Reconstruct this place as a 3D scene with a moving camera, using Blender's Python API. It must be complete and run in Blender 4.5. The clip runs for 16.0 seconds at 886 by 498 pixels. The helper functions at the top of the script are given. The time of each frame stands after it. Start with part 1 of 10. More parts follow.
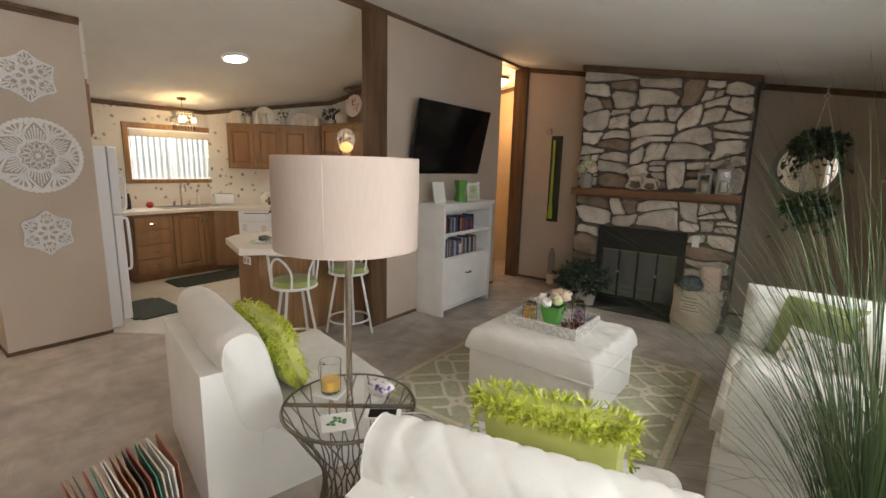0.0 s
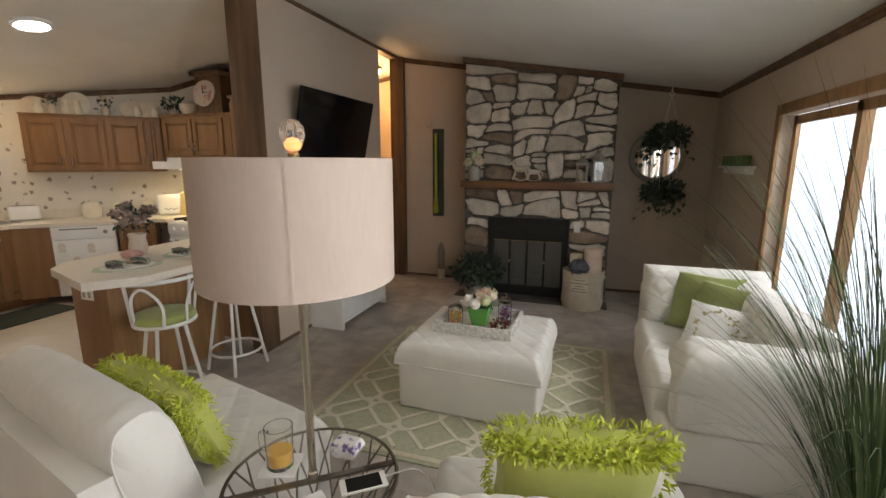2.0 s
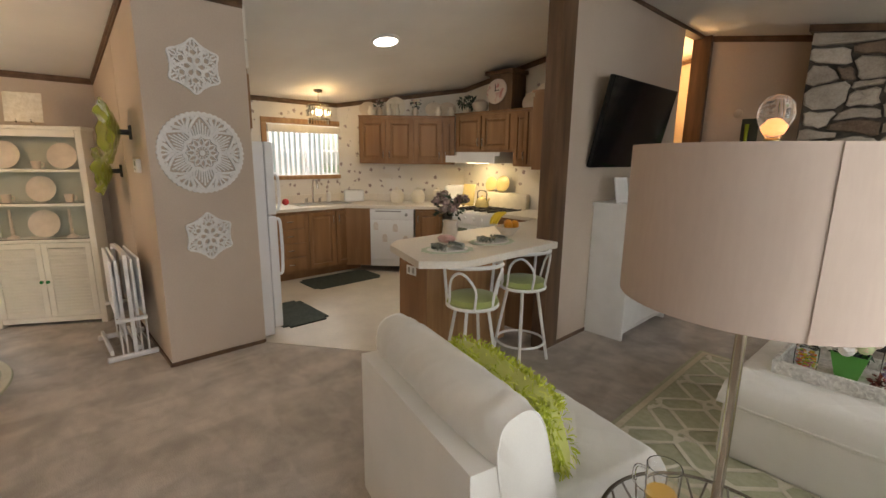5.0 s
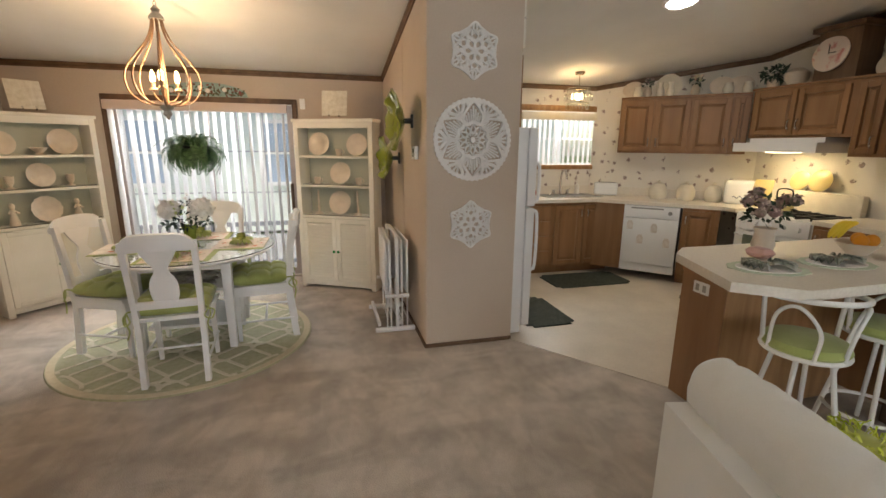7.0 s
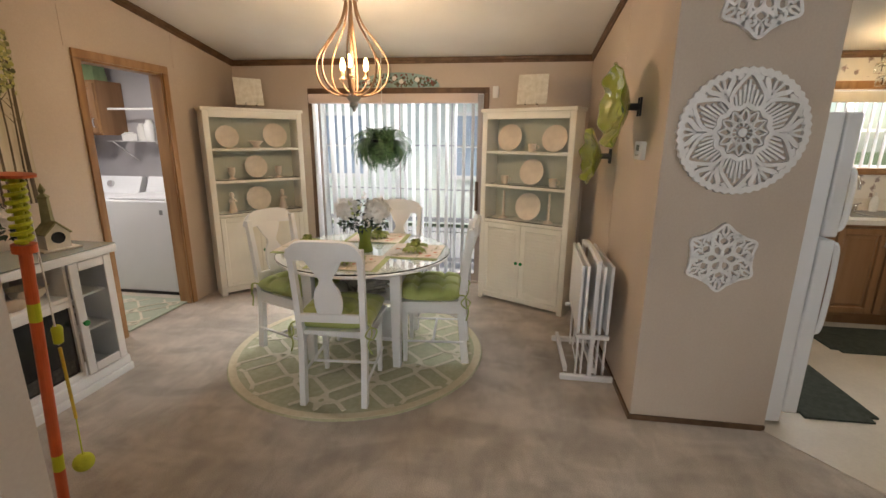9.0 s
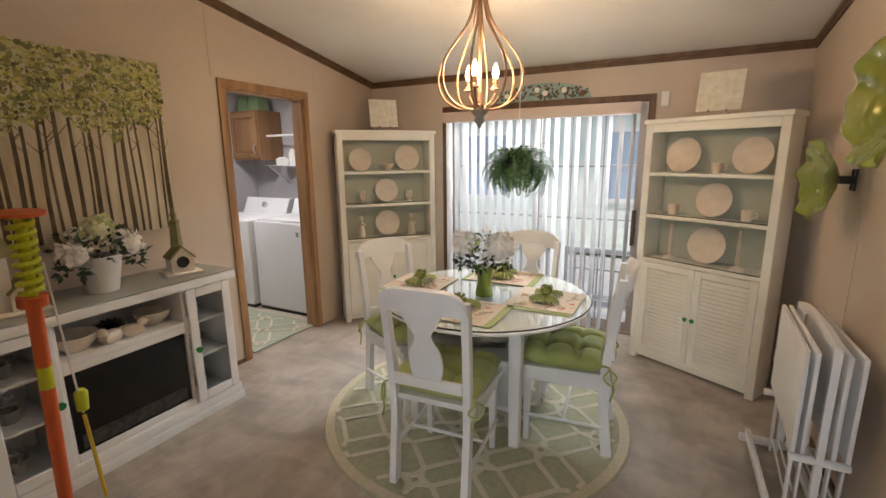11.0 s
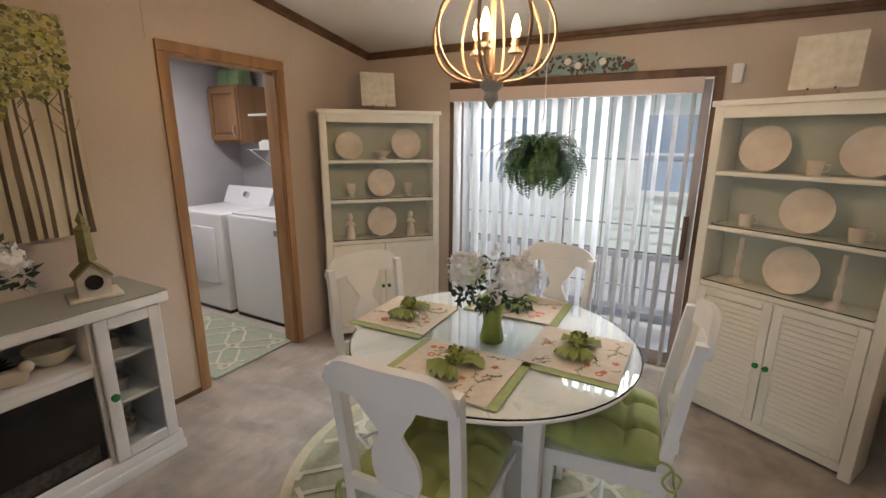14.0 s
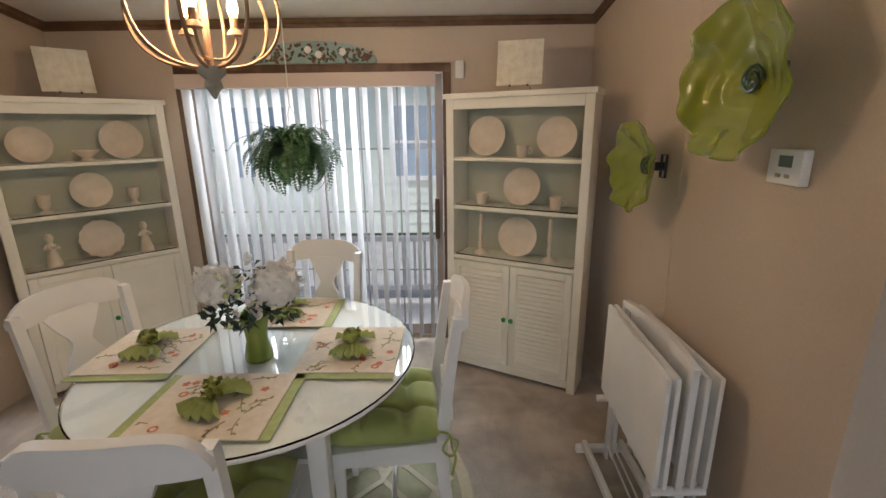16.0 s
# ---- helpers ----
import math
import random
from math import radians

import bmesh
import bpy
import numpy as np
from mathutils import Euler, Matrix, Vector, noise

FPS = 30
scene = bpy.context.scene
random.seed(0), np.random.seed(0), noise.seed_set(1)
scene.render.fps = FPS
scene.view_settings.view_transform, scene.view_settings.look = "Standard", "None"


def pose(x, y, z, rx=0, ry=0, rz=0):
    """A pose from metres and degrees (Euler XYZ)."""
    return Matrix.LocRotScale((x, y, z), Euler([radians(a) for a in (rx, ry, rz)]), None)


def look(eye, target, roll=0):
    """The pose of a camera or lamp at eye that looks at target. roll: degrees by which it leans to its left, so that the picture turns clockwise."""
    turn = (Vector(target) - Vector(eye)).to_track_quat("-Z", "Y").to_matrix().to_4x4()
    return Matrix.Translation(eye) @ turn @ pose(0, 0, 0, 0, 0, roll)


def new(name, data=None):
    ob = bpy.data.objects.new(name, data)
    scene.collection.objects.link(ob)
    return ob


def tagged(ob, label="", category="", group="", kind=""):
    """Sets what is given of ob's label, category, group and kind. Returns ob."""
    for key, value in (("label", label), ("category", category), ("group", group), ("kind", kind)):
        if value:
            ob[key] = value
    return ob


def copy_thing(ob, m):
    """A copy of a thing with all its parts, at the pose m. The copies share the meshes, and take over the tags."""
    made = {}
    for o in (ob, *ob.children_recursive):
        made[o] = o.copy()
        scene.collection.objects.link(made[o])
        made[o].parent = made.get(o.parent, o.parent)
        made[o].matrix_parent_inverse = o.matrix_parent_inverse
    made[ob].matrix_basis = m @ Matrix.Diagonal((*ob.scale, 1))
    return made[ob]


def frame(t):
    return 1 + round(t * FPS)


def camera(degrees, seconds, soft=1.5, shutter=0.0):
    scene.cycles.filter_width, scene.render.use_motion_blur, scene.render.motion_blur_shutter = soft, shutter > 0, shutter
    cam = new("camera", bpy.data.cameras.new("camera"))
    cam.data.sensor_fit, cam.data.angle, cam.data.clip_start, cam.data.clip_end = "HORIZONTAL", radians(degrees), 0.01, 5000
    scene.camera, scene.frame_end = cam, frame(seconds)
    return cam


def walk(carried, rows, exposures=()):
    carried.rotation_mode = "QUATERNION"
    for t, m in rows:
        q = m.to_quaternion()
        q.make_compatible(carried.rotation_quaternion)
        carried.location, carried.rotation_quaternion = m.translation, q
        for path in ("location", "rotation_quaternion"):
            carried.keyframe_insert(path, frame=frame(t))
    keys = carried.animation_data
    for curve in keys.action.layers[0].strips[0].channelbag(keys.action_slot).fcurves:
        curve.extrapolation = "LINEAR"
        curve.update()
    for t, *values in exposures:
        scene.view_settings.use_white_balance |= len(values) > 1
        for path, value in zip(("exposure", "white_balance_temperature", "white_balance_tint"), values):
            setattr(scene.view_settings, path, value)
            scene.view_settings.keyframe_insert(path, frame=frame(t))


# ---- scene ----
cam = camera(89.5, 16.0)
PATH = [
    (0, (0.124, 0.167, 1.576), (-1.049, 1.746, 1.213), 1.5),
    (0.5, (-0.001, 0.194, 1.579), (-1.019, 1.875, 1.208), 1.1),
    (1, (-0.134, 0.255, 1.588), (-0.975, 2.03, 1.21), 0.7),
    (1.5, (-0.305, 0.241, 1.596), (-0.995, 2.078, 1.211), 0.3),
    (2, (-0.403, 0.242, 1.592), (-1.013, 2.108, 1.209), 0.1),
    (2.5, (-0.518, 0.299, 1.597), (-1.124, 2.167, 1.216), 0.0),
    (3, (-0.62, 0.327, 1.594), (-1.289, 2.173, 1.214), 0.3),
    (3.5, (-0.723, 0.292, 1.591), (-1.531, 2.081, 1.208), 0.6),
    (4, (-0.807, 0.235, 1.595), (-1.8, 1.925, 1.2), 0.7),
    (4.3, (-0.849, 0.205, 1.586), (-1.959, 1.82, 1.188), 0.8),
    (4.5, (-0.886, 0.188, 1.584), (-2.089, 1.734, 1.182), 0.7),
    (5, (-0.952, 0.139, 1.569), (-2.382, 1.478, 1.166), 0.7),
    (5.2, (-0.984, 0.114, 1.56), (-2.493, 1.364, 1.159), 0.7),
    (7.3, (-1.566, 0.059, 1.527), (-3.476, 0.441, 1.074), 0.7),
    (7.5, (-1.643, 0.02, 1.521), (-3.568, 0.32, 1.068), 0.9),
    (8, (-1.834, -0.024, 1.537), (-3.776, 0.066, 1.065), 0.8),
    (8.5, (-2.04, 0.034, 1.532), (-3.978, -0.075, 1.052), 0.7),
    (9, (-2.234, 0.044, 1.547), (-4.154, -0.228, 1.059), 0.5),
    (9.2, (-2.319, 0.034, 1.526), (-4.231, -0.312, 1.049), 0.5),
    (11.3, (-2.939, -0.018, 1.562), (-4.64, -0.982, 1.143), -0.4),
    (11.5, (-3.004, -0.09, 1.582), (-4.673, -1.103, 1.149), -0.2),
    (12, (-3.156, -0.185, 1.595), (-4.718, -1.353, 1.156), -0.1),
    (12.5, (-3.312, -0.185, 1.615), (-4.799, -1.441, 1.155), -0.0),
    (13, (-3.43, -0.171, 1.611), (-4.939, -1.395, 1.138), 0.0),
    (13.5, (-3.495, -0.213, 1.601), (-5.09, -1.32, 1.12), 0.2),
    (14, (-3.539, -0.253, 1.59), (-5.235, -1.197, 1.108), 0.3),
    (14.5, (-3.573, -0.267, 1.597), (-5.36, -1.019, 1.107), 0.2),
    (15, (-3.608, -0.282, 1.567), (-5.47, -0.833, 1.09), 0.2),
    (15.5, (-3.597, -0.282, 1.62), (-5.507, -0.582, 1.107), 0.5),
    (16, (-3.636, -0.204, 1.602), (-5.565, -0.22, 1.074), -0.7),
]
walk(cam, [(t, look(eye, target, roll)) for t, eye, target, roll in PATH], [(0.0, 0.8, 6950, 12), (1.0, 0.68, 6950, 12), (3.0, 0.58, 6900, 12), (4.3, 0.7, 6950, 12), (5.0, 0.6, 7050, 12), (7.5, 0.6, 6800, 10), (9.0, 0.55, 6750, 10), (12.5, 0.55, 6400, 11), (13.5, 0.45, 6400, 11), (14.5, 0.17, 6400, 11), (16.0, 0.2, 6300, 10)])

# ---- light ----
world = bpy.data.worlds.new("world")
scene.world = world
world.use_nodes = True
wn = world.node_tree
sky = wn.nodes.new("ShaderNodeTexSky")
sky.sky_type = "NISHITA"
sky.sun_disc = False
sky.sun_elevation, sky.sun_rotation = radians(46), radians(160)
wn.links.new(sky.outputs[0], wn.nodes["Background"].inputs[0])
wn.nodes["Background"].inputs[1].default_value = 0.12

WEST, EAST, SOUTH, NORTH, RIDGE = -6.86, 0.89, -2.86, 6.06, -2.98
RIDGE_Z, SLOPE, SLOPE_WEST = 2.96, 0.160, 0.170


def ceil_z(x):
    return RIDGE_Z - (SLOPE * (x - RIDGE) if x > RIDGE else SLOPE_WEST * (RIDGE - x))


def lamp(name, kind, m, energy, color, size=0.1, size_y=None):
    data = bpy.data.lights.new(name, kind)
    data.energy, data.color = energy, color
    if kind == "AREA":
        data.shape, data.size, data.size_y = "RECTANGLE", size, size_y or size
    elif kind == "POINT":
        data.shadow_soft_size = size
    elif kind == "SUN":
        data.angle = size
    ob = new(name, data)
    ob.matrix_world = m
    return ob


lamp("sun", "SUN", look((3, -8, 9), (0, 0, 0)), 3.0, (1, 0.95, 0.88), radians(1))
DAY = (0.93, 0.97, 1.0)
lamp("daylight_patio_door", "AREA", look((WEST - 0.70, -1.1, 2.24), (WEST + 2.2, -1.6, 0.5)), 115, DAY, 1.9, 0.55)
lamp("daylight_kitchen_window", "AREA", look((WEST - 0.55, 3.1, 2.22), (WEST + 1.5, 3.1, 1.0)), 46, DAY, 1.2, 0.4)
lamp("daylight_east_door", "AREA", look((EAST + 0.70, 3.275, 2.24), (EAST - 2.2, 3.275, 0.5)), 22, DAY, 1.9, 0.6)
# fill light through two added windows that stay out of view
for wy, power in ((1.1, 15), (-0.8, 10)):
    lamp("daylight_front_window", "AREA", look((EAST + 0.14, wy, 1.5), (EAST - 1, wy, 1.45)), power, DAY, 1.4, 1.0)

# ---- materials ----


def mat(name, color, rough=0.6, metal=0.0, color2=None, scale=8.0, detail=6.0, bump=0.0, bump_scale=None, fine=None,
        trans=0.0, ior=1.45, coat=0.0, sheen=0.0, stretch=(1, 1, 1), ramp=(0.35, 0.65), spread=0.0):
    m = bpy.data.materials.new(name)
    m.use_nodes = True
    nt = m.node_tree
    b = nt.nodes["Principled BSDF"]
    b.inputs["Base Color"].default_value = (*color, 1)
    b.inputs["Roughness"].default_value = rough
    b.inputs["Metallic"].default_value = metal
    b.inputs["Transmission Weight"].default_value = trans
    b.inputs["IOR"].default_value = ior
    b.inputs["Coat Weight"].default_value = coat
    b.inputs["Sheen Weight"].default_value = sheen
    co = nt.nodes.new("ShaderNodeTexCoord")
    mp = nt.nodes.new("ShaderNodeMapping")
    mp.inputs["Scale"].default_value = stretch
    nt.links.new(co.outputs["Object"], mp.inputs[0])
    if color2:
        n = nt.nodes.new("ShaderNodeTexNoise")
        n.inputs["Scale"].default_value, n.inputs["Detail"].default_value = scale, detail
        nt.links.new(mp.outputs[0], n.inputs["Vector"])
        r = nt.nodes.new("ShaderNodeValToRGB")
        r.color_ramp.elements[0].position, r.color_ramp.elements[1].position = ramp
        r.color_ramp.elements[0].color, r.color_ramp.elements[1].color = (*color, 1), (*color2, 1)
        nt.links.new(n.outputs["Fac"], r.inputs[0])
        out = r.outputs[0]
        if fine:
            n2 = nt.nodes.new("ShaderNodeTexNoise")
            n2.inputs["Scale"].default_value, n2.inputs["Detail"].default_value = fine[0], 3
            nt.links.new(mp.outputs[0], n2.inputs["Vector"])
            mx = nt.nodes.new("ShaderNodeMixRGB")
            mx.blend_type = "OVERLAY"
            mx.inputs[0].default_value = fine[1]
            nt.links.new(out, mx.inputs[1])
            nt.links.new(n2.outputs["Fac"], mx.inputs[2])
            out = mx.outputs[0]
        if spread:
            oi = nt.nodes.new("ShaderNodeObjectInfo")
            hv = nt.nodes.new("ShaderNodeHueSaturation")
            mr = nt.nodes.new("ShaderNodeMapRange")
            mr.inputs[3].default_value, mr.inputs[4].default_value = 1 - spread, 1 + spread
            nt.links.new(oi.outputs["Random"], mr.inputs[0])
            nt.links.new(mr.outputs[0], hv.inputs["Value"])
            nt.links.new(out, hv.inputs["Color"])
            out = hv.outputs[0]
        nt.links.new(out, b.inputs["Base Color"])
    if bump:
        n3 = nt.nodes.new("ShaderNodeTexNoise")
        n3.inputs["Scale"].default_value, n3.inputs["Detail"].default_value = bump_scale or scale, 5
        nt.links.new(mp.outputs[0], n3.inputs["Vector"])
        bp = nt.nodes.new("ShaderNodeBump")
        bp.inputs["Strength"].default_value, bp.inputs["Distance"].default_value = bump, 0.01
        nt.links.new(n3.outputs["Fac"], bp.inputs["Height"])
        nt.links.new(bp.outputs[0], b.inputs["Normal"])
    return m


def glow(name, color, strength):
    m = bpy.data.materials.new(name)
    m.use_nodes = True
    b = m.node_tree.nodes["Principled BSDF"]
    b.inputs["Base Color"].default_value = (*color, 1)
    b.inputs["Emission Color"].default_value = (*color, 1)
    b.inputs["Emission Strength"].default_value = strength
    return m


WALL = mat("wall_vinyl", (0.56, 0.46, 0.37), 0.75, color2=(0.60, 0.50, 0.405), scale=1.5, bump=0.04, bump_scale=120, fine=(90, 0.08))
CEIL = mat("ceiling_paint", (0.80, 0.775, 0.73), 0.9, color2=(0.85, 0.825, 0.78), scale=2, bump=0.12, bump_scale=40)
CARPET = mat("carpet_pile", (0.395, 0.34, 0.29), 0.98, color2=(0.50, 0.435, 0.375), scale=4.5, detail=9, bump=0.7, bump_scale=160, fine=(170, 0.35), sheen=0.2, ramp=(0.38, 0.62))


def brushed(m, dark, light, stretch, turn, scale, amount):
    """Lay strokes over a pile, as feet and a vacuum leave them."""
    nt = m.node_tree
    b = nt.nodes["Principled BSDF"]
    src = b.inputs["Base Color"].links[0].from_socket
    co = nt.nodes.new("ShaderNodeTexCoord")
    mp = nt.nodes.new("ShaderNodeMapping")
    mp.inputs["Rotation"].default_value = (0, 0, radians(turn))
    mp.inputs["Scale"].default_value = stretch
    nt.links.new(co.outputs["Object"], mp.inputs[0])
    n = nt.nodes.new("ShaderNodeTexNoise")
    n.inputs["Scale"].default_value, n.inputs["Detail"].default_value, n.inputs["Distortion"].default_value = scale, 4, 1.2
    nt.links.new(mp.outputs[0], n.inputs["Vector"])
    r = nt.nodes.new("ShaderNodeValToRGB")
    r.color_ramp.elements[0].position, r.color_ramp.elements[1].position = 0.42, 0.58
    r.color_ramp.elements[0].color, r.color_ramp.elements[1].color = (*dark, 1), (*light, 1)
    nt.links.new(n.outputs["Fac"], r.inputs[0])
    mx = nt.nodes.new("ShaderNodeMixRGB")
    mx.blend_type = "MULTIPLY"
    mx.inputs[0].default_value = amount
    nt.links.new(src, mx.inputs[1])
    nt.links.new(r.outputs[0], mx.inputs[2])
    nt.links.new(mx.outputs[0], b.inputs["Base Color"])


brushed(CARPET, (0.78, 0.77, 0.76), (1.12, 1.12, 1.12), (1, 0.5, 1), 35, 3.2, 0.6)
brushed(CARPET, (0.84, 0.84, 0.84), (1.06, 1.06, 1.06), (0.45, 1, 1), 62, 9.0, 0.5)
VINYL = mat("vinyl_floor", (0.50, 0.445, 0.37), 0.42, color2=(0.57, 0.51, 0.425), scale=3, bump=0.02, bump_scale=30, fine=(60, 0.1))
TRIM = mat("dark_oak_trim", (0.10, 0.055, 0.028), 0.5, color2=(0.17, 0.095, 0.05), scale=14, stretch=(1, 1, 0.12), bump=0.1, bump_scale=40)
TRIMH = mat("dark_oak_moulding", (0.10, 0.055, 0.028), 0.5, color2=(0.17, 0.095, 0.05), scale=10, bump=0.08, bump_scale=40)
OAK = mat("honey_oak", (0.30, 0.155, 0.065), 0.42, color2=(0.42, 0.24, 0.11), scale=16, stretch=(1, 1, 0.1), bump=0.08, bump_scale=50)
CAB = mat("stained_oak_cabinet", (0.235, 0.12, 0.052), 0.38, color2=(0.32, 0.172, 0.08), scale=9, stretch=(1, 1, 0.1), bump=0.06, bump_scale=50)
WHITE = mat("white_paint", (0.78, 0.77, 0.74), 0.4, color2=(0.83, 0.82, 0.79), scale=6, bump=0.02, bump_scale=60)
APPL = mat("white_enamel", (0.80, 0.81, 0.82), 0.25, color2=(0.84, 0.85, 0.86), scale=2, bump=0.03, bump_scale=90)
LAM = mat("cream_laminate", (0.70, 0.64, 0.55), 0.35, color2=(0.76, 0.70, 0.61), scale=60)
SOFA = mat("white_slipcover", (0.70, 0.68, 0.63), 0.85, color2=(0.76, 0.74, 0.69), scale=3, bump=0.12, bump_scale=11, fine=(200, 0.1), sheen=0.2)
RUG = mat("sage_rug", (0.42, 0.42, 0.28), 0.95, color2=(0.49, 0.485, 0.34), scale=30, bump=0.5, bump_scale=220)
GLASS = mat("clear_glass", (1, 1, 1), 0.02, trans=1.0)
BLACK = mat("black_gloss", (0.008, 0.008, 0.009), 0.18, color2=(0.012, 0.012, 0.013), scale=3)
SHADE = mat("linen_shade", (0.51, 0.41, 0.345), 0.9, color2=(0.53, 0.43, 0.36), scale=80, stretch=(1, 1, 0.2), bump=0.02, bump_scale=200)
STEEL = mat("brushed_nickel", (0.55, 0.5, 0.42), 0.22, 1.0)

# ---- building blocks ----


def add_box(bm, c, s, m=None):
    g = bmesh.ops.create_cube(bm, size=1, matrix=Matrix.Translation(c) @ Matrix.Diagonal((*s, 1)))
    if m is not None:
        bmesh.ops.transform(bm, matrix=m, verts=g["verts"])
    return g["verts"]


def span(bm, a, b):
    return add_box(bm, [(p + q) / 2 for p, q in zip(a, b)], [abs(q - p) for p, q in zip(a, b)])


def mesh_of(bm, name, material, smooth=False):
    me = bpy.data.meshes.new(name)
    bmesh.ops.recalc_face_normals(bm, faces=bm.faces)
    bm.to_mesh(me)
    bm.free()
    for m in (material if isinstance(material, (list, tuple)) else [material]):
        me.materials.append(m)
    if smooth:
        me.shade_smooth()
        me.set_sharp_from_angle(angle=radians(40))
    return me


def part(name, bm, material, parent, label="", smooth=False, bevel=0.0, seg=2):
    if bevel:
        bmesh.ops.bevel(bm, geom=[e for e in bm.edges if len(e.link_faces) == 2 and e.calc_face_angle(0) > 0.5], offset=bevel, segments=seg, profile=0.6, affect="EDGES", clamp_overlap=True)
    ob = new(name, mesh_of(bm, name, material, smooth or bevel > 0))
    ob.parent = parent
    if label:
        ob["label"] = label
    return ob


def thing(name, m, label, category, group="", kind=""):
    e = new(name)
    e.empty_display_size = 0.1
    e.matrix_world = m
    return tagged(e, label, category, group, kind)


def one(name, bm, material, m, label, category, group="", kind="", smooth=False, bevel=0.0, seg=2):
    ob = part(name, bm, material, None, "", smooth, bevel, seg)
    ob.matrix_world = m
    return tagged(ob, label, category, group, kind)


def structure(name, bm, material, label="", bevel=0.0):
    return one(name, bm, material, Matrix(), label or name.replace("_", " "), name.split("_")[0], kind="structure", bevel=bevel)


def prism(bm, poly, z0, z1):
    """A flat-sided solid over a polygon; z0 and z1 may be numbers or functions of x, y."""
    f0 = z0 if callable(z0) else (lambda x, y: z0)
    f1 = z1 if callable(z1) else (lambda x, y: z1)
    lo = [bm.verts.new((x, y, f0(x, y))) for x, y in poly]
    hi = [bm.verts.new((x, y, f1(x, y))) for x, y in poly]
    bm.faces.new(lo[::-1])
    bm.faces.new(hi)
    for i in range(len(poly)):
        j = (i + 1) % len(poly)
        bm.faces.new((lo[i], lo[j], hi[j], hi[i]))


def roof(x, y):
    return ceil_z(x) + 0.01


def wall_run(bm, a, b, thick, holes=(), top=roof):
    """A wall from a to b (plan points), thick to the left of the way a-b, with holes (d0, d1, z0, z1) along it."""
    a, b = Vector(a), Vector(b)
    d = (b - a).normalized()
    n = Vector((-d.y, d.x)) * thick
    length = (b - a).length
    cuts = sorted({0.0, length, *[h[0] for h in holes], *[h[1] for h in holes]})
    if min(a.x, b.x) < RIDGE < max(a.x, b.x):
        cuts = sorted({*cuts, (RIDGE - a.x) / d.x})
    for s, e in zip(cuts, cuts[1:]):
        if e - s < 1e-4:
            continue
        p, q = a + d * s, a + d * e
        poly = [tuple(p), tuple(q), tuple(q + n), tuple(p + n)]
        hole = [h for h in holes if h[0] <= s + 1e-4 and h[1] >= e - 1e-4]
        if not hole:
            prism(bm, poly, 0, top)
        else:
            if hole[0][2] > 0.001:
                prism(bm, poly, 0, hole[0][2])
            prism(bm, poly, hole[0][3], top)


def crown(bm, a, b, side, h=0.06, d=0.022):
    """A moulding under the ceiling from a to b; side is the way into the room."""
    a, b, n = Vector(a), Vector(b), Vector(side)
    pts = []
    for p in (a, b):
        z = ceil_z(p.x)
        ring = []
        for off, dz in ((0.0, 0.0), (d, 0.0), (d, -h * 0.45), (d * 0.6, -h * 0.6), (d * 0.6, -h), (0.0, -h)):
            q = p + n * off
            ring.append(bm.verts.new((q.x, q.y, z + dz - (SLOPE * off if abs(n.x) > 0.5 else 0))))
        pts.append(ring)
    for i in range(6):
        j = (i + 1) % 6
        bm.faces.new((pts[0][i], pts[0][j], pts[1][j], pts[1][i]))
    bm.faces.new(pts[0][::-1])
    bm.faces.new(pts[1])


def seam(bm, p, n, z0, z1):
    """A thin batten strip over a wall-panel joint."""
    t = Vector((-n[1], n[0]))
    add_box(bm, (p[0] + n[0] * 0.0015, p[1] + n[1] * 0.0015, (z0 + z1) / 2), (0.012 * abs(t.x) + 0.003 * abs(n[0]), 0.012 * abs(t.y) + 0.003 * abs(n[1]), z1 - z0))


# ---- structure ----
T = 0.1
bm = bmesh.new()
span(bm, (WEST - 0.2, SOUTH - 3.2, -0.12), (EAST + 0.2, NORTH + 3.2, 0))
structure("floor", bm, CARPET, "beige-taupe cut-pile carpet with brushed footmarks")
bm = bmesh.new()
prism(bm, [(-4.6, 1.47), (-3.63, 2.2), (-3.63, 4.9), (-6.87, 4.9), (-6.87, 0.8), (-4.6, 0.8)], 0.0, 0.006)
structure("floor_kitchen", bm, VINYL, "cream sheet vinyl kitchen floor")

bm = bmesh.new()
wall_run(bm, (WEST, NORTH + 0.2), (WEST, SOUTH), -T, holes=[(NORTH + 0.2 - 3.66, NORTH + 0.2 - 2.52, 1.30, 1.98), (NORTH + 0.2 + 0.22, NORTH + 0.2 + 1.98, 0.02, 1.96)])
structure("wall_west", bm, WALL, "beige vinyl-panelled wall with a patio door")
bm = bmesh.new()
wall_run(bm, (WEST - T, SOUTH), (EAST + T, SOUTH), -T, holes=[(-5.84 - WEST + T, -5.09 - WEST + T, 0, 2.04)])
structure("wall_south", bm, WALL, "beige vinyl-panelled wall with a laundry doorway")
bm = bmesh.new()
# the two holes from z 0.95 belong to the added fill windows
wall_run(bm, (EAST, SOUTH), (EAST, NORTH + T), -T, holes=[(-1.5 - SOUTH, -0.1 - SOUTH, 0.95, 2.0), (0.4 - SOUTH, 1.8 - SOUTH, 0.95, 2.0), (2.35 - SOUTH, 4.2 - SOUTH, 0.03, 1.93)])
structure("wall_east", bm, WALL, "beige wall with a sliding glass door")
bm = bmesh.new()
wall_run(bm, (EAST + T, NORTH), (RIDGE + 0.05, NORTH), -T)
structure("wall_north", bm, WALL, "beige-taupe wall beside the stone fireplace")
bm = bmesh.new()
wall_run(bm, (-2.93, 3.33), (-2.93, 5.45), T)
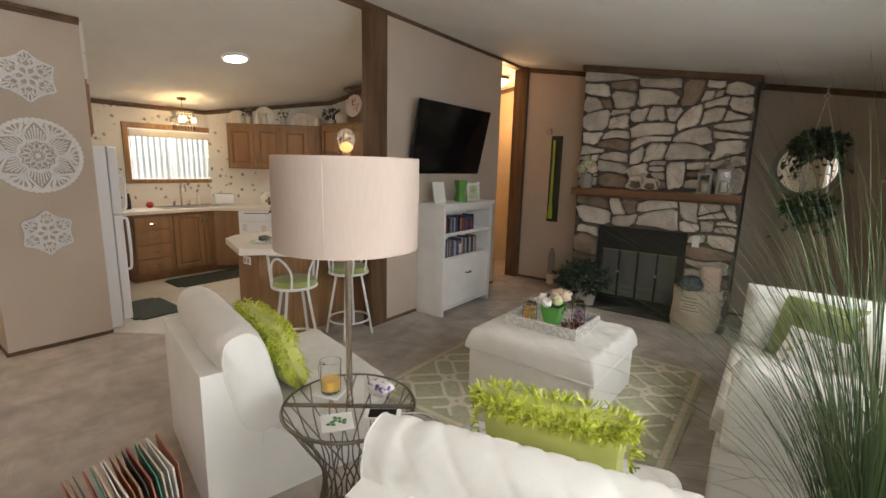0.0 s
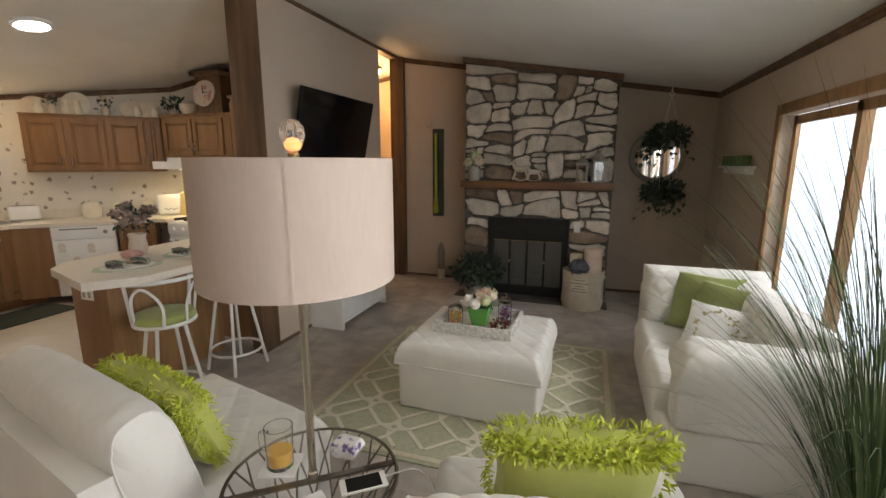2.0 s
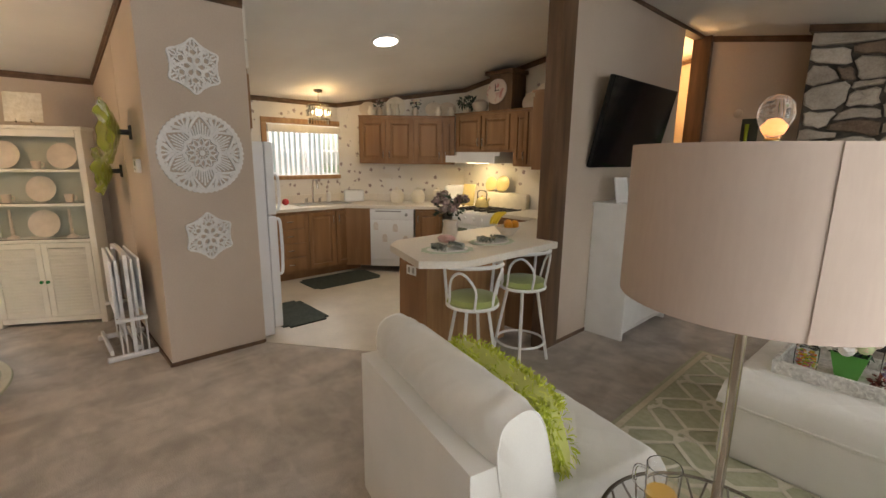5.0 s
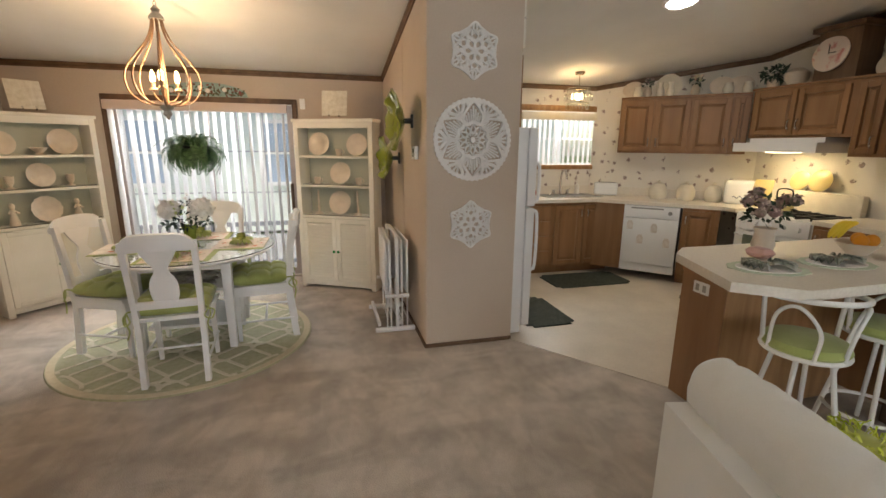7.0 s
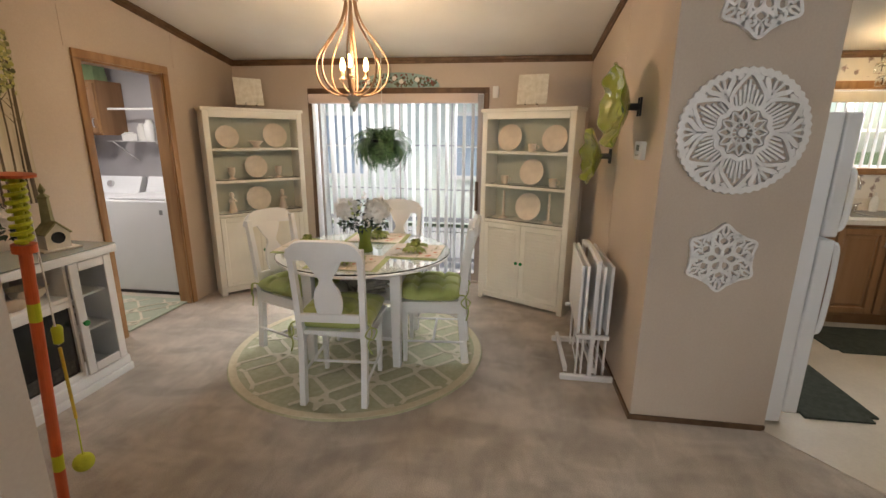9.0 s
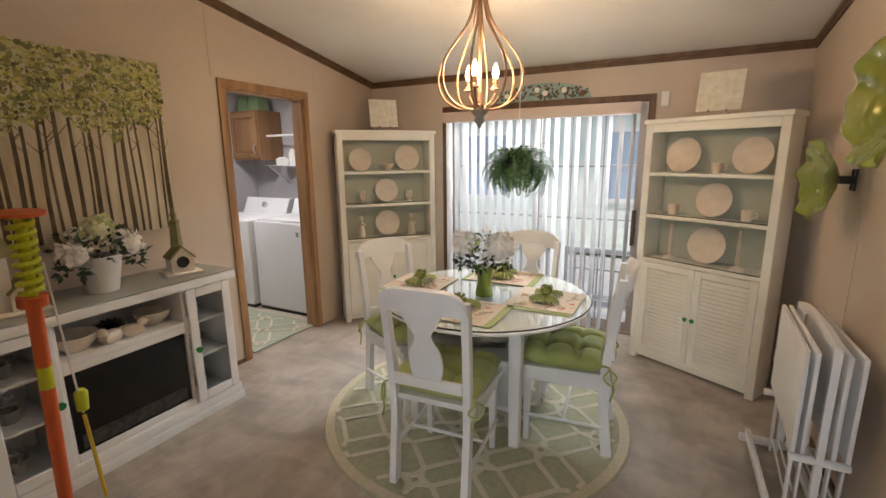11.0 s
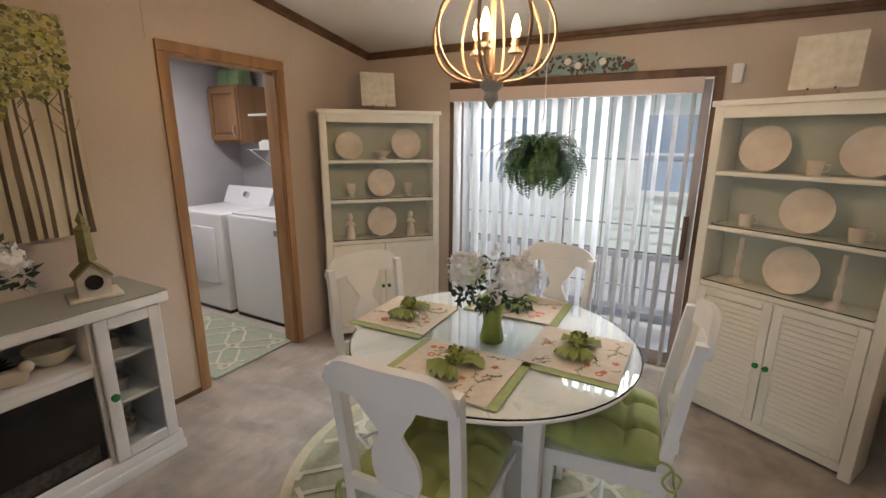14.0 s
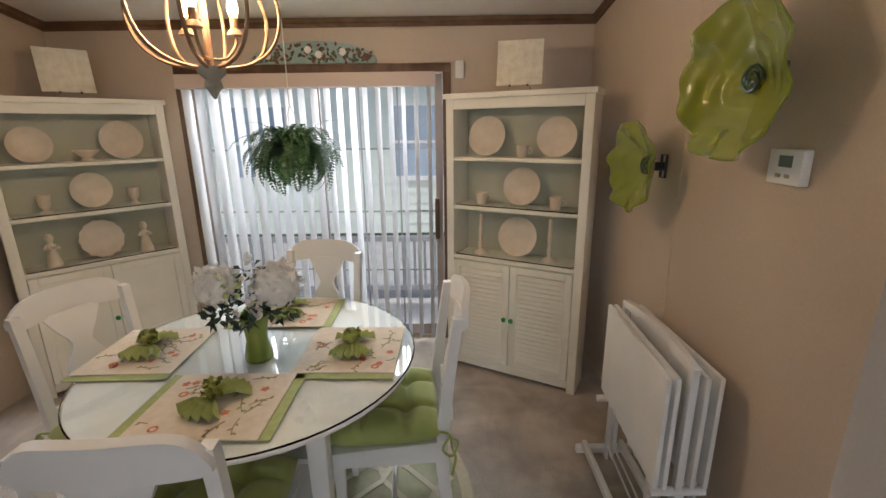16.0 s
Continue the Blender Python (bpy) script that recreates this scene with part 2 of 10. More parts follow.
structure("wall_television", bm, WALL, "beige partition wall behind the television")
bm = bmesh.new()
wall_run(bm, (-4.65, 0.79), (WEST, 0.79), -T)
prism(bm, [(-4.65, 0.79), (-4.6, 0.79), (-4.6, 1.49), (-4.65, 1.49)], 0, roof)
structure("wall_dining", bm, WALL, "beige partition wall between dining area and kitchen")
PAPER = mat("floral_wallpaper", (0.74, 0.70, 0.62), 0.8, color2=(0.78, 0.74, 0.67), scale=4)
nt = PAPER.node_tree
vo = nt.nodes.new("ShaderNodeTexVoronoi")
vo.inputs["Scale"].default_value, vo.inputs["Randomness"].default_value = 9.0, 0.85
tc = nt.nodes.new("ShaderNodeTexCoord")
wob = nt.nodes.new("ShaderNodeTexNoise")
wob.inputs["Scale"].default_value = 45
add = nt.nodes.new("ShaderNodeMixRGB")
add.blend_type, add.inputs[0].default_value = "ADD", 0.06
nt.links.new(tc.outputs["Object"], add.inputs[1])
nt.links.new(wob.outputs["Color"], add.inputs[2])
nt.links.new(tc.outputs["Object"], wob.inputs["Vector"])
nt.links.new(add.outputs[0], vo.inputs["Vector"])
dots = nt.nodes.new("ShaderNodeValToRGB")
dots.color_ramp.elements[0].position, dots.color_ramp.elements[0].color = 0.15, (1, 1, 1, 1)
dots.color_ramp.elements[1].position, dots.color_ramp.elements[1].color = 0.25, (0, 0, 0, 1)
nt.links.new(vo.outputs["Distance"], dots.inputs[0])
tint = nt.nodes.new("ShaderNodeMixRGB")
tint.inputs[1].default_value, tint.inputs[2].default_value = (0.22, 0.23, 0.20, 1), (0.40, 0.25, 0.25, 1)
nt.links.new(wob.outputs["Fac"], tint.inputs[0])
sprig = nt.nodes.new("ShaderNodeMixRGB")
old = nt.nodes["Principled BSDF"].inputs["Base Color"].links[0].from_socket
nt.links.new(dots.outputs[0], sprig.inputs[0])
nt.links.new(old, sprig.inputs[1])
nt.links.new(tint.outputs[0], sprig.inputs[2])
nt.links.new(sprig.outputs[0], nt.nodes["Principled BSDF"].inputs["Base Color"])
bm = bmesh.new()
wall_run(bm, (WEST + 0.004, 3.56), (-5.56, 4.86), 0.1)
wall_run(bm, (-5.56, 4.86), (-3.03, 4.86), 0.1)
prism(bm, [(WEST + 0.001, 0.89), (WEST + 0.004, 0.89), (WEST + 0.004, 2.52), (WEST + 0.001, 2.52)], 0, roof)
prism(bm, [(WEST + 0.001, 3.66), (WEST + 0.004, 3.66), (WEST + 0.004, 3.7), (WEST + 0.001, 3.7)], 0, roof)
prism(bm, [(WEST + 0.001, 2.52), (WEST + 0.004, 2.52), (WEST + 0.004, 3.66), (WEST + 0.001, 3.66)], 0, 1.3)
prism(bm, [(WEST + 0.001, 2.52), (WEST + 0.004, 2.52), (WEST + 0.004, 3.66), (WEST + 0.001, 3.66)], 1.98, roof)
prism(bm, [(-3.034, 3.34), (-3.034, 4.86), (-3.031, 4.86), (-3.031, 3.34)], 0, roof)
structure("wall_kitchen", bm, PAPER, "cream kitchen wall with small floral wallpaper")

bm = bmesh.new()
for x0, x1 in ((WEST - 0.15, RIDGE), (RIDGE, EAST + 0.15)):
    prism(bm, [(x0, SOUTH - 3.2), (x1, SOUTH - 3.2), (x1, NORTH + 3.2), (x0, NORTH + 3.2)], lambda x, y: ceil_z(x), lambda x, y: ceil_z(x) + 0.12)
structure("ceiling", bm, CEIL, "off-white vaulted textured ceiling")

bm = bmesh.new()
crown(bm, (WEST, 3.56), (WEST, 0.79), (1, 0))
crown(bm, (WEST, 0.79), (WEST, SOUTH), (1, 0))
crown(bm, (WEST, SOUTH), (RIDGE, SOUTH), (0, 1))
crown(bm, (RIDGE, SOUTH), (EAST, SOUTH), (0, 1))
crown(bm, (EAST, SOUTH), (EAST, NORTH), (-1, 0))
crown(bm, (EAST, NORTH), (RIDGE + 0.05, NORTH), (0, -1))
crown(bm, (-4.6, 0.79), (WEST, 0.79), (0, -1))
crown(bm, (-4.6, 1.49), (-4.6, 0.77), (1, 0))
crown(bm, (WEST, 3.56), (-5.56, 4.86), (0.707, -0.707))
crown(bm, (-5.56, 4.86), (-3.03, 4.86), (0, -1))
structure("trim_crown", bm, TRIMH, "dark oak crown moulding")
bm = bmesh.new()
span(bm, (RIDGE - 0.05, SOUTH, RIDGE_Z - 0.045), (RIDGE + 0.06, NORTH, RIDGE_Z - 0.004))
structure("trim_ridge", bm, TRIMH, "dark oak ridge batten")
bm = bmesh.new()
wall_run(bm, (-3.03, SOUTH), (-3.03, -1.06), -T)
structure("wall_entry", bm, WALL, "beige partition wall by the entry")
bm = bmesh.new()
span(bm, (-3.035, 3.12, 0), (-2.915, 3.328, RIDGE_Z - 0.02))
structure("trim_post", bm, TRIM, "dark-stained oak post", bevel=0.006)
bm = bmesh.new()
span(bm, (-3.03, 5.98, 0), (-2.84, 6.06, RIDGE_Z - 0.02))
structure("trim_hall_post", bm, TRIM, "dark-stained oak post at the hallway", bevel=0.005)
# ---- shaping tools ----


def lathe(bm, profile, seg=24, at=(0, 0, 0), squash=1.0):
    rings = []
    for r, z in profile:
        if r < 1e-5:
            rings.append([bm.verts.new((at[0], at[1], at[2] + z))])
        else:
            rings.append([bm.verts.new((at[0] + r * math.cos(2 * math.pi * i / seg), at[1] + squash * r * math.sin(2 * math.pi * i / seg), at[2] + z)) for i in range(seg)])
    for a, b in zip(rings, rings[1:]):
        for i in range(seg):
            j = (i + 1) % seg
            if len(a) == 1 and len(b) == 1:
                break
            if len(a) == 1:
                bm.faces.new((a[0], b[i], b[j]))
            elif len(b) == 1:
                bm.faces.new((a[i], a[j], b[0]))
            else:
                bm.faces.new((a[i], a[j], b[j], b[i]))


def tube(bm, pts, r, seg=8, closed=False):
    pts = [Vector(p) for p in pts]
    n = len(pts)
    rings, up = [], None
    for i, p in enumerate(pts):
        if closed:
            d = (pts[(i + 1) % n] - pts[i - 1]).normalized()
        else:
            d = (pts[min(i + 1, n - 1)] - pts[max(i - 1, 0)]).normalized()
        if up is None:
            up = Vector((0, 0, 1)) if abs(d.z) < 0.9 else Vector((1, 0, 0))
        side = d.cross(up).normalized()
        up = side.cross(d).normalized()
        rad = r(i / max(1, n - 1)) if callable(r) else r
        rings.append([bm.verts.new(p + rad * (math.cos(2 * math.pi * k / seg) * side + math.sin(2 * math.pi * k / seg) * up)) for k in range(seg)])
    pairs = list(zip(rings, rings[1:])) + ([(rings[-1], rings[0])] if closed else [])
    for a, b in pairs:
        for k in range(seg):
            j = (k + 1) % seg
            bm.faces.new((a[k], a[j], b[j], b[k]))
    if not closed:
        bm.faces.new(rings[0][::-1])
        bm.faces.new(rings[-1])


def arc(cx, cy, r, a0, a1, n, z=0.0, ry=None):
    return [(cx + r * math.cos(radians(a0 + (a1 - a0) * i / n)), cy + (ry or r) * math.sin(radians(a0 + (a1 - a0) * i / n)), z) for i in range(n + 1)]


def curve_pts(pts, n=6):
    """A smooth line through the points (Catmull-Rom)."""
    P = [Vector(p) for p in pts]
    P = [2 * P[0] - P[1]] + P + [2 * P[-1] - P[-2]]
    out = []
    for i in range(1, len(P) - 2):
        for k in range(n):
            t = k / n
            a, b, c, d = P[i - 1:i + 3]
            out.append(0.5 * (2 * b + (c - a) * t + (2 * a - 5 * b + 4 * c - d) * t * t + (3 * b - a - 3 * c + d) * t ** 3))
    out.append(P[-2])
    return out


def ribbon(bm, pts, w, h, closed=False, keep=None):
    """A flat band of width w and height h along a line in the xy plane, its foot at the line's z."""
    P = [Vector(p) for p in pts]
    n = len(P)
    rails = []
    for i, p in enumerate(P):
        d = (P[(i + 1) % n] - P[i - 1]) if closed else (P[min(i + 1, n - 1)] - P[max(i - 1, 0)])
        s = Vector((-d.y, d.x, 0)).normalized() * w / 2
        rails.append((p, s))
    for i in range(n if closed else n - 1):
        (p, s), (q, u) = rails[i], rails[(i + 1) % n]
        if keep and not (keep(p) and keep(q)):
            continue
        up = Vector((0, 0, h))
        v = [bm.verts.new(c) for c in (p - s, p + s, q + u, q - u, p - s + up, p + s + up, q + u + up, q - u + up)]
        for f in ((4, 5, 6, 7), (0, 1, 5, 4), (2, 3, 7, 6), (1, 2, 6, 5), (3, 0, 4, 7)):
            bm.faces.new([v[k] for k in f])


def puff(bm, w, d, h, n=14, pinch=0.1, m=None, dimples=(), sq=4):
    """A stuffed pillow, lying flat, centred on its middle."""
    vs = {}
    for side in (1, -1):
        for i in range(n + 1):
            for j in range(n + 1):
                u, v = 2 * i / n - 1, 2 * j / n - 1
                edge = (1 - abs(u) ** sq) * (1 - v ** 4)
                z = side * h / 2 * max(edge, 0) ** 0.45
                k = 1 - pinch * (1 - abs(u) ** 2) * abs(v) ** 6 - 0.0
                k2 = 1 - pinch * (1 - abs(v) ** 2) * abs(u) ** 6
                x, y = u * w / 2 * k2, v * d / 2 * k
                for dx, dy in dimples:
                    q = ((u - dx) ** 2 + (v - dy) ** 2) / 0.035
                    if side > 0:
                        z -= h * 0.6 * math.exp(-q)
                if side < 0 and (i in (0, n) or j in (0, n)):
                    vs[side, i, j] = vs[1, i, j]
                    continue
                z += 0.006 * noise.noise((x * 9, y * 9, side * 3 + h * 40))
                p = Vector((x, y, z))
                vs[side, i, j] = bm.verts.new(m @ p if m is not None else p)
        for i in range(n):
            for j in range(n):
                q = [vs[side, i, j], vs[side, i + 1, j], vs[side, i + 1, j + 1], vs[side, i, j + 1]]
                bm.faces.new(q if side > 0 else q[::-1])


def quilt(bm, w, d, h, pitch, m=None, amp=0.008, round_=0.06, wrinkle=0.004):
    """A quilted slab with soft edges, its foot at z = 0, centred in x and y."""
    nx, ny = max(10, int(w / 0.010)), max(10, int(d / 0.010))
    top, foot = {}, {}

    def edge(s, half):
        e = max(0.0, (abs(s) - (half - round_)) / round_)
        return 1 - (1 - math.sqrt(max(0.0, 1 - min(e, 1) ** 2)))
    for i in range(nx + 1):
        for j in range(ny + 1):
            x, y = (i / nx - 0.5) * w, (j / ny - 0.5) * d
            z = h * (0.35 + 0.65 * edge(x, w / 2) * edge(y, d / 2))
            a, b = abs(math.sin(math.pi * (x + y) / pitch)), abs(math.sin(math.pi * (x - y) / pitch))
            z += amp * (min(a, b) ** 0.42 - 1) + wrinkle * noise.noise((x * 6, y * 6, h * 31))
            p = Vector((x, y, z))
            top[i, j] = bm.verts.new(m @ p if m is not None else p)
    for i in range(nx):
        for j in range(ny):
            bm.faces.new((top[i, j], top[i + 1, j], top[i + 1, j + 1], top[i, j + 1]))
    ring = [(i, 0) for i in range(nx)] + [(nx, j) for j in range(ny)] + [(i, ny) for i in range(nx, 0, -1)] + [(0, j) for j in range(ny, 0, -1)]
    low = []
    for i, j in ring:
        p = Vector(((i / nx - 0.5) * w, (j / ny - 0.5) * d, 0))
        low.append(bm.verts.new(m @ p if m is not None else p))
    for k in range(len(ring)):
        l = (k + 1) % len(ring)
        bm.faces.new((low[k], low[l], top[ring[l]], top[ring[k]]))
    bm.faces.new(low[::-1])


def leaf(bm, p, d, up, length, width, bend=0.25):
    d = d.normalized()
    s = d.cross(up)
    s = s.normalized() if s.length > 1e-4 else Vector((1, 0, 0))
    n = s.cross(d)
    a = bm.verts.new(p)
    b = bm.verts.new(p + d * length * 0.45 + s * width / 2 + n * bend * length * 0.15)
    c = bm.verts.new(p + d * length - n * bend * length)
    e = bm.verts.new(p + d * length * 0.45 - s * width / 2 + n * bend * length * 0.15)
    f = bm.verts.new(p + d * length * 0.5 - n * 0.02 * length)
    bm.faces.new((a, b, f))
    bm.faces.new((b, c, f))
    bm.faces.new((c, e, f))
    bm.faces.new((e, a, f))


def rvec(rng):
    while True:
        v = Vector((rng.uniform(-1, 1), rng.uniform(-1, 1), rng.uniform(-1, 1)))
        if 0.05 < v.length < 1:
            return v.normalized()


def bush(bm, rng, count, radius, flat, length, width, at=(0, 0, 0), droop=0.0):
    for _ in range(count):
        v = rvec(rng)
        r = radius * rng.uniform(0.35, 1.0) ** 0.7
        p = Vector(at) + Vector((v.x * r, v.y * r, v.z * r * flat))
        d = v * 0.7 + rvec(rng) * 0.8 + Vector((0, 0, -droop))
        leaf(bm, p, d, rvec(rng), length * rng.uniform(0.6, 1.2), width * rng.uniform(0.7, 1.2))


def bloom(bm, rng, at, r, petals, size):
    """A round flower head of many petals."""
    bmesh.ops.create_icosphere(bm, subdivisions=2, radius=r * 0.84, matrix=Matrix.Translation(at))
    for _ in range(petals):
        v = rvec(rng)
        if v.z < -0.5:
            v.z = -v.z
        p = Vector(at) + v * r * rng.uniform(0.7, 0.92)
        leaf(bm, p, v * 0.35 + rvec(rng) * 0.8, v, size * rng.uniform(0.6, 1.0), size * 0.8, 0.2)


def island_mat(name, colors, rough=0.6, trans=0.0, coat=0.0):
    m = bpy.data.materials.new(name)
    m.use_nodes = True
    nt = m.node_tree
    b = nt.nodes["Principled BSDF"]
    b.inputs["Roughness"].default_value = rough
    b.inputs["Coat Weight"].default_value = coat
    g = nt.nodes.new("ShaderNodeNewGeometry")
    r = nt.nodes.new("ShaderNodeValToRGB")
    while len(r.color_ramp.elements) < len(colors):
        r.color_ramp.elements.new(0.5)
    for i, c in enumerate(colors):
        r.color_ramp.elements[i].position = i / max(1, len(colors) - 1)
        r.color_ramp.elements[i].color = (*c, 1)
    nt.links.new(g.outputs["Random Per Island"], r.inputs[0])
    nt.links.new(r.outputs[0], b.inputs["Base Color"])
    return m


GREENS = island_mat("ivy_leaves", [(0.012, 0.028, 0.018), (0.03, 0.06, 0.035), (0.055, 0.095, 0.06)], 0.5)
FERNS = island_mat("fern_leaves", [(0.02, 0.06, 0.02), (0.05, 0.12, 0.04), (0.08, 0.17, 0.06)], 0.5)
GRASSES = island_mat("grass_blades", [(0.025, 0.055, 0.02), (0.05, 0.095, 0.035), (0.09, 0.145, 0.055), (0.17, 0.19, 0.09)], 0.6)
LIMES = island_mat("lime_fringe", [(0.34, 0.42, 0.02), (0.52, 0.58, 0.05), (0.68, 0.70, 0.16)], 0.75)
PETALS_W = island_mat("white_petals", [(0.80, 0.77, 0.72), (0.87, 0.84, 0.80), (0.9, 0.88, 0.85)], 0.6)
PETALS_P = island_mat("peach_petals", [(0.75, 0.42, 0.33), (0.85, 0.62, 0.50), (0.85, 0.78, 0.62), (0.6, 0.68, 0.35)], 0.6)
PETALS_G = island_mat("green_petals", [(0.45, 0.55, 0.2), (0.65, 0.7, 0.35), (0.8, 0.8, 0.6)], 0.6)
PETALS_N = island_mat("olive_petals", [(0.10, 0.12, 0.02), (0.28, 0.32, 0.06), (0.42, 0.45, 0.12)], 0.7)
PETALS_M = island_mat("mauve_petals", [(0.09, 0.05, 0.05), (0.25, 0.16, 0.16), (0.45, 0.34, 0.3), (0.05, 0.06, 0.03)], 0.6)
LIME = mat("lime_cloth", (0.52, 0.55, 0.13), 0.85, color2=(0.58, 0.61, 0.17), scale=5, bump=0.15, bump_scale=180, sheen=0.2)
GREENC = mat("green_cloth", (0.23, 0.27, 0.08), 0.85, color2=(0.29, 0.33, 0.11), scale=6, bump=0.15, bump_scale=150, sheen=0.2)
SAGEC = mat("avocado_cushion", (0.32, 0.37, 0.11), 0.85, color2=(0.40, 0.45, 0.15), scale=6, bump=0.15, bump_scale=200, sheen=0.3)
CREAM = mat("cream_ceramic", (0.72, 0.66, 0.54), 0.3, color2=(0.78, 0.72, 0.60), scale=12, coat=0.3)
# china colour toned down to include the shadow of the hutch shelves
CHINA = mat("white_china_shaded", (0.62, 0.53, 0.43), 0.3, color2=(0.68, 0.59, 0.48), scale=14, coat=0.3)
RUGLINE = mat("cream_rug_line", (0.66, 0.62, 0.50), 0.95, color2=(0.72, 0.68, 0.56), scale=40, bump=0.4, bump_scale=260)
RUGEDGE = mat("cream_rug_border", (0.60, 0.53, 0.38), 0.95, color2=(0.66, 0.60, 0.45), scale=40, bump=0.4, bump_scale=260)
STONE = mat("field_stone", (0.53, 0.465, 0.385), 0.85, color2=(0.70, 0.63, 0.54), scale=7, bump=0.5, bump_scale=22, fine=(60, 0.35), spread=0.22)
STONEB = mat("brown_stone", (0.22, 0.155, 0.11), 0.85, color2=(0.34, 0.255, 0.185), scale=6, bump=0.5, bump_scale=22, fine=(60, 0.35), spread=0.2)
MORTAR = mat("dark_mortar", (0.11, 0.097, 0.08), 0.95, color2=(0.18, 0.16, 0.135), scale=20, bump=0.6, bump_scale=60)
IRON = mat("black_metal", (0.012, 0.012, 0.012), 0.45, color2=(0.02, 0.02, 0.02), scale=20)
BRASS = mat("antique_brass", (0.42, 0.33, 0.16), 0.35, 1.0)
CHROME = mat("chrome", (0.7, 0.7, 0.7), 0.12, 1.0)
WIRE = mat("pewter_wire", (0.20, 0.17, 0.13), 0.35, 0.9)
MIRROR = mat("mirror_glass", (0.9, 0.9, 0.9), 0.01, 1.0)
DARKWOOD = mat("walnut_stain", (0.055, 0.03, 0.017), 0.45, color2=(0.10, 0.055, 0.03), scale=14, stretch=(1, 1, 0.1))
BURLAP = mat("canvas_cloth", (0.50, 0.43, 0.32), 0.95, color2=(0.58, 0.51, 0.40), scale=9, bump=0.3, bump_scale=160)
GREYWASH = mat("grey_wash_wood", (0.30, 0.28, 0.24), 0.7, color2=(0.42, 0.40, 0.35), scale=12, stretch=(1, 1, 0.15))
WAX = mat("ivory_wax", (0.75, 0.68, 0.52), 0.5)
GREENGLASS = mat("green_glass_knob", (0.02, 0.22, 0.06), 0.08, coat=0.6)
PAPERW = mat("white_paper", (0.78, 0.76, 0.72), 0.7)


def lattice(bm, x0, x1, y0, y1, p, w, h, z, keep=None):
    """Narrow hexagons laid slantwise from knot to knot, the trellis of the rugs."""
    d = 0.78 * p
    L, t, wd = d * math.sqrt(2), 0.06 * p, 0.21 * p
    base = [(-L / 2 - 0.03, -t), (-L / 2 + 0.075, -wd), (L / 2 - 0.075, -wd), (L / 2 + 0.03, -t), (L / 2 + 0.03, t), (L / 2 - 0.075, wd), (-L / 2 + 0.075, wd), (-L / 2 - 0.03, t)]
    xm, ym = (x0 + x1) / 2, (y0 + y1) / 2
    ni, nj = int((x1 - x0) / d / 2) + 3, int((y1 - y0) / d / 2) + 3
    for i in range(-ni, ni):
        for j in range(-nj, nj):
            cx, cy = xm + (i + 0.5) * d, ym + (j + 0.5) * d
            s = math.sqrt(0.5)
            ux, uy = (s, s) if (i + j) % 2 else (s, -s)
            pts = []
            for k in range(8):
                q, r = base[k], base[(k + 1) % 8]
                m = max(1, int(math.hypot(q[0] - r[0], q[1] - r[1]) / 0.04))
                for l in range(m):
                    u, v = q[0] + (r[0] - q[0]) * l / m, q[1] + (r[1] - q[1]) * l / m
                    pts.append((cx + u * ux - v * uy, cy + u * uy + v * ux, z + 0.0013 * (2 * (i % 2) + j % 2)))
            ribbon(bm, pts, w, h, True, keep)


def casing(name, axis, at, face, u0, u1, z0, z1, w, d, material, label, sill=False):
    """A door or window casing round an opening in a wall; axis is the wall's run, face +1 or -1."""
    e = thing(name, Matrix(), label, "window" if sill else "door", kind="structure")

    def bar(pname, a0, a1, b0, b1):
        bm = bmesh.new()
        lo, hi = sorted((at, at + face * d))
        if axis == "y":
            span(bm, (lo, a0, b0), (hi, a1, b1))
        else:
            span(bm, (a0, lo, b0), (a1, hi, b1))
        part(pname, bm, material, e, bevel=0.005)
    bar("jamb_casing", u0 - w, u0, z0, z1)
    bar("jamb_casing", u1, u1 + w, z0, z1)
    bar("head_casing", u0 - w, u1 + w, z1, z1 + w)
    if sill:
        bar("sill", u0 - w, u1 + w, z0 - w * 0.8, z0)
    return e

# ---- living room: fireplace ----
rng = random.Random(7)
FX0, FX1, FY = -1.86, -0.17, 5.55
BX0, BX1, BZ = -1.55, -0.61, 0.94


def clip(poly, n, c):
    out = []
    for i in range(len(poly)):
        p, q = poly[i], poly[(i + 1) % len(poly)]
        a, b = p.dot(n) - c, q.dot(n) - c
        if a <= 0:
            out.append(p)
        if (a < 0 < b) or (b < 0 < a):
            out.append(p + (q - p) * (a / (a - b)))
    return out


fire = thing("stone_fireplace", pose(0, 0, 0), "floor-to-ceiling fieldstone fireplace with dark mortar", "fireplace")
top = lambda x, y: ceil_z(x) - 0.065
for x0, x1, z0 in ((FX0, BX0, 0), (BX0, BX1, BZ), (BX1, FX1, 0)):
    bm = bmesh.new()
    prism(bm, [(x0, FY + 0.015), (x1, FY + 0.015), (x1, NORTH), (x0, NORTH)], z0, top)
    part("chimney_breast", bm, MORTAR, fire)
bm = bmesh.new()
prism(bm, [(FX0 - 0.03, FY - 0.035), (FX1 + 0.03, FY - 0.035), (FX1 + 0.03, NORTH), (FX0 - 0.03, NORTH)], lambda x, y: ceil_z(x) - 0.066, lambda x, y: ceil_z(x) - 0.006)
part("top_moulding", bm, TRIMH, fire)
bm = bmesh.new()
add_box(bm, ((FX0 + FX1) / 2, FY - 0.075, 1.335), (FX1 - FX0 + 0.02, 0.19, 0.075))
part("mantel_shelf", bm, mat("mantel_oak", (0.16, 0.07, 0.03), 0.4, color2=(0.25, 0.12, 0.055), scale=12, stretch=(0.12, 1, 1)), fire, "stained oak mantel shelf", bevel=0.01)
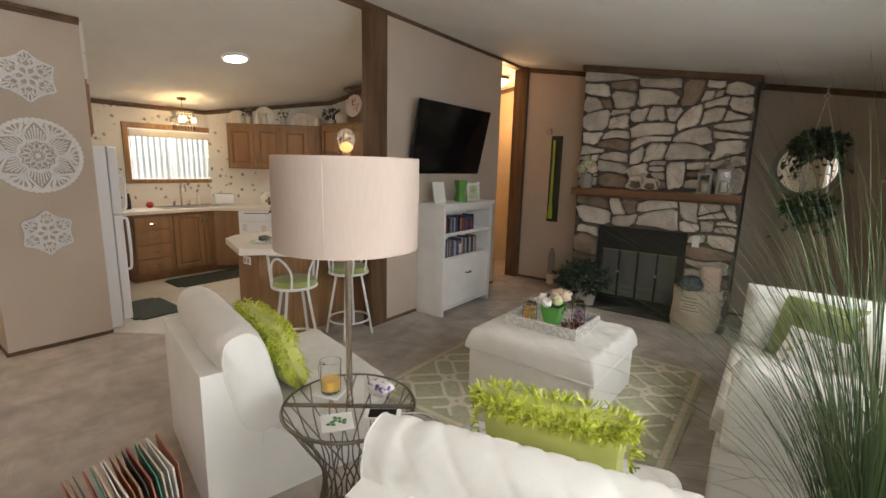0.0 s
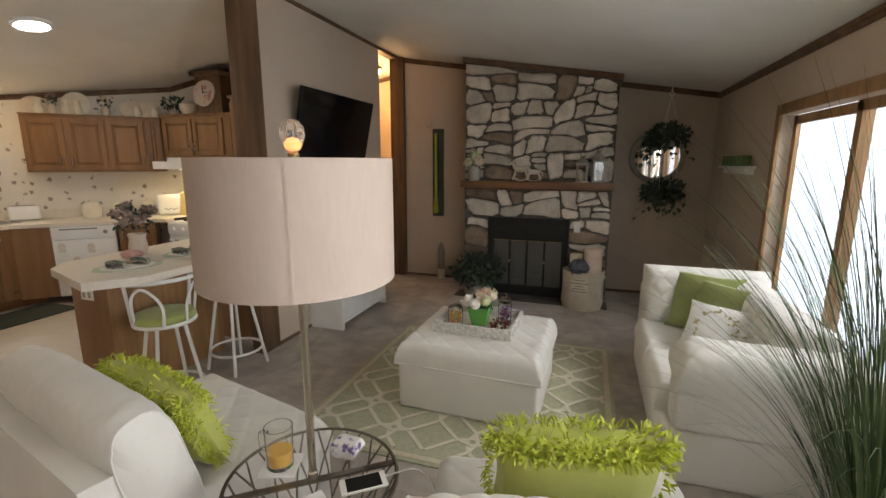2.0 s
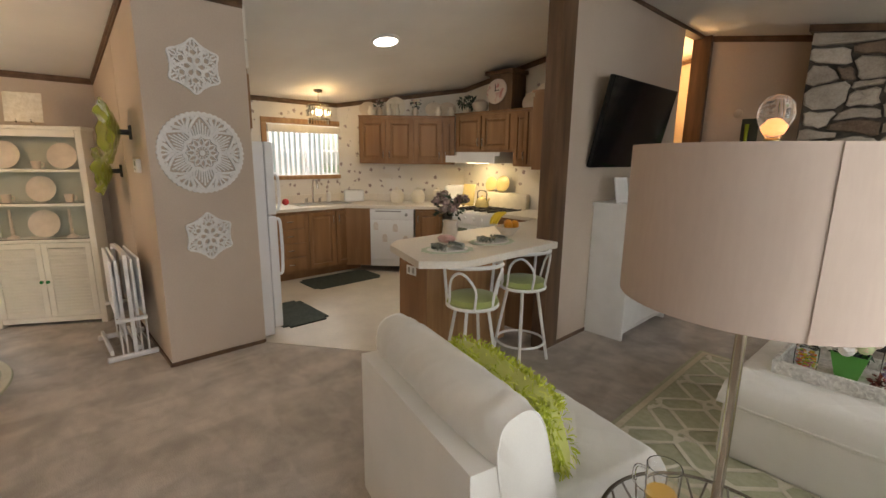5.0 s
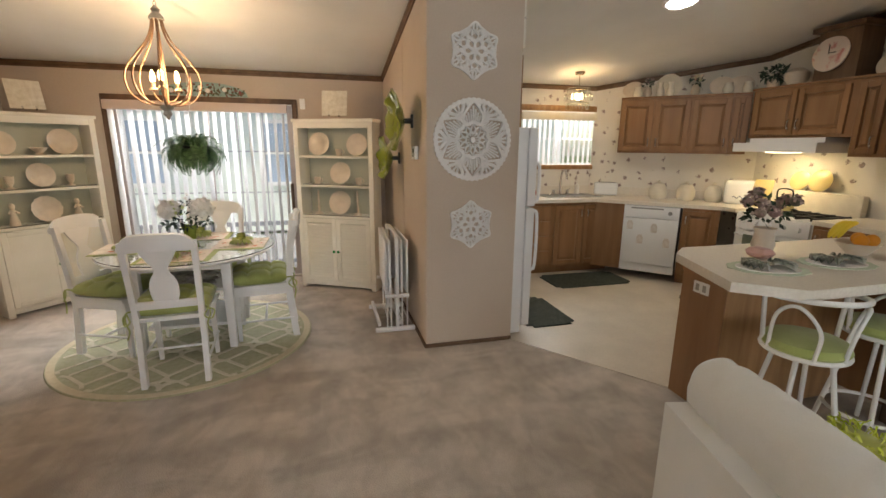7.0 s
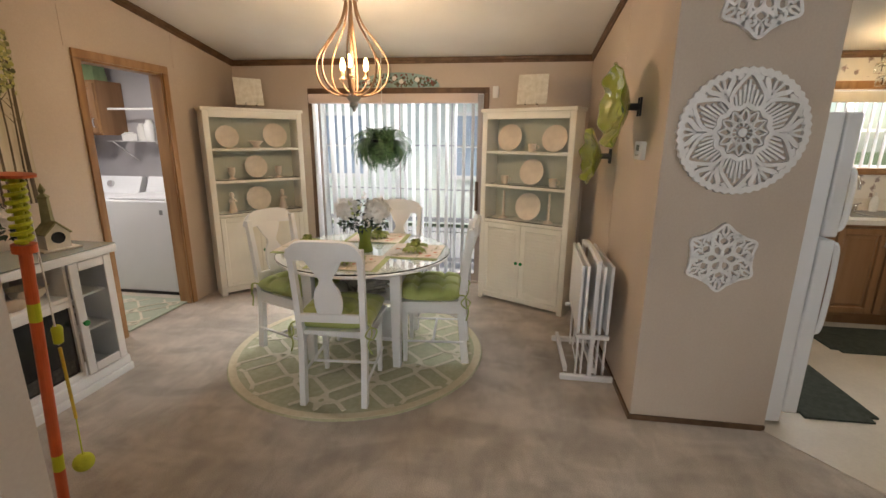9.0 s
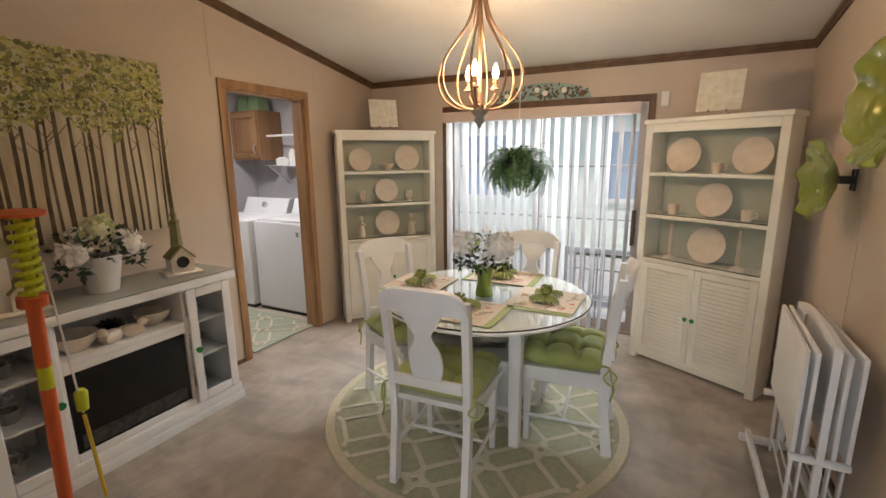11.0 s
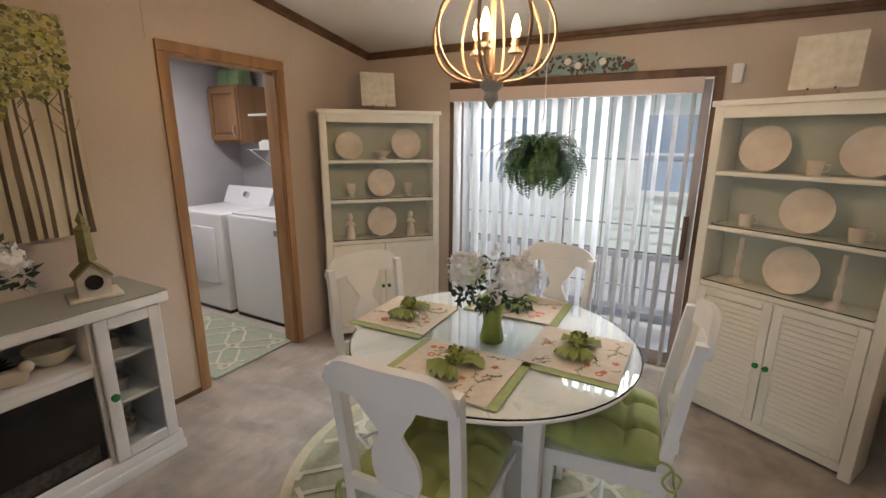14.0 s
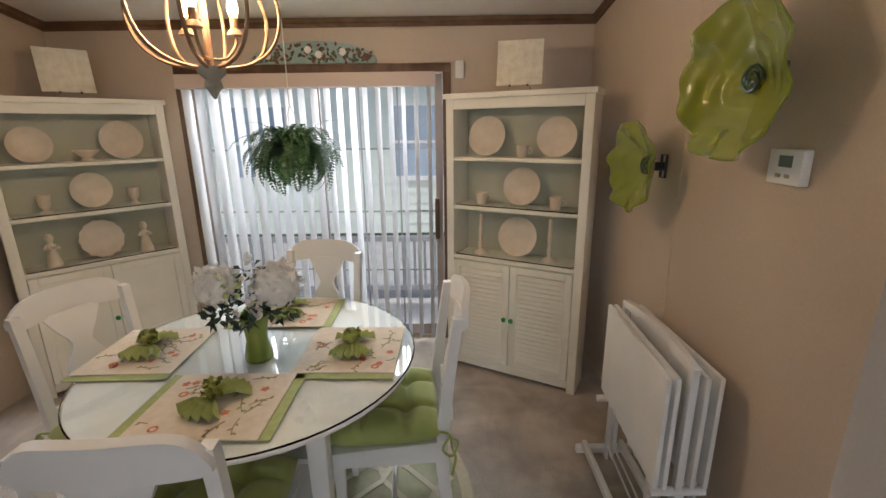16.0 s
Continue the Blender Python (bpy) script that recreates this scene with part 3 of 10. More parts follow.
bm = bmesh.new()
add_box(bm, ((FX0 + FX1) / 2, FY - 0.03, 1.285), (FX1 - FX0 - 0.04, 0.09, 0.028))
part("mantel_moulding", bm, TRIMH, fire, bevel=0.006)
# stones: each field is split again and again by slanting cuts into laid stones


def split(poly, out):
    xs, zs = [p.x for p in poly], [p.y for p in poly]
    w, h = max(xs) - min(xs), max(zs) - min(zs)
    area = abs(sum(p.x * q.y - q.x * p.y for p, q in zip(poly, poly[1:] + poly[:1]))) / 2
    if area < rng.choice((0.016, 0.045, 0.075, 0.095)) or len(poly) < 3:
        out.append(poly)
        return
    t = rng.uniform(0.3, 0.7)
    if w > h * 1.55:
        n, p0 = Vector((1, rng.uniform(-0.34, 0.34))), Vector((min(xs) + t * w, (min(zs) + max(zs)) / 2))
    else:
        n, p0 = Vector((rng.uniform(-0.24, 0.24), 1)), Vector(((min(xs) + max(xs)) / 2, min(zs) + t * h))
    n.normalize()
    c = n.dot(p0)
    for part_ in (clip(poly, n, c), clip(poly, -n, -c)):
        if len(part_) >= 3:
            split(part_, out)


def bent(p, x0, x1, z0, z1):
    """Lead the straight cuts along a wavering line, so that no joint runs through."""
    q = Vector((p.x * 3.6, p.y * 4.4, 1.7))
    x, z = p.x + 0.055 * noise.noise(q), p.y + 0.065 * noise.noise(q + Vector((9.1, 4.2, 0)))
    return Vector((min(max(x, x0), x1), min(max(z, z0), z1 or ceil_z(x) - 0.075)))


zones = [(FX0 + 0.005, FX1 - 0.005, 1.375, None), (FX0 + 0.005, FX1 - 0.005, BZ + 0.01, 1.295), (FX0 + 0.005, BX0 - 0.005, 0.0, BZ), (BX1 + 0.005, FX1 - 0.005, 0.0, BZ)]
for zx0, zx1, zz0, zz1 in zones:
    field = [Vector((zx0, zz0)), Vector((zx1, zz0)), Vector((zx1, zz1 or 2.8)), Vector((zx0, zz1 or 2.8))]
    if zz1 is None:
        nn = Vector((SLOPE, 1)).normalized()
        field = clip(field, nn, nn.dot(Vector((RIDGE, RIDGE_Z - 0.075))))
    laid = []
    split(field, laid)
    for cell in laid:
        poly = list(cell)
        c = sum(cell, Vector((0, 0))) / len(cell)
        for i in range(len(cell)):
            p, q = cell[i], cell[(i + 1) % len(cell)]
            if (q - p).length < 1e-5:
                continue
            n = Vector(((q - p).y, -(q - p).x)).normalized()
            if n.dot(c - p) > 0:
                n = -n
            poly = clip(poly, n, n.dot(p) - rng.uniform(0.005, 0.011))
            if len(poly) < 3:
                break
        if len(poly) < 3:
            continue
        c = sum(poly, Vector((0, 0))) / len(poly)
        area = abs(sum(p.x * q.y - q.x * p.y for p, q in zip(poly, poly[1:] + poly[:1]))) / 2
        if area < 0.0015:
            continue
        # cut the corners so that the outline is worn
        cut = []
        for i, p in enumerate(poly):
            a, b = poly[i - 1], poly[(i + 1) % len(poly)]
            k = rng.uniform(0.10, 0.27)
            cut += [p + (a - p) * k, p + (b - p) * k * rng.uniform(0.7, 1.2)]
            if (b - p).length > 0.09:
                cut.append(p + (b - p) * rng.uniform(0.4, 0.6) + (c - (p + b) / 2).normalized() * rng.uniform(0.0, 0.010))
        cut = [bent(p, zx0, zx1, zz0, zz1) for p in cut]
        depth = rng.uniform(0.018, 0.042)
        bm = bmesh.new()
        rim0 = [bm.verts.new((p.x, FY + 0.02, p.y)) for p in cut]
        rim1 = [bm.verts.new((p.x, FY - depth * 0.55, p.y)) for p in cut]
        rim2 = [bm.verts.new((p.x + (c.x - p.x) * 0.13, FY - depth * rng.uniform(0.8, 1.15), p.y + (c.y - p.y) * 0.13)) for p in cut]
        mid = bm.verts.new((c.x + rng.uniform(-0.03, 0.03), FY - depth * rng.uniform(1.0, 1.25), c.y))
        for i in range(len(cut)):
            j = (i + 1) % len(cut)
            bm.faces.new((rim0[i], rim0[j], rim1[j], rim1[i]))
            bm.faces.new((rim1[i], rim1[j], rim2[j], rim2[i]))
            bm.faces.new((rim2[i], rim2[j], mid))
        brown = rng.random() < (0.14 if zz0 > 0.5 else 0.4)
        part("stone", bm, STONEB if brown else STONE, fire, "brown fieldstone" if brown else "")
# firebox
box = thing("firebox", pose(0, 0, 0), "black metal fireplace insert with glass doors", "fireplace insert")
bm = bmesh.new()
for a, b in (((BX0, FY - 0.02, 0.0), (BX1, FY + 0.05, 0.10)), ((BX0, FY - 0.02, 0.70), (BX1, FY + 0.05, BZ)), ((BX0, FY - 0.02, 0.10), (BX0 + 0.06, FY + 0.05, 0.70)), ((BX1 - 0.06, FY - 0.02, 0.10), (BX1, FY + 0.05, 0.70))):
    span(bm, a, b)
part("surround", bm, IRON, box)
bm = bmesh.new()
span(bm, (BX0 + 0.03, FY + 0.44, 0.0), (BX1 - 0.03, FY + 0.46, BZ))
span(bm, (BX0 + 0.01, FY + 0.05, 0.0), (BX0 + 0.03, FY + 0.46, BZ))
span(bm, (BX1 - 0.03, FY + 0.05, 0.0), (BX1 - 0.01, FY + 0.46, BZ))
span(bm, (BX0 + 0.03, FY + 0.05, 0.0), (BX1 - 0.03, FY + 0.44, 0.03))
span(bm, (BX0 + 0.03, FY + 0.05, 0.78), (BX1 - 0.03, FY + 0.44, 0.80))
part("fire_chamber", bm, GREYWASH, box, "ash-grey brick chamber")
for k in range(3):
    bm = bmesh.new()
    tube(bm, [(BX0 + 0.22, FY + 0.2 + 0.07 * k, 0.09 + 0.05 * (k % 2)), (BX1 - 0.2, FY + 0.24 + 0.05 * k, 0.11 + 0.05 * (k % 2))], 0.045, 9)
    part("log", bm, GREYWASH, box)
w = (BX1 - BX0 - 0.12) / 4
for k in range(4):
    x0 = BX0 + 0.06 + k * w
    bm = bmesh.new()
    for a, b in (((x0, 0.10), (x0 + w, 0.12)), ((x0, 0.67), (x0 + w, 0.70)), ((x0, 0.10), (x0 + 0.012, 0.70)), ((x0 + w - 0.012, 0.10), (x0 + w, 0.70))):
        span(bm, (a[0], FY - 0.012, a[1]), (b[0], FY + 0.006, b[1]))
    door = part("glass_door", bm, IRON, box)
    bm = bmesh.new()
    span(bm, (x0 + 0.012, FY - 0.004, 0.12), (x0 + w - 0.012, FY, 0.67))
    part("pane", bm, mat("smoked_glass", (0.62, 0.62, 0.62), 0.03, trans=0.9, ior=1.5) if k == 0 else bpy.data.materials["smoked_glass"], door)
for k in range(4):
    bm = bmesh.new()
    span(bm, (BX0 + 0.066 + k * w, FY - 0.0165, 0.664), (BX0 + 0.054 + (k + 1) * w, FY - 0.0125, 0.672))
    part("brass_strip", bm, BRASS, box)
for k in (1, 3):
    bm = bmesh.new()
    lathe(bm, [(0, 0), (0.008, 0), (0.008, 0.012), (0.016, 0.02), (0.012, 0.03), (0, 0.032)], 12)
    o = part("door_knob", bm, BRASS, box, smooth=True)
    o.matrix_basis = pose(BX0 + 0.06 + k * w, FY - 0.012, 0.42, 90)
bm = bmesh.new()
span(bm, (-1.9, 5.25, 0.0), (-0.15, FY - 0.045, 0.012))
structure("trim_hearth", bm, mat("slate_hearth", (0.05, 0.045, 0.04), 0.5, color2=(0.09, 0.08, 0.07), scale=8, bump=0.2, bump_scale=30), "low dark slate hearth strip", bevel=0.003)

# ---- on the mantel ----
MZ = 1.374


def flowers(name, m, pot_profile, pot_mat, label, heads, leaves, seed, pot_label="", stems=True, leaf_len=0.05, category="flowers", square=False):
    r = random.Random(seed)
    e = thing(name, m, label, category)
    bm = bmesh.new()
    lathe(bm, pot_profile, 4 if square else 24)
    part("pot", bm, pot_mat, e, pot_label, smooth=not square)
    by = {}
    for at, rad, petals, size, material in heads:
        b = by.setdefault(material.name, (bmesh.new(), material))
        bloom(b[0], r, at, rad, petals, size)
    for b, material in by.values():
        part("blossoms", b, material, e)
    bm = bmesh.new()
    for at, rad, count in leaves:
        bush(bm, r, count, rad, 0.6, leaf_len, leaf_len * 0.5, at)
    part("foliage", bm, GREENS, e)
    return e


flowers("flower_can", pose(-1.72, 5.46, MZ), [(0, 0), (0.062, 0), (0.07, 0.16), (0.066, 0.16), (0.06, 0.02), (0, 0.02)], GREYWASH,
        "peach and green hydrangeas in a white metal can on the mantel", [((-0.07, -0.02, 0.21), 0.06, 60, 0.035, PETALS_P), ((0.065, -0.03, 0.22), 0.065, 70, 0.035, PETALS_P), ((0.01, 0.0, 0.28), 0.065, 80, 0.035, PETALS_G)],
        [((0, 0, 0.19), 0.09, 40)], 3)


def rocking_horse():
    bm = bmesh.new()
    lathe(bm, [(0, -0.075), (0.028, -0.065), (0.036, -0.02), (0.034, 0.03), (0.028, 0.065), (0, 0.075)], 12)
    bmesh.ops.rotate(bm, verts=bm.verts, matrix=Matrix.Rotation(radians(90), 3, "Y"))
    bmesh.ops.translate(bm, verts=bm.verts, vec=(0, 0, 0.13))
    tube(bm, curve_pts([(0.05, 0, 0.14), (0.085, 0, 0.185), (0.09, 0, 0.215), (0.135, 0, 0.185)]), lambda t: 0.026 - 0.012 * t, 8)
    for x, k in ((0.055, 1), (-0.055, -1)):
        for y in (-0.018, 0.018):
            tube(bm, [(x, y, 0.12), (x + 0.02 * k, y, 0.065), (x + 0.035 * k, y * 1.3, 0.018)], lambda t: 0.013 - 0.005 * t, 7)
    tube(bm, curve_pts([(-0.07, 0, 0.15), (-0.11, 0, 0.12), (-0.115, 0, 0.07)]), lambda t: 0.014 - 0.008 * t, 6)
    for y in (-0.024, 0.024):
        tube(bm, [(0.13 * math.sin(a), y, 0.155 - 0.147 * math.cos(a)) for a in [(-0.85 + 1.7 * k / 10) for k in range(11)]], 0.006, 6)
    for y in (-0.012, 0.012):
        tube(bm, [(0.09, y, 0.215), (0.088, y, 0.24)], lambda t: 0.008 - 0.006 * t, 5)
    return one("rocking_horse", bm, CHINA, pose(-1.17, 5.45, MZ, 0, 0, 170), "white ceramic rocking horse figurine on the mantel", "figurine", group="rocking horses", smooth=True)


rh = rocking_horse()
copy_thing(rh, pose(-1.02, 5.44, MZ, 0, 0, 175) @ Matrix.Diagonal((0.85, 0.85, 0.82, 1)))


def lantern():
    e = thing("lantern", pose(-0.50, 5.44, MZ), "weathered white wooden candle lantern on the mantel", "lantern", "mantel lanterns")
    bm = bmesh.new()
    for z, s in ((0.0, 0.13), (0.185, 0.13)):
        add_box(bm, (0, 0, z + 0.009), (s, s, 0.018))
    for x in (-1, 1):
        for y in (-1, 1):
            add_box(bm, (x * 0.052, y * 0.052, 0.1), (0.016, 0.016, 0.19))
    lathe(bm, [(0.085, 0.203), (0.045, 0.24), (0.03, 0.25), (0.03, 0.27), (0.012, 0.285), (0, 0.285)], 4)
    part("frame", bm, GREYWASH, e)
    for k in range(4):
        bm = bmesh.new()
        add_box(bm, (0, 0.052, 0.1), (0.088, 0.002, 0.165))
        o = part("pane", bm, GLASS, e)
        o.matrix_basis = pose(0, 0, 0, 0, 0, 90 * k)
    bm = bmesh.new()
    lathe(bm, [(0, 0.018), (0.028, 0.018), (0.028, 0.10), (0.02, 0.105), (0, 0.1)], 16)
    part("candle", bm, WAX, e, smooth=True)
    bm = bmesh.new()
    tube(bm, arc(0, 0, 0.028, 0, 360, 20), 0.003, 5)
    o = part("ring_handle", bm, IRON, e)
    o.matrix_basis = pose(0, 0, 0.305, 90)
    return e


ln = lantern()
copy_thing(ln, pose(-0.335, 5.45, MZ, 0, 0, 8) @ Matrix.Diagonal((1.05, 1.05, 1.2, 1)))

# ---- round mirror, hanging ivy, shelf with candles ----
e = thing("round_mirror", pose(0.31, NORTH - 0.004, 1.65, 90), "round wall mirror in a pale beaded frame", "mirror")
bm = bmesh.new()
lathe(bm, [(0.235, 0.006), (0.29, 0.0), (0.305, 0.012), (0.295, 0.03), (0.255, 0.026), (0.24, 0.012)], 48)
part("frame", bm, GREYWASH, e, smooth=True)
bm = bmesh.new()
lathe(bm, [(0, 0.013), (0.245, 0.013), (0.245, 0.004), (0, 0.004)], 48)
part("glass", bm, MIRROR, e)


def hanging_ivy(x, y):
    e = thing("hanging_ivy", pose(x, y, 0), "dark green ivy in two tiers hanging from a ceiling hook", "hanging plant")
    r = random.Random(11)
    top_z = ceil_z(x)
    bm = bmesh.new()
    tube(bm, [(0, 0, top_z), (0, 0, top_z - 0.1)], 0.006, 6)
    tube(bm, [(0.02 * math.cos(a), 0, top_z - 0.12 + 0.02 * math.sin(a)) for a in [k * math.pi / 8 for k in range(17)]], 0.004, 5)
    for k in range(3):
        a = 2.1 * k
        tube(bm, [(0, 0, top_z - 0.14), (0.13 * math.cos(a), 0.13 * math.sin(a), 1.84), (0.11 * math.cos(a), 0.11 * math.sin(a), 1.2)], 0.003, 5)
    part("hanger", bm, WHITE, e, "white cord hanger")
    for z in (1.78, 1.18):
        bm = bmesh.new()
        lathe(bm, [(0, -0.02), (0.07, -0.02), (0.1, 0.07), (0.095, 0.07), (0.06, 0.0), (0, 0.0)], 20, (0, 0, z))
        part("pot", bm, GREYWASH, e, smooth=True)
        bm = bmesh.new()
        bush(bm, r, 330, 0.22, 0.55, 0.075, 0.05, (0, 0, z + 0.1), 0.5)
        for k in range(16):
            a, L = r.uniform(0, 6.28), r.uniform(0.1, 0.26)
            for s in range(6):
                t = s / 5
                p = Vector((math.cos(a) * (0.12 + 0.12 * t), math.sin(a) * (0.12 + 0.12 * t), z + 0.1 - L * t * t - 0.05 * t))
                leaf(bm, p, rvec(r) + Vector((math.cos(a), math.sin(a), -0.6)), Vector((0, 0, 1)), 0.07, 0.05)
        part("foliage", bm, GREENS, e)
    return e


hanging_ivy(0.36, 5.72)
e = thing("wall_shelf", pose(EAST, 5.0, 1.49), "short white floating wall shelf with moulded edge", "shelf")
bm = bmesh.new()
add_box(bm, (-0.05, 0, 0.06), (0.1, 0.78, 0.02))
add_box(bm, (-0.03, 0, 0.025), (0.06, 0.70, 0.05))
part("board", bm, WHITE, e, bevel=0.006)
CANDLEG = mat("green_wax", (0.06, 0.12, 0.03), 0.4, color2=(0.09, 0.16, 0.05), scale=10)
bm = bmesh.new()
lathe(bm, [(0, 0), (0.04, 0), (0.042, 0.085), (0.036, 0.09), (0.034, 0.08), (0, 0.078)], 18)
c0 = one("candle", bm, CANDLEG, pose(EAST - 0.052, 5.28, 1.56), "dark green pillar candle on the white shelf", "candle", group="shelf candles", smooth=True)
for k in range(1, 6):
    copy_thing(c0, pose(EAST - 0.052, 5.28 - 0.11 * k, 1.56))

# tube vase on a glass backplate, thermostat disc, floor bottle
e = thing("wall_vase", pose(-2.37, NORTH, 1.44), "tall green glass tube vase on a smoked glass plate", "wall vase")
bm = bmesh.new()
add_box(bm, (0, -0.01, 0), (0.16, 0.012, 1.16))
part("backplate", bm, mat("smoked_mirror", (0.12, 0.13, 0.10), 0.1, 0.6), e, bevel=0.003)
bm = bmesh.new()
lathe(bm, [(0, -0.54), (0.03, -0.535), (0.036, -0.48), (0.02, -0.3), (0.016, 0.3), (0.02, 0.52), (0.016, 0.52), (0.012, 0.2), (0, -0.5)], 18, (-0.015, -0.06, 0))
part("tube", bm, mat("lime_glass", (0.35, 0.45, 0.03), 0.12, color2=(0.42, 0.52, 0.05), scale=3, coat=0.5), e, smooth=True)
bm = bmesh.new()
lathe(bm, [(0, 0), (0.045, 0), (0.045, 0.02), (0.035, 0.028), (0, 0.028)], 24)
one("smoke_detector", bm, WALL, pose(-2.5, NORTH, 2.08, 90), "small round beige sensor on the wall", "sensor", smooth=True)
e = thing("floor_bottle", pose(-2.30, 5.97, 0), "slim pale ceramic and glass bottle on the carpet", "bottle")
bm = bmesh.new()
lathe(bm, [(0, 0), (0.052, 0), (0.052, 0.14), (0, 0.14)], 20)
part("foot", bm, CREAM, e, bevel=0.003)
bm = bmesh.new()
lathe(bm, [(0, 0.14), (0.048, 0.14), (0.045, 0.30), (0.05, 0.36), (0.04, 0.43), (0.022, 0.46), (0.02, 0.50), (0, 0.51)], 20)
part("bottle_neck", bm, mat("pale_glass", (0.55, 0.50, 0.42), 0.15, trans=0.4), e, smooth=True)

# ivy in a planter, canvas bag with rolled blankets
e = thing("ivy_planter", pose(-1.62, 5.30, 0.0), "dark ivy in a pale wooden box by the hearth", "potted plant")
bm = bmesh.new()
lathe(bm, [(0, 0.012), (0.15, 0.012), (0.19, 0.22), (0.175, 0.22), (0.14, 0.03), (0, 0.03)], 4)
part("pot", bm, GREYWASH, e)
bm = bmesh.new()
r = random.Random(5)
bush(bm, r, 620, 0.30, 0.62, 0.075, 0.05, (0, 0, 0.33), 0.4)
part("foliage", bm, GREENS, e)
e = thing("canvas_bag", pose(-0.42, 5.30, 0), "beige canvas floor bag with printed label and rope handles", "storage bag")
bm = bmesh.new()
lathe(bm, [(0, 0.0), (0.205, 0.0), (0.225, 0.08), (0.215, 0.26), (0.225, 0.42), (0.212, 0.43), (0.2, 0.25), (0.2, 0.03), (0, 0.03)], 32)
for v in bm.verts:
    v.co.x += 0.008 * noise.noise(v.co * 11)
    v.co.y += 0.008 * noise.noise(v.co * 9 + Vector((4, 0, 0)))
part("bag", bm, BURLAP, e, smooth=True)
bm = bmesh.new()
tube(bm, curve_pts([(0.12, -0.19, 0.36), (0.17, -0.18, 0.2), (0.20, -0.12, 0.14), (0.21, -0.08, 0.34)]), 0.008, 6)
part("rope_handle", bm, BURLAP, e)
bm = bmesh.new()
for k in range(9):
    a0 = radians(-122 + 5 * k)
    p = [(0.2265 * math.cos(a0 + q), 0.2265 * math.sin(a0 + q)) for q in (0, radians(5))]
    v = [bm.verts.new((*p[0], 0.2)), bm.verts.new((*p[1], 0.2)), bm.verts.new((*p[1], 0.36)), bm.verts.new((*p[0], 0.36))]
    bm.faces.new(v)
INK = mat("faded_ink", (0.20, 0.18, 0.15), 0.9)
lb = part("printed_label", bm, mat("label_cloth", (0.62, 0.56, 0.45), 0.9), e, "printed cloth label")
for z, k0, k1 in ((0.345, 1, 8), (0.31, 0, 9), (0.28, 2, 7), (0.25, 1, 8), (0.22, 0, 9)):
    bm = bmesh.new()
    for k in range(k0, k1):
        a0 = radians(-122 + 5 * k)
        p = [(0.228 * math.cos(a0 + q), 0.228 * math.sin(a0 + q)) for q in (0.01, radians(4.4))]
        bm.faces.new([bm.verts.new((*p[0], z)), bm.verts.new((*p[1], z)), bm.verts.new((*p[1], z + 0.012)), bm.verts.new((*p[0], z + 0.012))])
    part("print_line", bm, INK, lb)


def rolled(name, m, r0, length, material, label):
    bm = bmesh.new()
    pts = []
    for k in range(60):
        a = k * 0.42
        rr = r0 * (0.12 + 0.88 * k / 59)
        pts.append((rr * math.cos(a), rr * math.sin(a)))
    lo = [bm.verts.new((x, y, 0.004 * math.sin(3 * x))) for x, y in pts]
    hi = [bm.verts.new((x, y, length)) for x, y in pts]
    for a in range(59):
        bm.faces.new((lo[a], lo[a + 1], hi[a + 1], hi[a]))
    ob = one(name, bm, material, m, label, "blanket", smooth=True)
    sol = ob.modifiers.new("thickness", "SOLIDIFY")
    sol.thickness = r0 * 0.10
    return ob


PEACH = mat("peach_fleece", (0.62, 0.47, 0.36), 0.95, color2=(0.70, 0.55, 0.43), scale=8, bump=0.4, bump_scale=80)
rolled("rolled_blanket", pose(-0.33, 5.34, 0.05), 0.105, 0.60, PEACH, "rolled peach fleece blanket standing in the canvas bag")
rolled("rolled_blanket", pose(-0.50, 5.40, 0.05), 0.085, 0.53, BURLAP, "rolled taupe blanket standing in the canvas bag")
bm = bmesh.new()
lathe(bm, [(0, -0.1), (0.07, -0.08), (0.11, 0), (0.07, 0.08), (0, 0.1)], 20)
bush(bm, random.Random(3), 400, 0.115, 0.85, 0.03, 0.012)
one("fuzzy_cushion", bm, mat("blue_grey_fleece", (0.06, 0.07, 0.085), 0.95, color2=(0.12, 0.13, 0.15), scale=30), pose(-0.47, 5.17, 0.47), "fuzzy blue-grey rolled throw in the canvas bag", "throw")
bm = bmesh.new()
add_box(bm, (0, 0, 0), (0.07, 0.012, 0.115))
one("light_switch", bm, WHITE, pose(-0.52, FY - 0.04, 0.86), "white switch plate on the stone", "switch", bevel=0.003)

# ---- television, white bookcase ----
e = thing("television", pose(-2.93, 4.25, 1.86), "large black flat-screen television tilted on a wall bracket", "television")
bm = bmesh.new()
add_box(bm, (0, 0, 0), (0.04, 1.28, 0.735))
b = part("cabinet", bm, BLACK, e, bevel=0.006)
b.matrix_basis = pose(0.105, 0, 0, 0, 12)
bm = bmesh.new()
add_box(bm, (0.021, 0, 0.006), (0.003, 1.255, 0.70))
sc = part("screen", bm, mat("dark_screen", (0.004, 0.004, 0.005), 0.12, color2=(0.006, 0.006, 0.007), scale=2), e)
sc.matrix_basis = pose(0.105, 0, 0, 0, 12)
bm = bmesh.new()
add_box(bm, (0.012, 0, 0), (0.022, 0.5, 0.3))
add_box(bm, (0.05, 0, 0), (0.08, 0.12, 0.12))
part("wall_bracket", bm, IRON, e)

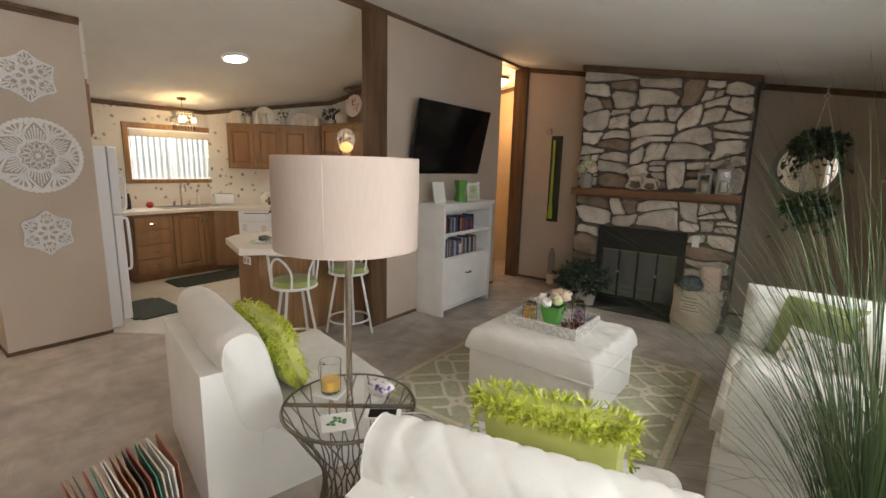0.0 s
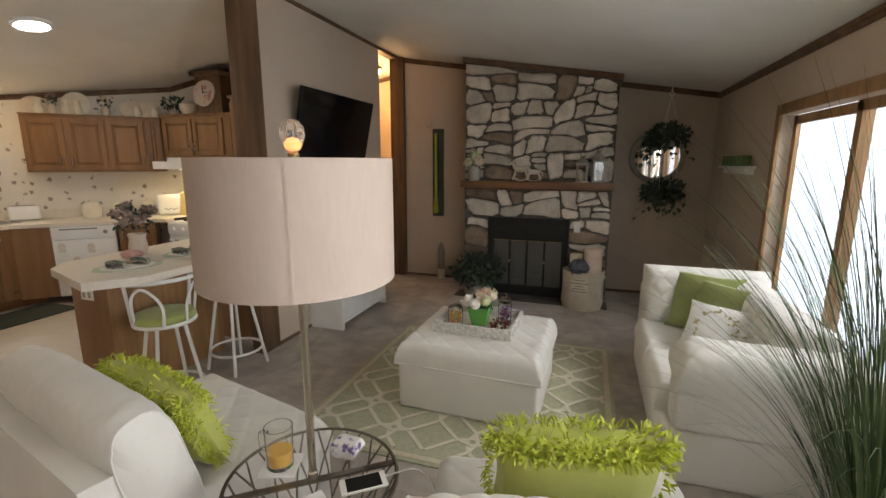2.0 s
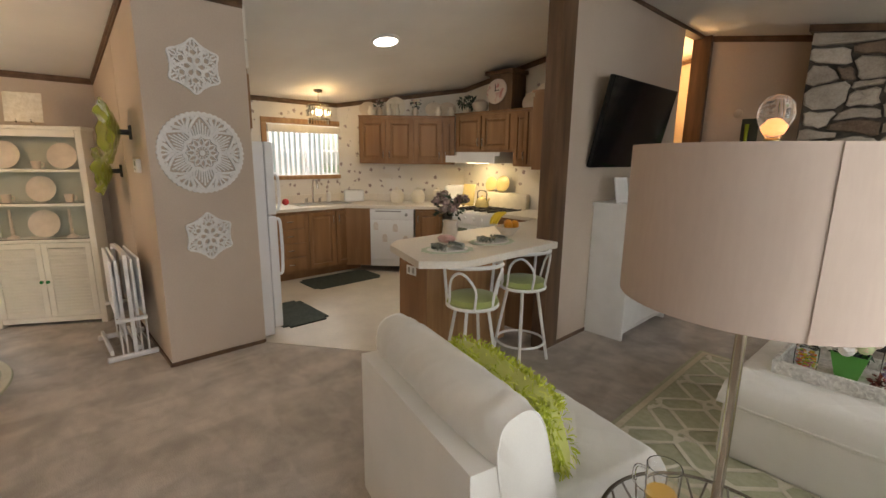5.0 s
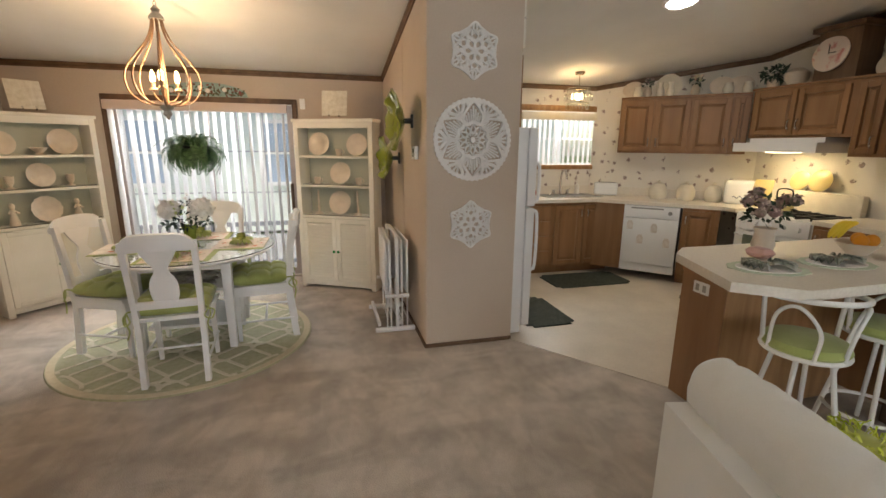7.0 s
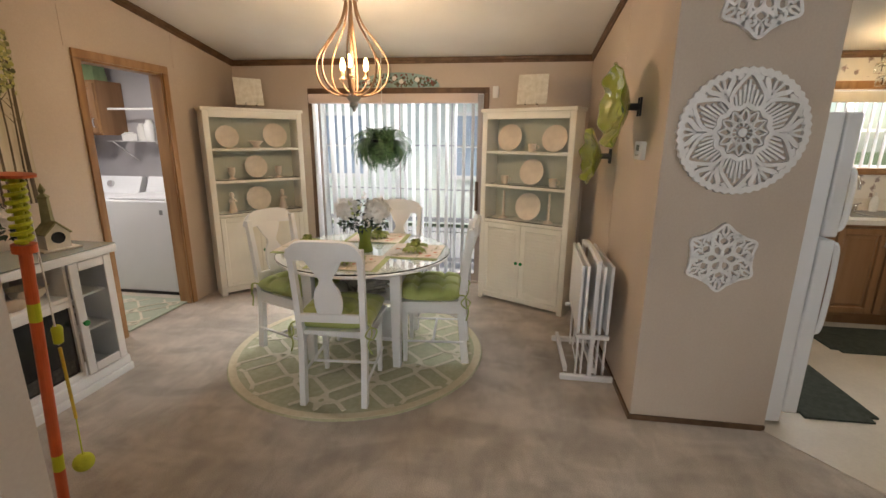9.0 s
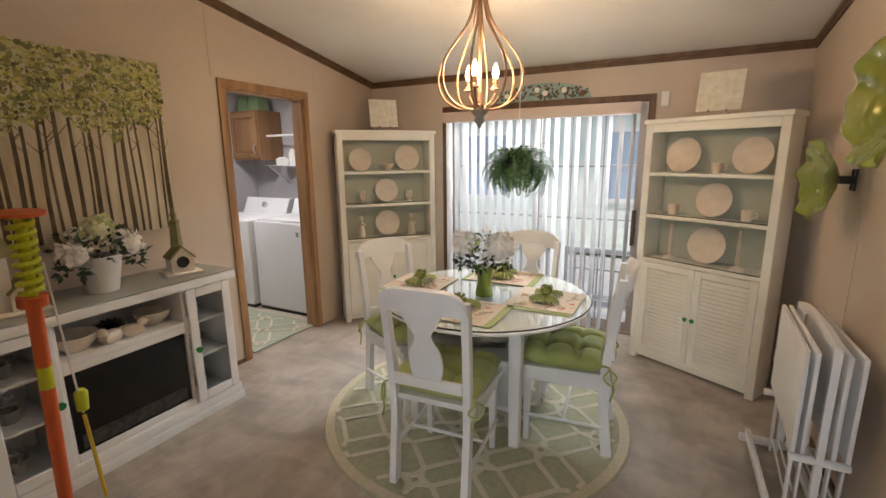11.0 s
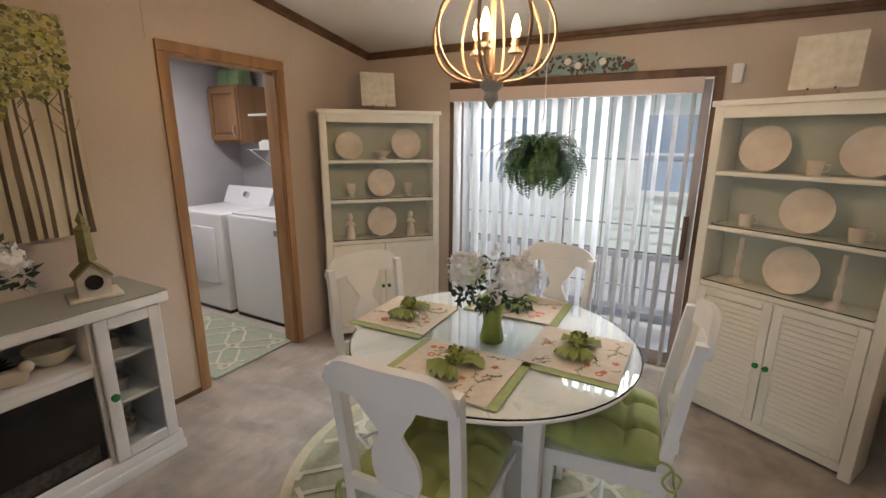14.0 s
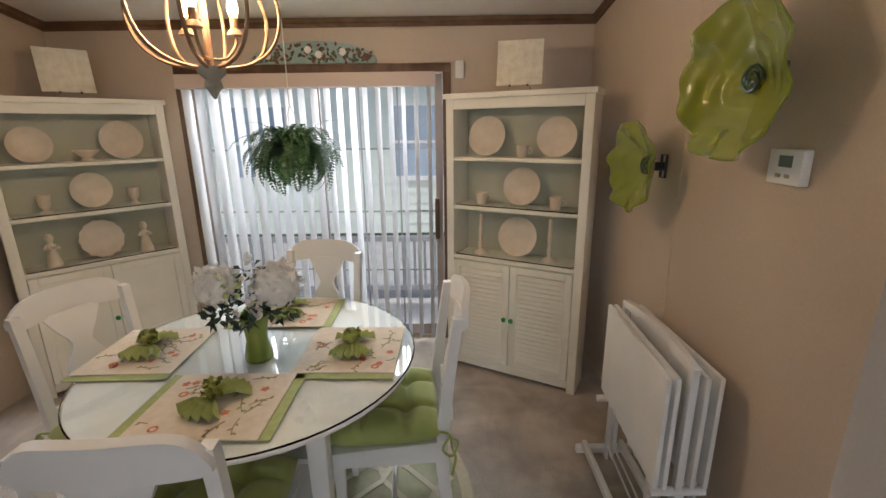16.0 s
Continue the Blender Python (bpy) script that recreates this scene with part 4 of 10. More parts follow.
bc = thing("bookcase", pose(-2.925, 4.275, 0), "white wooden bookcase with two open shelves over a closed drop door", "bookcase")
W2, D2, H2 = 0.475, 0.355, 1.2
for nm, a, b in (("side_panel", (0, -W2, 0), (D2, -W2 + 0.035, H2 - 0.035)), ("side_panel", (0, W2 - 0.035, 0), (D2, W2, H2 - 0.035)), ("back_panel", (0, -W2 + 0.035, 0.08), (0.012, W2 - 0.035, H2 - 0.035)),
                 ("shelf", (0.012, -W2 + 0.035, 0.86), (D2 - 0.01, W2 - 0.035, 0.885)), ("shelf", (0.012, -W2 + 0.035, 0.60), (D2 - 0.01, W2 - 0.035, 0.625)), ("top", (-0.0, -W2 - 0.02, H2 - 0.035), (D2 + 0.02, W2 + 0.02, H2)),
                 ("head_rail", (D2 - 0.02, -W2 + 0.035, H2 - 0.09), (D2 - 0.001, W2 - 0.035, H2 - 0.035)), ("bottom_rail", (0.012, -W2 + 0.035, 0.06), (D2 - 0.005, W2 - 0.035, 0.09))):
    bm = bmesh.new()
    span(bm, a, b)
    part(nm, bm, WHITE, bc, bevel=0.004)
bm = bmesh.new()
span(bm, (D2 - 0.022, -W2 + 0.04, 0.095), (D2 - 0.003, W2 - 0.04, 0.60))
dr = part("drop_door", bm, WHITE, bc, bevel=0.004)
bm = bmesh.new()
tube(bm, curve_pts([(D2 - 0.003, -0.04, 0.42), (D2 + 0.022, -0.03, 0.42), (D2 + 0.022, 0.03, 0.42), (D2 - 0.003, 0.04, 0.42)]), 0.008, 8)
part("handle", bm, GREENGLASS, dr, "green glass pull")
r = random.Random(21)
BOOKS = [mat("book_cover", c, 0.6, color2=tuple(min(1, q * 1.3 + 0.01) for q in c), scale=20) for c in ((0.015, 0.015, 0.018), (0.06, 0.06, 0.07), (0.4, 0.38, 0.36), (0.05, 0.08, 0.2), (0.25, 0.04, 0.03), (0.3, 0.25, 0.18))]
for z, hh, y0, y1 in ((0.885, 0.17, -0.42, 0.15), (0.625, 0.19, -0.42, 0.2)):
    y = y0
    while y < y1:
        wd = r.uniform(0.014, 0.03)
        h = hh * r.uniform(0.78, 1.0)
        bm = bmesh.new()
        add_box(bm, (0.24, 0, h / 2), (0.14, wd - 0.001, h))
        ob = one("disc_case", bm, r.choice(BOOKS), bc.matrix_world @ pose(0, y + wd / 2, z), "slim boxed disc standing on the bookcase shelf", "disc case", group="disc cases", bevel=0.001, seg=1)
        y += wd
bm = bmesh.new()
lathe(bm, [(0, 0), (0.045, 0), (0.055, 0.12), (0.05, 0.12), (0.04, 0.01), (0, 0.01)], 20)
one("white_cup", bm, WHITE, pose(-2.66, 4.17, 0.627), "small white bucket on the bookcase shelf", "cup", smooth=True)


def photo_frame(m, w, h, frame_mat, pic, label, scallop=False):
    e = thing("photo_frame", m, label, "picture frame")
    for nm, a, b in (("frame_side", (-w / 2, 0, 0), (-w / 2 + 0.025, 0.015, h)), ("frame_side", (w / 2 - 0.025, 0, 0), (w / 2, 0.015, h)), ("frame_rail", (-w / 2 + 0.025, 0, 0), (w / 2 - 0.025, 0.015, 0.025)), ("frame_rail", (-w / 2 + 0.025, 0, h - 0.025), (w / 2 - 0.025, 0.015, h))):
        bm = bmesh.new()
        span(bm, a, b)
        if scallop:
            for k in range(5):
                add_box(bm, ((a[0] + b[0]) / 2 + (b[0] - a[0]) * (k / 4 - 0.5), -0.002, (a[2] + b[2]) / 2 + (b[2] - a[2]) * (k / 4 - 0.5)), (0.02, 0.012, 0.02))
        part(nm, bm, frame_mat, e, bevel=0.002, seg=1)
    bm = bmesh.new()
    span(bm, (-w / 2 + 0.02, 0.004, 0.02), (w / 2 - 0.02, 0.010, h - 0.02))
    part("picture", bm, pic, e)
    bm = bmesh.new()
    span(bm, (-0.02, 0.015, 0.0), (0.02, 0.06, h * 0.6))
    part("strut", bm, frame_mat, e)
    return e


photo_frame(pose(-2.72, 3.93, 1.2, -12, 0, 75), 0.15, 0.22, WHITE, PAPERW, "white picture frame leaning on the bookcase")
photo_frame(pose(-2.68, 4.52, 1.2, -10, 0, 72), 0.18, 0.20, WHITE, mat("green_photo", (0.35, 0.5, 0.2), 0.4, color2=(0.7, 0.75, 0.6), scale=12), "white beaded frame with a green photograph", True)
bm = bmesh.new()
lathe(bm, [(0, 0), (0.075, 0), (0.05, 0.11), (0.08, 0.23), (0.076, 0.23), (0.045, 0.11), (0.06, 0.01), (0, 0.01)], 4)
one("green_vase", bm, mat("green_lacquer", (0.13, 0.36, 0.08), 0.25, color2=(0.16, 0.42, 0.1), scale=4, coat=0.4), pose(-2.70, 4.27, 1.2, 0, 0, 20), "square-waisted bright green vase on the bookcase", "vase")

# ---- rug, ottoman and its tray ----
rug = thing("area_rug", pose(0, 0, 0), "sage-green rug with cream trellis lines and border", "rug")
RX0, RX1, RY0, RY1 = -2.03, -0.16, 2.22, 4.12
bm = bmesh.new()
span(bm, (RX0, RY0, 0.0), (RX1, RY1, 0.010))
part("rug_field", bm, RUG, rug, bevel=0.003)
bm = bmesh.new()
lattice(bm, RX0 + 0.14, RX1 + 0.14, RY0 + 0.045, RY1 + 0.045, 0.314, 0.024, 0.004, 0.010, lambda p: RX0 + 0.07 < p.x < RX1 - 0.07 and RY0 + 0.07 < p.y < RY1 - 0.07)
part("trellis", bm, RUGLINE, rug, "cream trellis lines")
bm = bmesh.new()
ribbon(bm, [(RX0 + 0.045, RY0 + 0.045, 0.010), (RX1 - 0.045, RY0 + 0.045, 0.010), (RX1 - 0.045, RY1 - 0.045, 0.010), (RX0 + 0.045, RY1 - 0.045, 0.010)], 0.05, 0.0025, True)
part("border", bm, RUGEDGE, rug, "beige border band")

ott = thing("ottoman", pose(-1.055, 3.12, 0.013, 0, 0, -2), "square white slipcovered ottoman with quilted top cushion", "ottoman")
bm = bmesh.new()
span(bm, (-0.445, -0.42, 0), (0.445, 0.42, 0.30))
part("base", bm, SOFA, ott, bevel=0.02, seg=3)
bm = bmesh.new()
quilt(bm, 0.93, 0.87, 0.15, 0.155, pose(0, 0, 0.298), 0.010)
part("cushion", bm, SOFA, ott, "diamond-quilted white cushion", smooth=True)
bm = bmesh.new()
tube(bm, [(0.465 * a, 0.435 * b, 0.308) for a, b in ((-1, -1), (1, -1), (1, 1), (-1, 1))], 0.007, 6, True)
part("piping", bm, SOFA, ott)
OT = 0.457
tray = thing("serving_tray", pose(-1.09, 3.17, OT, 0, 0, -2), "carved whitewashed wooden tray on the ottoman", "tray")
TW = mat("whitewashed_carving", (0.50, 0.48, 0.45), 0.7, color2=(0.74, 0.72, 0.68), scale=45, bump=0.6, bump_scale=50)
bm = bmesh.new()
span(bm, (-0.255, -0.205, 0.0), (0.255, 0.205, 0.015))
part("tray_base", bm, TW, tray)
r = random.Random(4)
for a, b in (((-0.27, -0.22, 0), (0.27, -0.203, 0.075)), ((-0.27, 0.203, 0), (0.27, 0.22, 0.075)), ((-0.27, -0.203, 0), (-0.253, 0.203, 0.075)), ((0.253, -0.203, 0), (0.27, 0.203, 0.075))):
    bm = bmesh.new()
    span(bm, a, b)
    nn = 9
    for k in range(nn):
        cx, cy = a[0] + (b[0] - a[0]) * (k + 0.5) / nn, a[1] + (b[1] - a[1]) * (k + 0.5) / nn
        along_x = b[0] - a[0] > 0.1
        for s in (-1, 1):
            ex, ey = (cx, (a[1] if s < 0 else b[1]) + s * 0.002) if along_x else ((a[0] if s < 0 else b[0]) + s * 0.002, cy)
            pts = [(0.016 * math.cos(q), 0.016 * math.sin(q) * 1.5) for q in [x * 0.7 for x in range(9)]]
            tube(bm, [(ex + p, ey, 0.038 + z) if along_x else (ex, ey + p, 0.038 + z) for p, z in pts], 0.004, 4)
    part("carved_rim", bm, TW, tray)
flowers("flower_box", pose(-1.08, 3.15, OT + 0.016, 0, 0, 43), [(0, 0), (0.062, 0), (0.105, 0.14), (0.098, 0.14), (0.058, 0.01), (0, 0.01)], mat("leaf_green_paint", (0.10, 0.36, 0.07), 0.4, color2=(0.13, 0.42, 0.09), scale=5),
        "peach and cream roses in a green tapered box on the tray", [((x, y, 0.17 + 0.02 * ((k * 7) % 3)), 0.042, 34, 0.03, PETALS_P if k % 3 else PETALS_W) for k, (x, y) in enumerate([(-0.07, -0.05), (0.0, -0.07), (0.07, -0.04), (-0.08, 0.03), (0.0, 0.0), (0.08, 0.04), (-0.04, 0.07), (0.04, 0.07), (0.03, 0.02)])],
        [((0, 0, 0.14), 0.08, 30)], 9, square=True)
CANDY = island_mat("jelly_beans", [(0.6, 0.02, 0.02), (0.75, 0.3, 0.02), (0.7, 0.6, 0.05), (0.08, 0.35, 0.05), (0.5, 0.1, 0.25), (0.7, 0.65, 0.6)], 0.3)
THIN = mat("thin_glass", (0.95, 0.97, 0.97), 0.03, trans=1.0, ior=1.1)


def jar(name, m, label, contents, seed, rr=0.052, h=0.15):
    e = thing(name, m, label, "jar")
    bm = bmesh.new()
    lathe(bm, [(0, 0), (rr, 0), (rr * 1.04, h * 0.5), (rr, h * 0.8), (rr * 0.7, h * 0.86), (rr * 0.75, h * 0.9)], 22)
    g = part("glass", bm, THIN, e, smooth=True)
    g.visible_shadow = False
    bm = bmesh.new()
    lathe(bm, [(0, h * 0.9), (rr * 0.8, h * 0.9), (rr * 0.8, h * 0.95), (rr * 0.3, h * 1.0), (rr * 0.32, h * 1.1), (0, h * 1.12)], 20)
    part("lid", bm, THIN, e, smooth=True)
    r = random.Random(seed)
    bm = bmesh.new()
    for _ in range(170):
        a, q, z = r.uniform(0, 6.28), rr * 0.88 * math.sqrt(r.random()), r.uniform(0.006, h * 0.62)
        s = r.uniform(0.006, 0.009)
        bmesh.ops.create_icosphere(bm, subdivisions=1, radius=s, matrix=Matrix.Translation((q * math.cos(a), q * math.sin(a), z)) @ Matrix.Diagonal((1.3, 0.9, 0.9, 1)))
    part("filling", bm, contents, e, smooth=True)
    return e


jar("candy_jar", pose(-1.25, 3.12, OT + 0.016), "glass jar of coloured candies with a glass lid", CANDY, 2)
TRINK = island_mat("trinket_colours", [(0.03, 0.03, 0.1), (0.15, 0.06, 0.25), (0.5, 0.4, 0.55), (0.25, 0.03, 0.03), (0.5, 0.42, 0.2)], 0.35)
jar("trinket_jar", pose(-0.92, 3.22, OT + 0.016), "tall glass jar of purple and dark trinkets", TRINK, 6, 0.045, 0.2)
bm = bmesh.new()
bush(bm, random.Random(8), 60, 0.06, 0.4, 0.03, 0.02, (0, 0, 0.03))
one("dried_petals", bm, island_mat("dried_petal", [(0.12, 0.02, 0.02), (0.3, 0.05, 0.03), (0.05, 0.04, 0.02)], 0.8), pose(-0.93, 3.12, OT + 0.014), "small heap of dark red dried petals on the tray", "petals")


# ---- slipcovered seats ----
def slipper_chair(m, label, cushion_lean=14, w=0.91, back_z=0.60, channels=False):
    """An armless chair: back along y = 0, seat towards +y."""
    e = thing("slipper_chair", m, label, "armchair")
    bm = bmesh.new()
    side = [(0.0, 0.0), (0.92, 0.0), (0.92, 0.30), (0.34, 0.30), (0.22, 0.40), (0.16, 0.66), (0.10, 0.69), (0.0, 0.69)]
    lo = [bm.verts.new((-w / 2, y, z)) for y, z in side]
    hi = [bm.verts.new((w / 2, y, z)) for y, z in side]
    bm.faces.new(lo)
    bm.faces.new(hi[::-1])
    for i in range(len(side)):
        j = (i + 1) % len(side)
        bm.faces.new((lo[i], hi[i], hi[j], lo[j]))
    part("frame", bm, SOFA, e, bevel=0.022, seg=3)
    bm = bmesh.new()
    quilt(bm, w + 0.01, 0.70, 0.15, 0.15, pose(0, 0.59, 0.295), 0.006)
    part("seat_cushion", bm, SOFA, e, "quilted white seat cushion", smooth=True)
    bm = bmesh.new()
    half, nx, na = w / 2 + 0.005, 96, 48
    turn = pose(0, 0.21, back_z, cushion_lean)
    rings = []

    def outline(x, q):
        """The boxed cushion's section at x, thicker in the middle, with seams and creases."""
        c, sn = math.cos(q), math.sin(q)
        y = math.copysign(abs(c) ** 0.75, c) * 0.115
        z = math.copysign(abs(sn) ** 0.55, sn) * 0.262
        u = x / half
        swell = 1 - 0.13 * u ** 6
        groove = 0.0
        for k in (0.62, -0.62):
            groove = max(groove, math.exp(-((((x + k * (z + y)) / 0.15) % 1 - 0.5) / 0.06) ** 2))
        puck = 0.012 * noise.noise((x * 16, z * 3.0, y * 3 + 2)) * abs(u) ** 2 + 0.007 * noise.noise((x * 4, z * 6, y * 6))
        swell += (puck - (0.0055 if channels else 0.004) * groove) / 0.115
        return turn @ Vector((x, y * swell, z * (1 + (swell - 1) * 0.35)))
    for i in range(nx + 1):
        x = half * (2 * i / nx - 1)
        rings.append([bm.verts.new(outline(x, 2 * math.pi * k / na)) for k in range(na)])
    for r0, r1 in zip(rings, rings[1:]):
        for k in range(na):
            bm.faces.new((r0[k], r0[(k + 1) % na], r1[(k + 1) % na], r1[k]))
    for ring, sg in ((rings[0], -1), (rings[-1], 1)):
        mid = sum((v.co for v in ring), Vector()) / na
        inner = []
        for v in ring:
            p = mid + (v.co - mid) * 0.6
            inner.append(bm.verts.new(p + Vector((sg * (0.022 + 0.012 * noise.noise(p * 12)), 0, 0))))
        hub = bm.verts.new(mid + Vector((sg * 0.026, 0, 0)))
        for k in range(na):
            l = (k + 1) % na
            bm.faces.new((ring[k], ring[l], inner[l], inner[k]))
            bm.faces.new((inner[k], inner[l], hub))
    pipes = [[v.co.copy() for v in ring] for ring in (rings[0], rings[-1])]
    cushion = part("back_cushion", bm, SOFA, e, "plump rumpled white back cushion", smooth=True)
    for pts in pipes:
        bm = bmesh.new()
        tube(bm, pts, 0.0035, 6, True)
        part("cushion_piping", bm, SOFA, cushion, smooth=True)
    bm = bmesh.new()
    tube(bm, [(s * (w / 2 + 0.006), y, z) for s in (1,) for y, z in ((0.92, 0.302), (0.36, 0.302), (0.235, 0.41), (0.17, 0.67))], 0.006, 6)
    part("piping", bm, SOFA, e)
    return e


slipper_chair(pose(-2.14, 1.06, 0, 0, 0, -13.5), "white slipcovered armless chair facing the fireplace")
slipper_chair(pose(-0.27, 0.98, 0, 0, 0, 13), "white slipcovered armless chair with quilted back seen from behind", 10, back_z=0.575, channels=True)


def shag_pillow(m, label, seed, w=0.5, d=0.34, h=0.15, band=(-0.15, 0.5), count=620, strand=0.042):
    e = thing("shag_pillow", m, label, "pillow", "shaggy lime pillows")
    bm = bmesh.new()
    puff(bm, w, d, h)
    part("cover", bm, LIME, e, smooth=True)
    r = random.Random(seed)
    bm = bmesh.new()
    for k in range(count):
        u, v = r.uniform(-1.0, 1.0), r.uniform(*band) * 2
        if k % 8 == 0:
            u, v = r.choice((-1, 1)) * r.uniform(0.93, 1.0), r.uniform(-0.7, 1.0)
        edge = max(0.0, (1 - u ** 4) * (1 - min(1, abs(v)) ** 4)) ** 0.45
        p = Vector((u * w / 2, v * d / 2, (1 if r.random() < 0.8 else -1) * h / 2 * edge))
        n = Vector((u * 0.3, v * 0.6, p.z * 9)).normalized()
        way, up = (n + rvec(r) * 0.7).normalized(), rvec(r)
        wide = way.cross(up).normalized() * strand * 0.075
        q1, L = p + way * strand * 0.5, strand * r.uniform(0.6, 1.1)
        q2 = q1 + (way + up * 0.7 + Vector((0, -0.4, 0))).normalized() * L * 0.55
        row = [(bm.verts.new(c - wide), bm.verts.new(c + wide)) for c in (p, q1, q2)]
        for e0, e1 in zip(row, row[1:]):
            bm.faces.new((e0[0], e0[1], e1[1], e1[0]))
    tagged(part("fringe", bm, LIMES, e, "shaggy lime leaf fringe"), kind="stuff")
    return e


shag_pillow(pose(-1.955, 1.445, 0.62, 112, 0, -13.5), "lime pillow with a leafy fringe leaning on the white chair", 5, 0.60, 0.36, 0.16, (0.12, 0.5), 2300, 0.036)
shag_pillow(pose(-0.40, 1.53, 0.645, 108, 0, 13), "lime bolster pillow with a leafy fringe on the white chair", 6, 0.52, 0.34, 0.17, (0.42, 0.5), 900, 0.042)

# sofa along the east side
so = thing("corner_sofa", pose(0, 0, 0), "white slipcovered sofa with quilted back rolls", "sofa")
for nm, a, b in (("base", (0.02, 2.50, 0.0), (0.84, 4.05, 0.30)), ("north_back", (0.03, 3.83, 0.30), (0.84, 4.06, 0.66)), ("south_back", (0.05, 2.47, 0.30), (0.84, 2.66, 0.56)), ("east_back", (0.66, 2.66, 0.30), (0.85, 3.83, 0.60))):
    bm = bmesh.new()
    span(bm, a, b)
    part(nm, bm, SOFA, so, bevel=0.03, seg=3)
for y0, y1 in ((2.66, 3.24), (3.25, 3.83)):
    bm = bmesh.new()
    quilt(bm, 0.70, y1 - y0, 0.14, 0.16, pose(0.34, (y0 + y1) / 2, 0.295), 0.003)
    part("seat_cushion", bm, SOFA, so, smooth=True)
bm = bmesh.new()
quilt(bm, 0.82, 0.46, 0.20, 0.15, pose(0.44, 3.86, 0.60, 78, 0, 0) @ pose(0, 0, -0.06), 0.014, 0.09, 0.008)
part("back_cushion", bm, SOFA, so, "diamond-quilted back cushion", smooth=True)
bm = bmesh.new()
quilt(bm, 0.82, 0.30, 0.19, 0.15, pose(0.46, 2.60, 0.535, 8, 0, 0), 0.014, 0.09, 0.008)
part("back_roll", bm, SOFA, so, "diamond-quilted back roll", smooth=True)
bm = bmesh.new()
quilt(bm, 1.16, 0.44, 0.20, 0.15, pose(0.66, 3.24, 0.58, 78, 0, -90) @ pose(0, 0, -0.06), 0.014, 0.09, 0.008)
part("back_cushion", bm, SOFA, so, "diamond-quilted back cushion", smooth=True)
for k, (m, mt, lb, w) in enumerate(((pose(0.40, 3.66, 0.62, 66, 0, -28), GREENC, "olive-green throw pillow on the white sofa", 0.44), (pose(0.48, 3.48, 0.60, 64, 0, -45), GREENC, "olive-green throw pillow on the white sofa", 0.44))):
    bm = bmesh.new()
    puff(bm, w, w, 0.15)
    one("throw_pillow", bm, mt, m, lb, "pillow", group="green throw pillows", smooth=True)
e = thing("embroidered_pillow", pose(0.40, 3.24, 0.55, 50, 0, -30), "white pillow with an embroidered gold wreath on the sofa", "pillow")
bm = bmesh.new()
puff(bm, 0.42, 0.40, 0.13)
part("cover", bm, WHITE, e, smooth=True)
bm = bmesh.new()
r = random.Random(2)
for k in range(90):
    a = r.uniform(0, 6.28)
    q = 0.11 + r.gauss(0, 0.014)
    leaf(bm, Vector((q * math.cos(a), q * math.sin(a), 0.064)), rvec(r) * Vector((1, 1, 0.05)), Vector((0, 0, 1)), 0.03, 0.014, 0.05)
part("embroidery", bm, island_mat("gold_thread", [(0.35, 0.27, 0.12), (0.5, 0.42, 0.2), (0.3, 0.3, 0.12)], 0.7), e, "gold embroidered wreath")

# ---- lamp on a wire table ----
LX, LY = -1.19, 1.315
tb = thing("wire_side_table", pose(LX, LY, 0), "round glass-topped side table with pewter wire base", "side table")
bm = bmesh.new()
lathe(bm, [(0, 0.592), (0.262, 0.592), (0.262, 0.601), (0, 0.601)], 48)
g = part("glass_top", bm, GLASS, tb)
g.visible_shadow = False
for rr, z in ((0.268, 0.596), (0.20, 0.008)):
    bm = bmesh.new()
    tube(bm, [(rr * math.cos(a), rr * math.sin(a), z) for a in [k * math.pi / 24 for k in range(48)]], 0.007, 6, True)
    part("rim", bm, WIRE, tb)
bm = bmesh.new()
add_box(bm, (0, 0, 0.584), (0.53, 0.022, 0.008), pose(0, 0, 0, 0, 0, 38))
part("cross_bar", bm, WIRE, tb)
bm0 = bmesh.new()
tube(bm0, curve_pts([(0.262, 0, 0.59), (0.19, 0.035, 0.47), (0.105, 0.05, 0.32), (0.13, 0.03, 0.15), (0.2, 0.0, 0.008)], 6), 0.0035, 5)
me = mesh_of(bm0, "rod", WIRE, True)
for k in range(30):
    ob = new("rod", me)
    ob.parent = tb
    ob.matrix_basis = pose(0, 0, 0, 0, 0, 12 * k) @ (Matrix.Identity(4) if k % 2 else Matrix.Diagonal((1, -1, 1, 1)))
lp = thing("table_lamp", pose(LX, LY, 0.601), "tall nickel lamp with pinkish linen drum shade and lit bulb", "lamp")
bm = bmesh.new()
lathe(bm, [(0, 0), (0.016, 0), (0.016, 0.02), (0.0125, 0.024), (0.0125, 0.98), (0, 0.98)], 16)
part("pole", bm, STEEL, lp, smooth=True)
bm = bmesh.new()
lathe(bm, [(0.262, 0.662), (0.272, 0.662), (0.272, 1.0), (0.262, 1.0), (0.266, 0.99), (0.266, 0.672), (0.262, 0.662)], 64)
part("shade", bm, SHADE, lp, "pinkish linen drum shade", smooth=True)
bm = bmesh.new()
add_box(bm, (0.2735, 0, 0.831), (0.002, 0.007, 0.338), pose(0, 0, 0, 0, 0, -58))
part("shade_seam", bm, SHADE, lp)
bm = bmesh.new()
for k in range(3):
    tube(bm, [(0, 0, 0.97), (0.264 * math.cos(k * 2.094), 0.264 * math.sin(k * 2.094), 0.985)], 0.003, 5)
part("spider", bm, STEEL, lp)
bm = bmesh.new()
lathe(bm, [(0, 0.98), (0.014, 0.98), (0.016, 1.012), (0.012, 1.016), (0, 1.016)], 16)
part("socket", bm, BRASS, lp, smooth=True)
bm = bmesh.new()
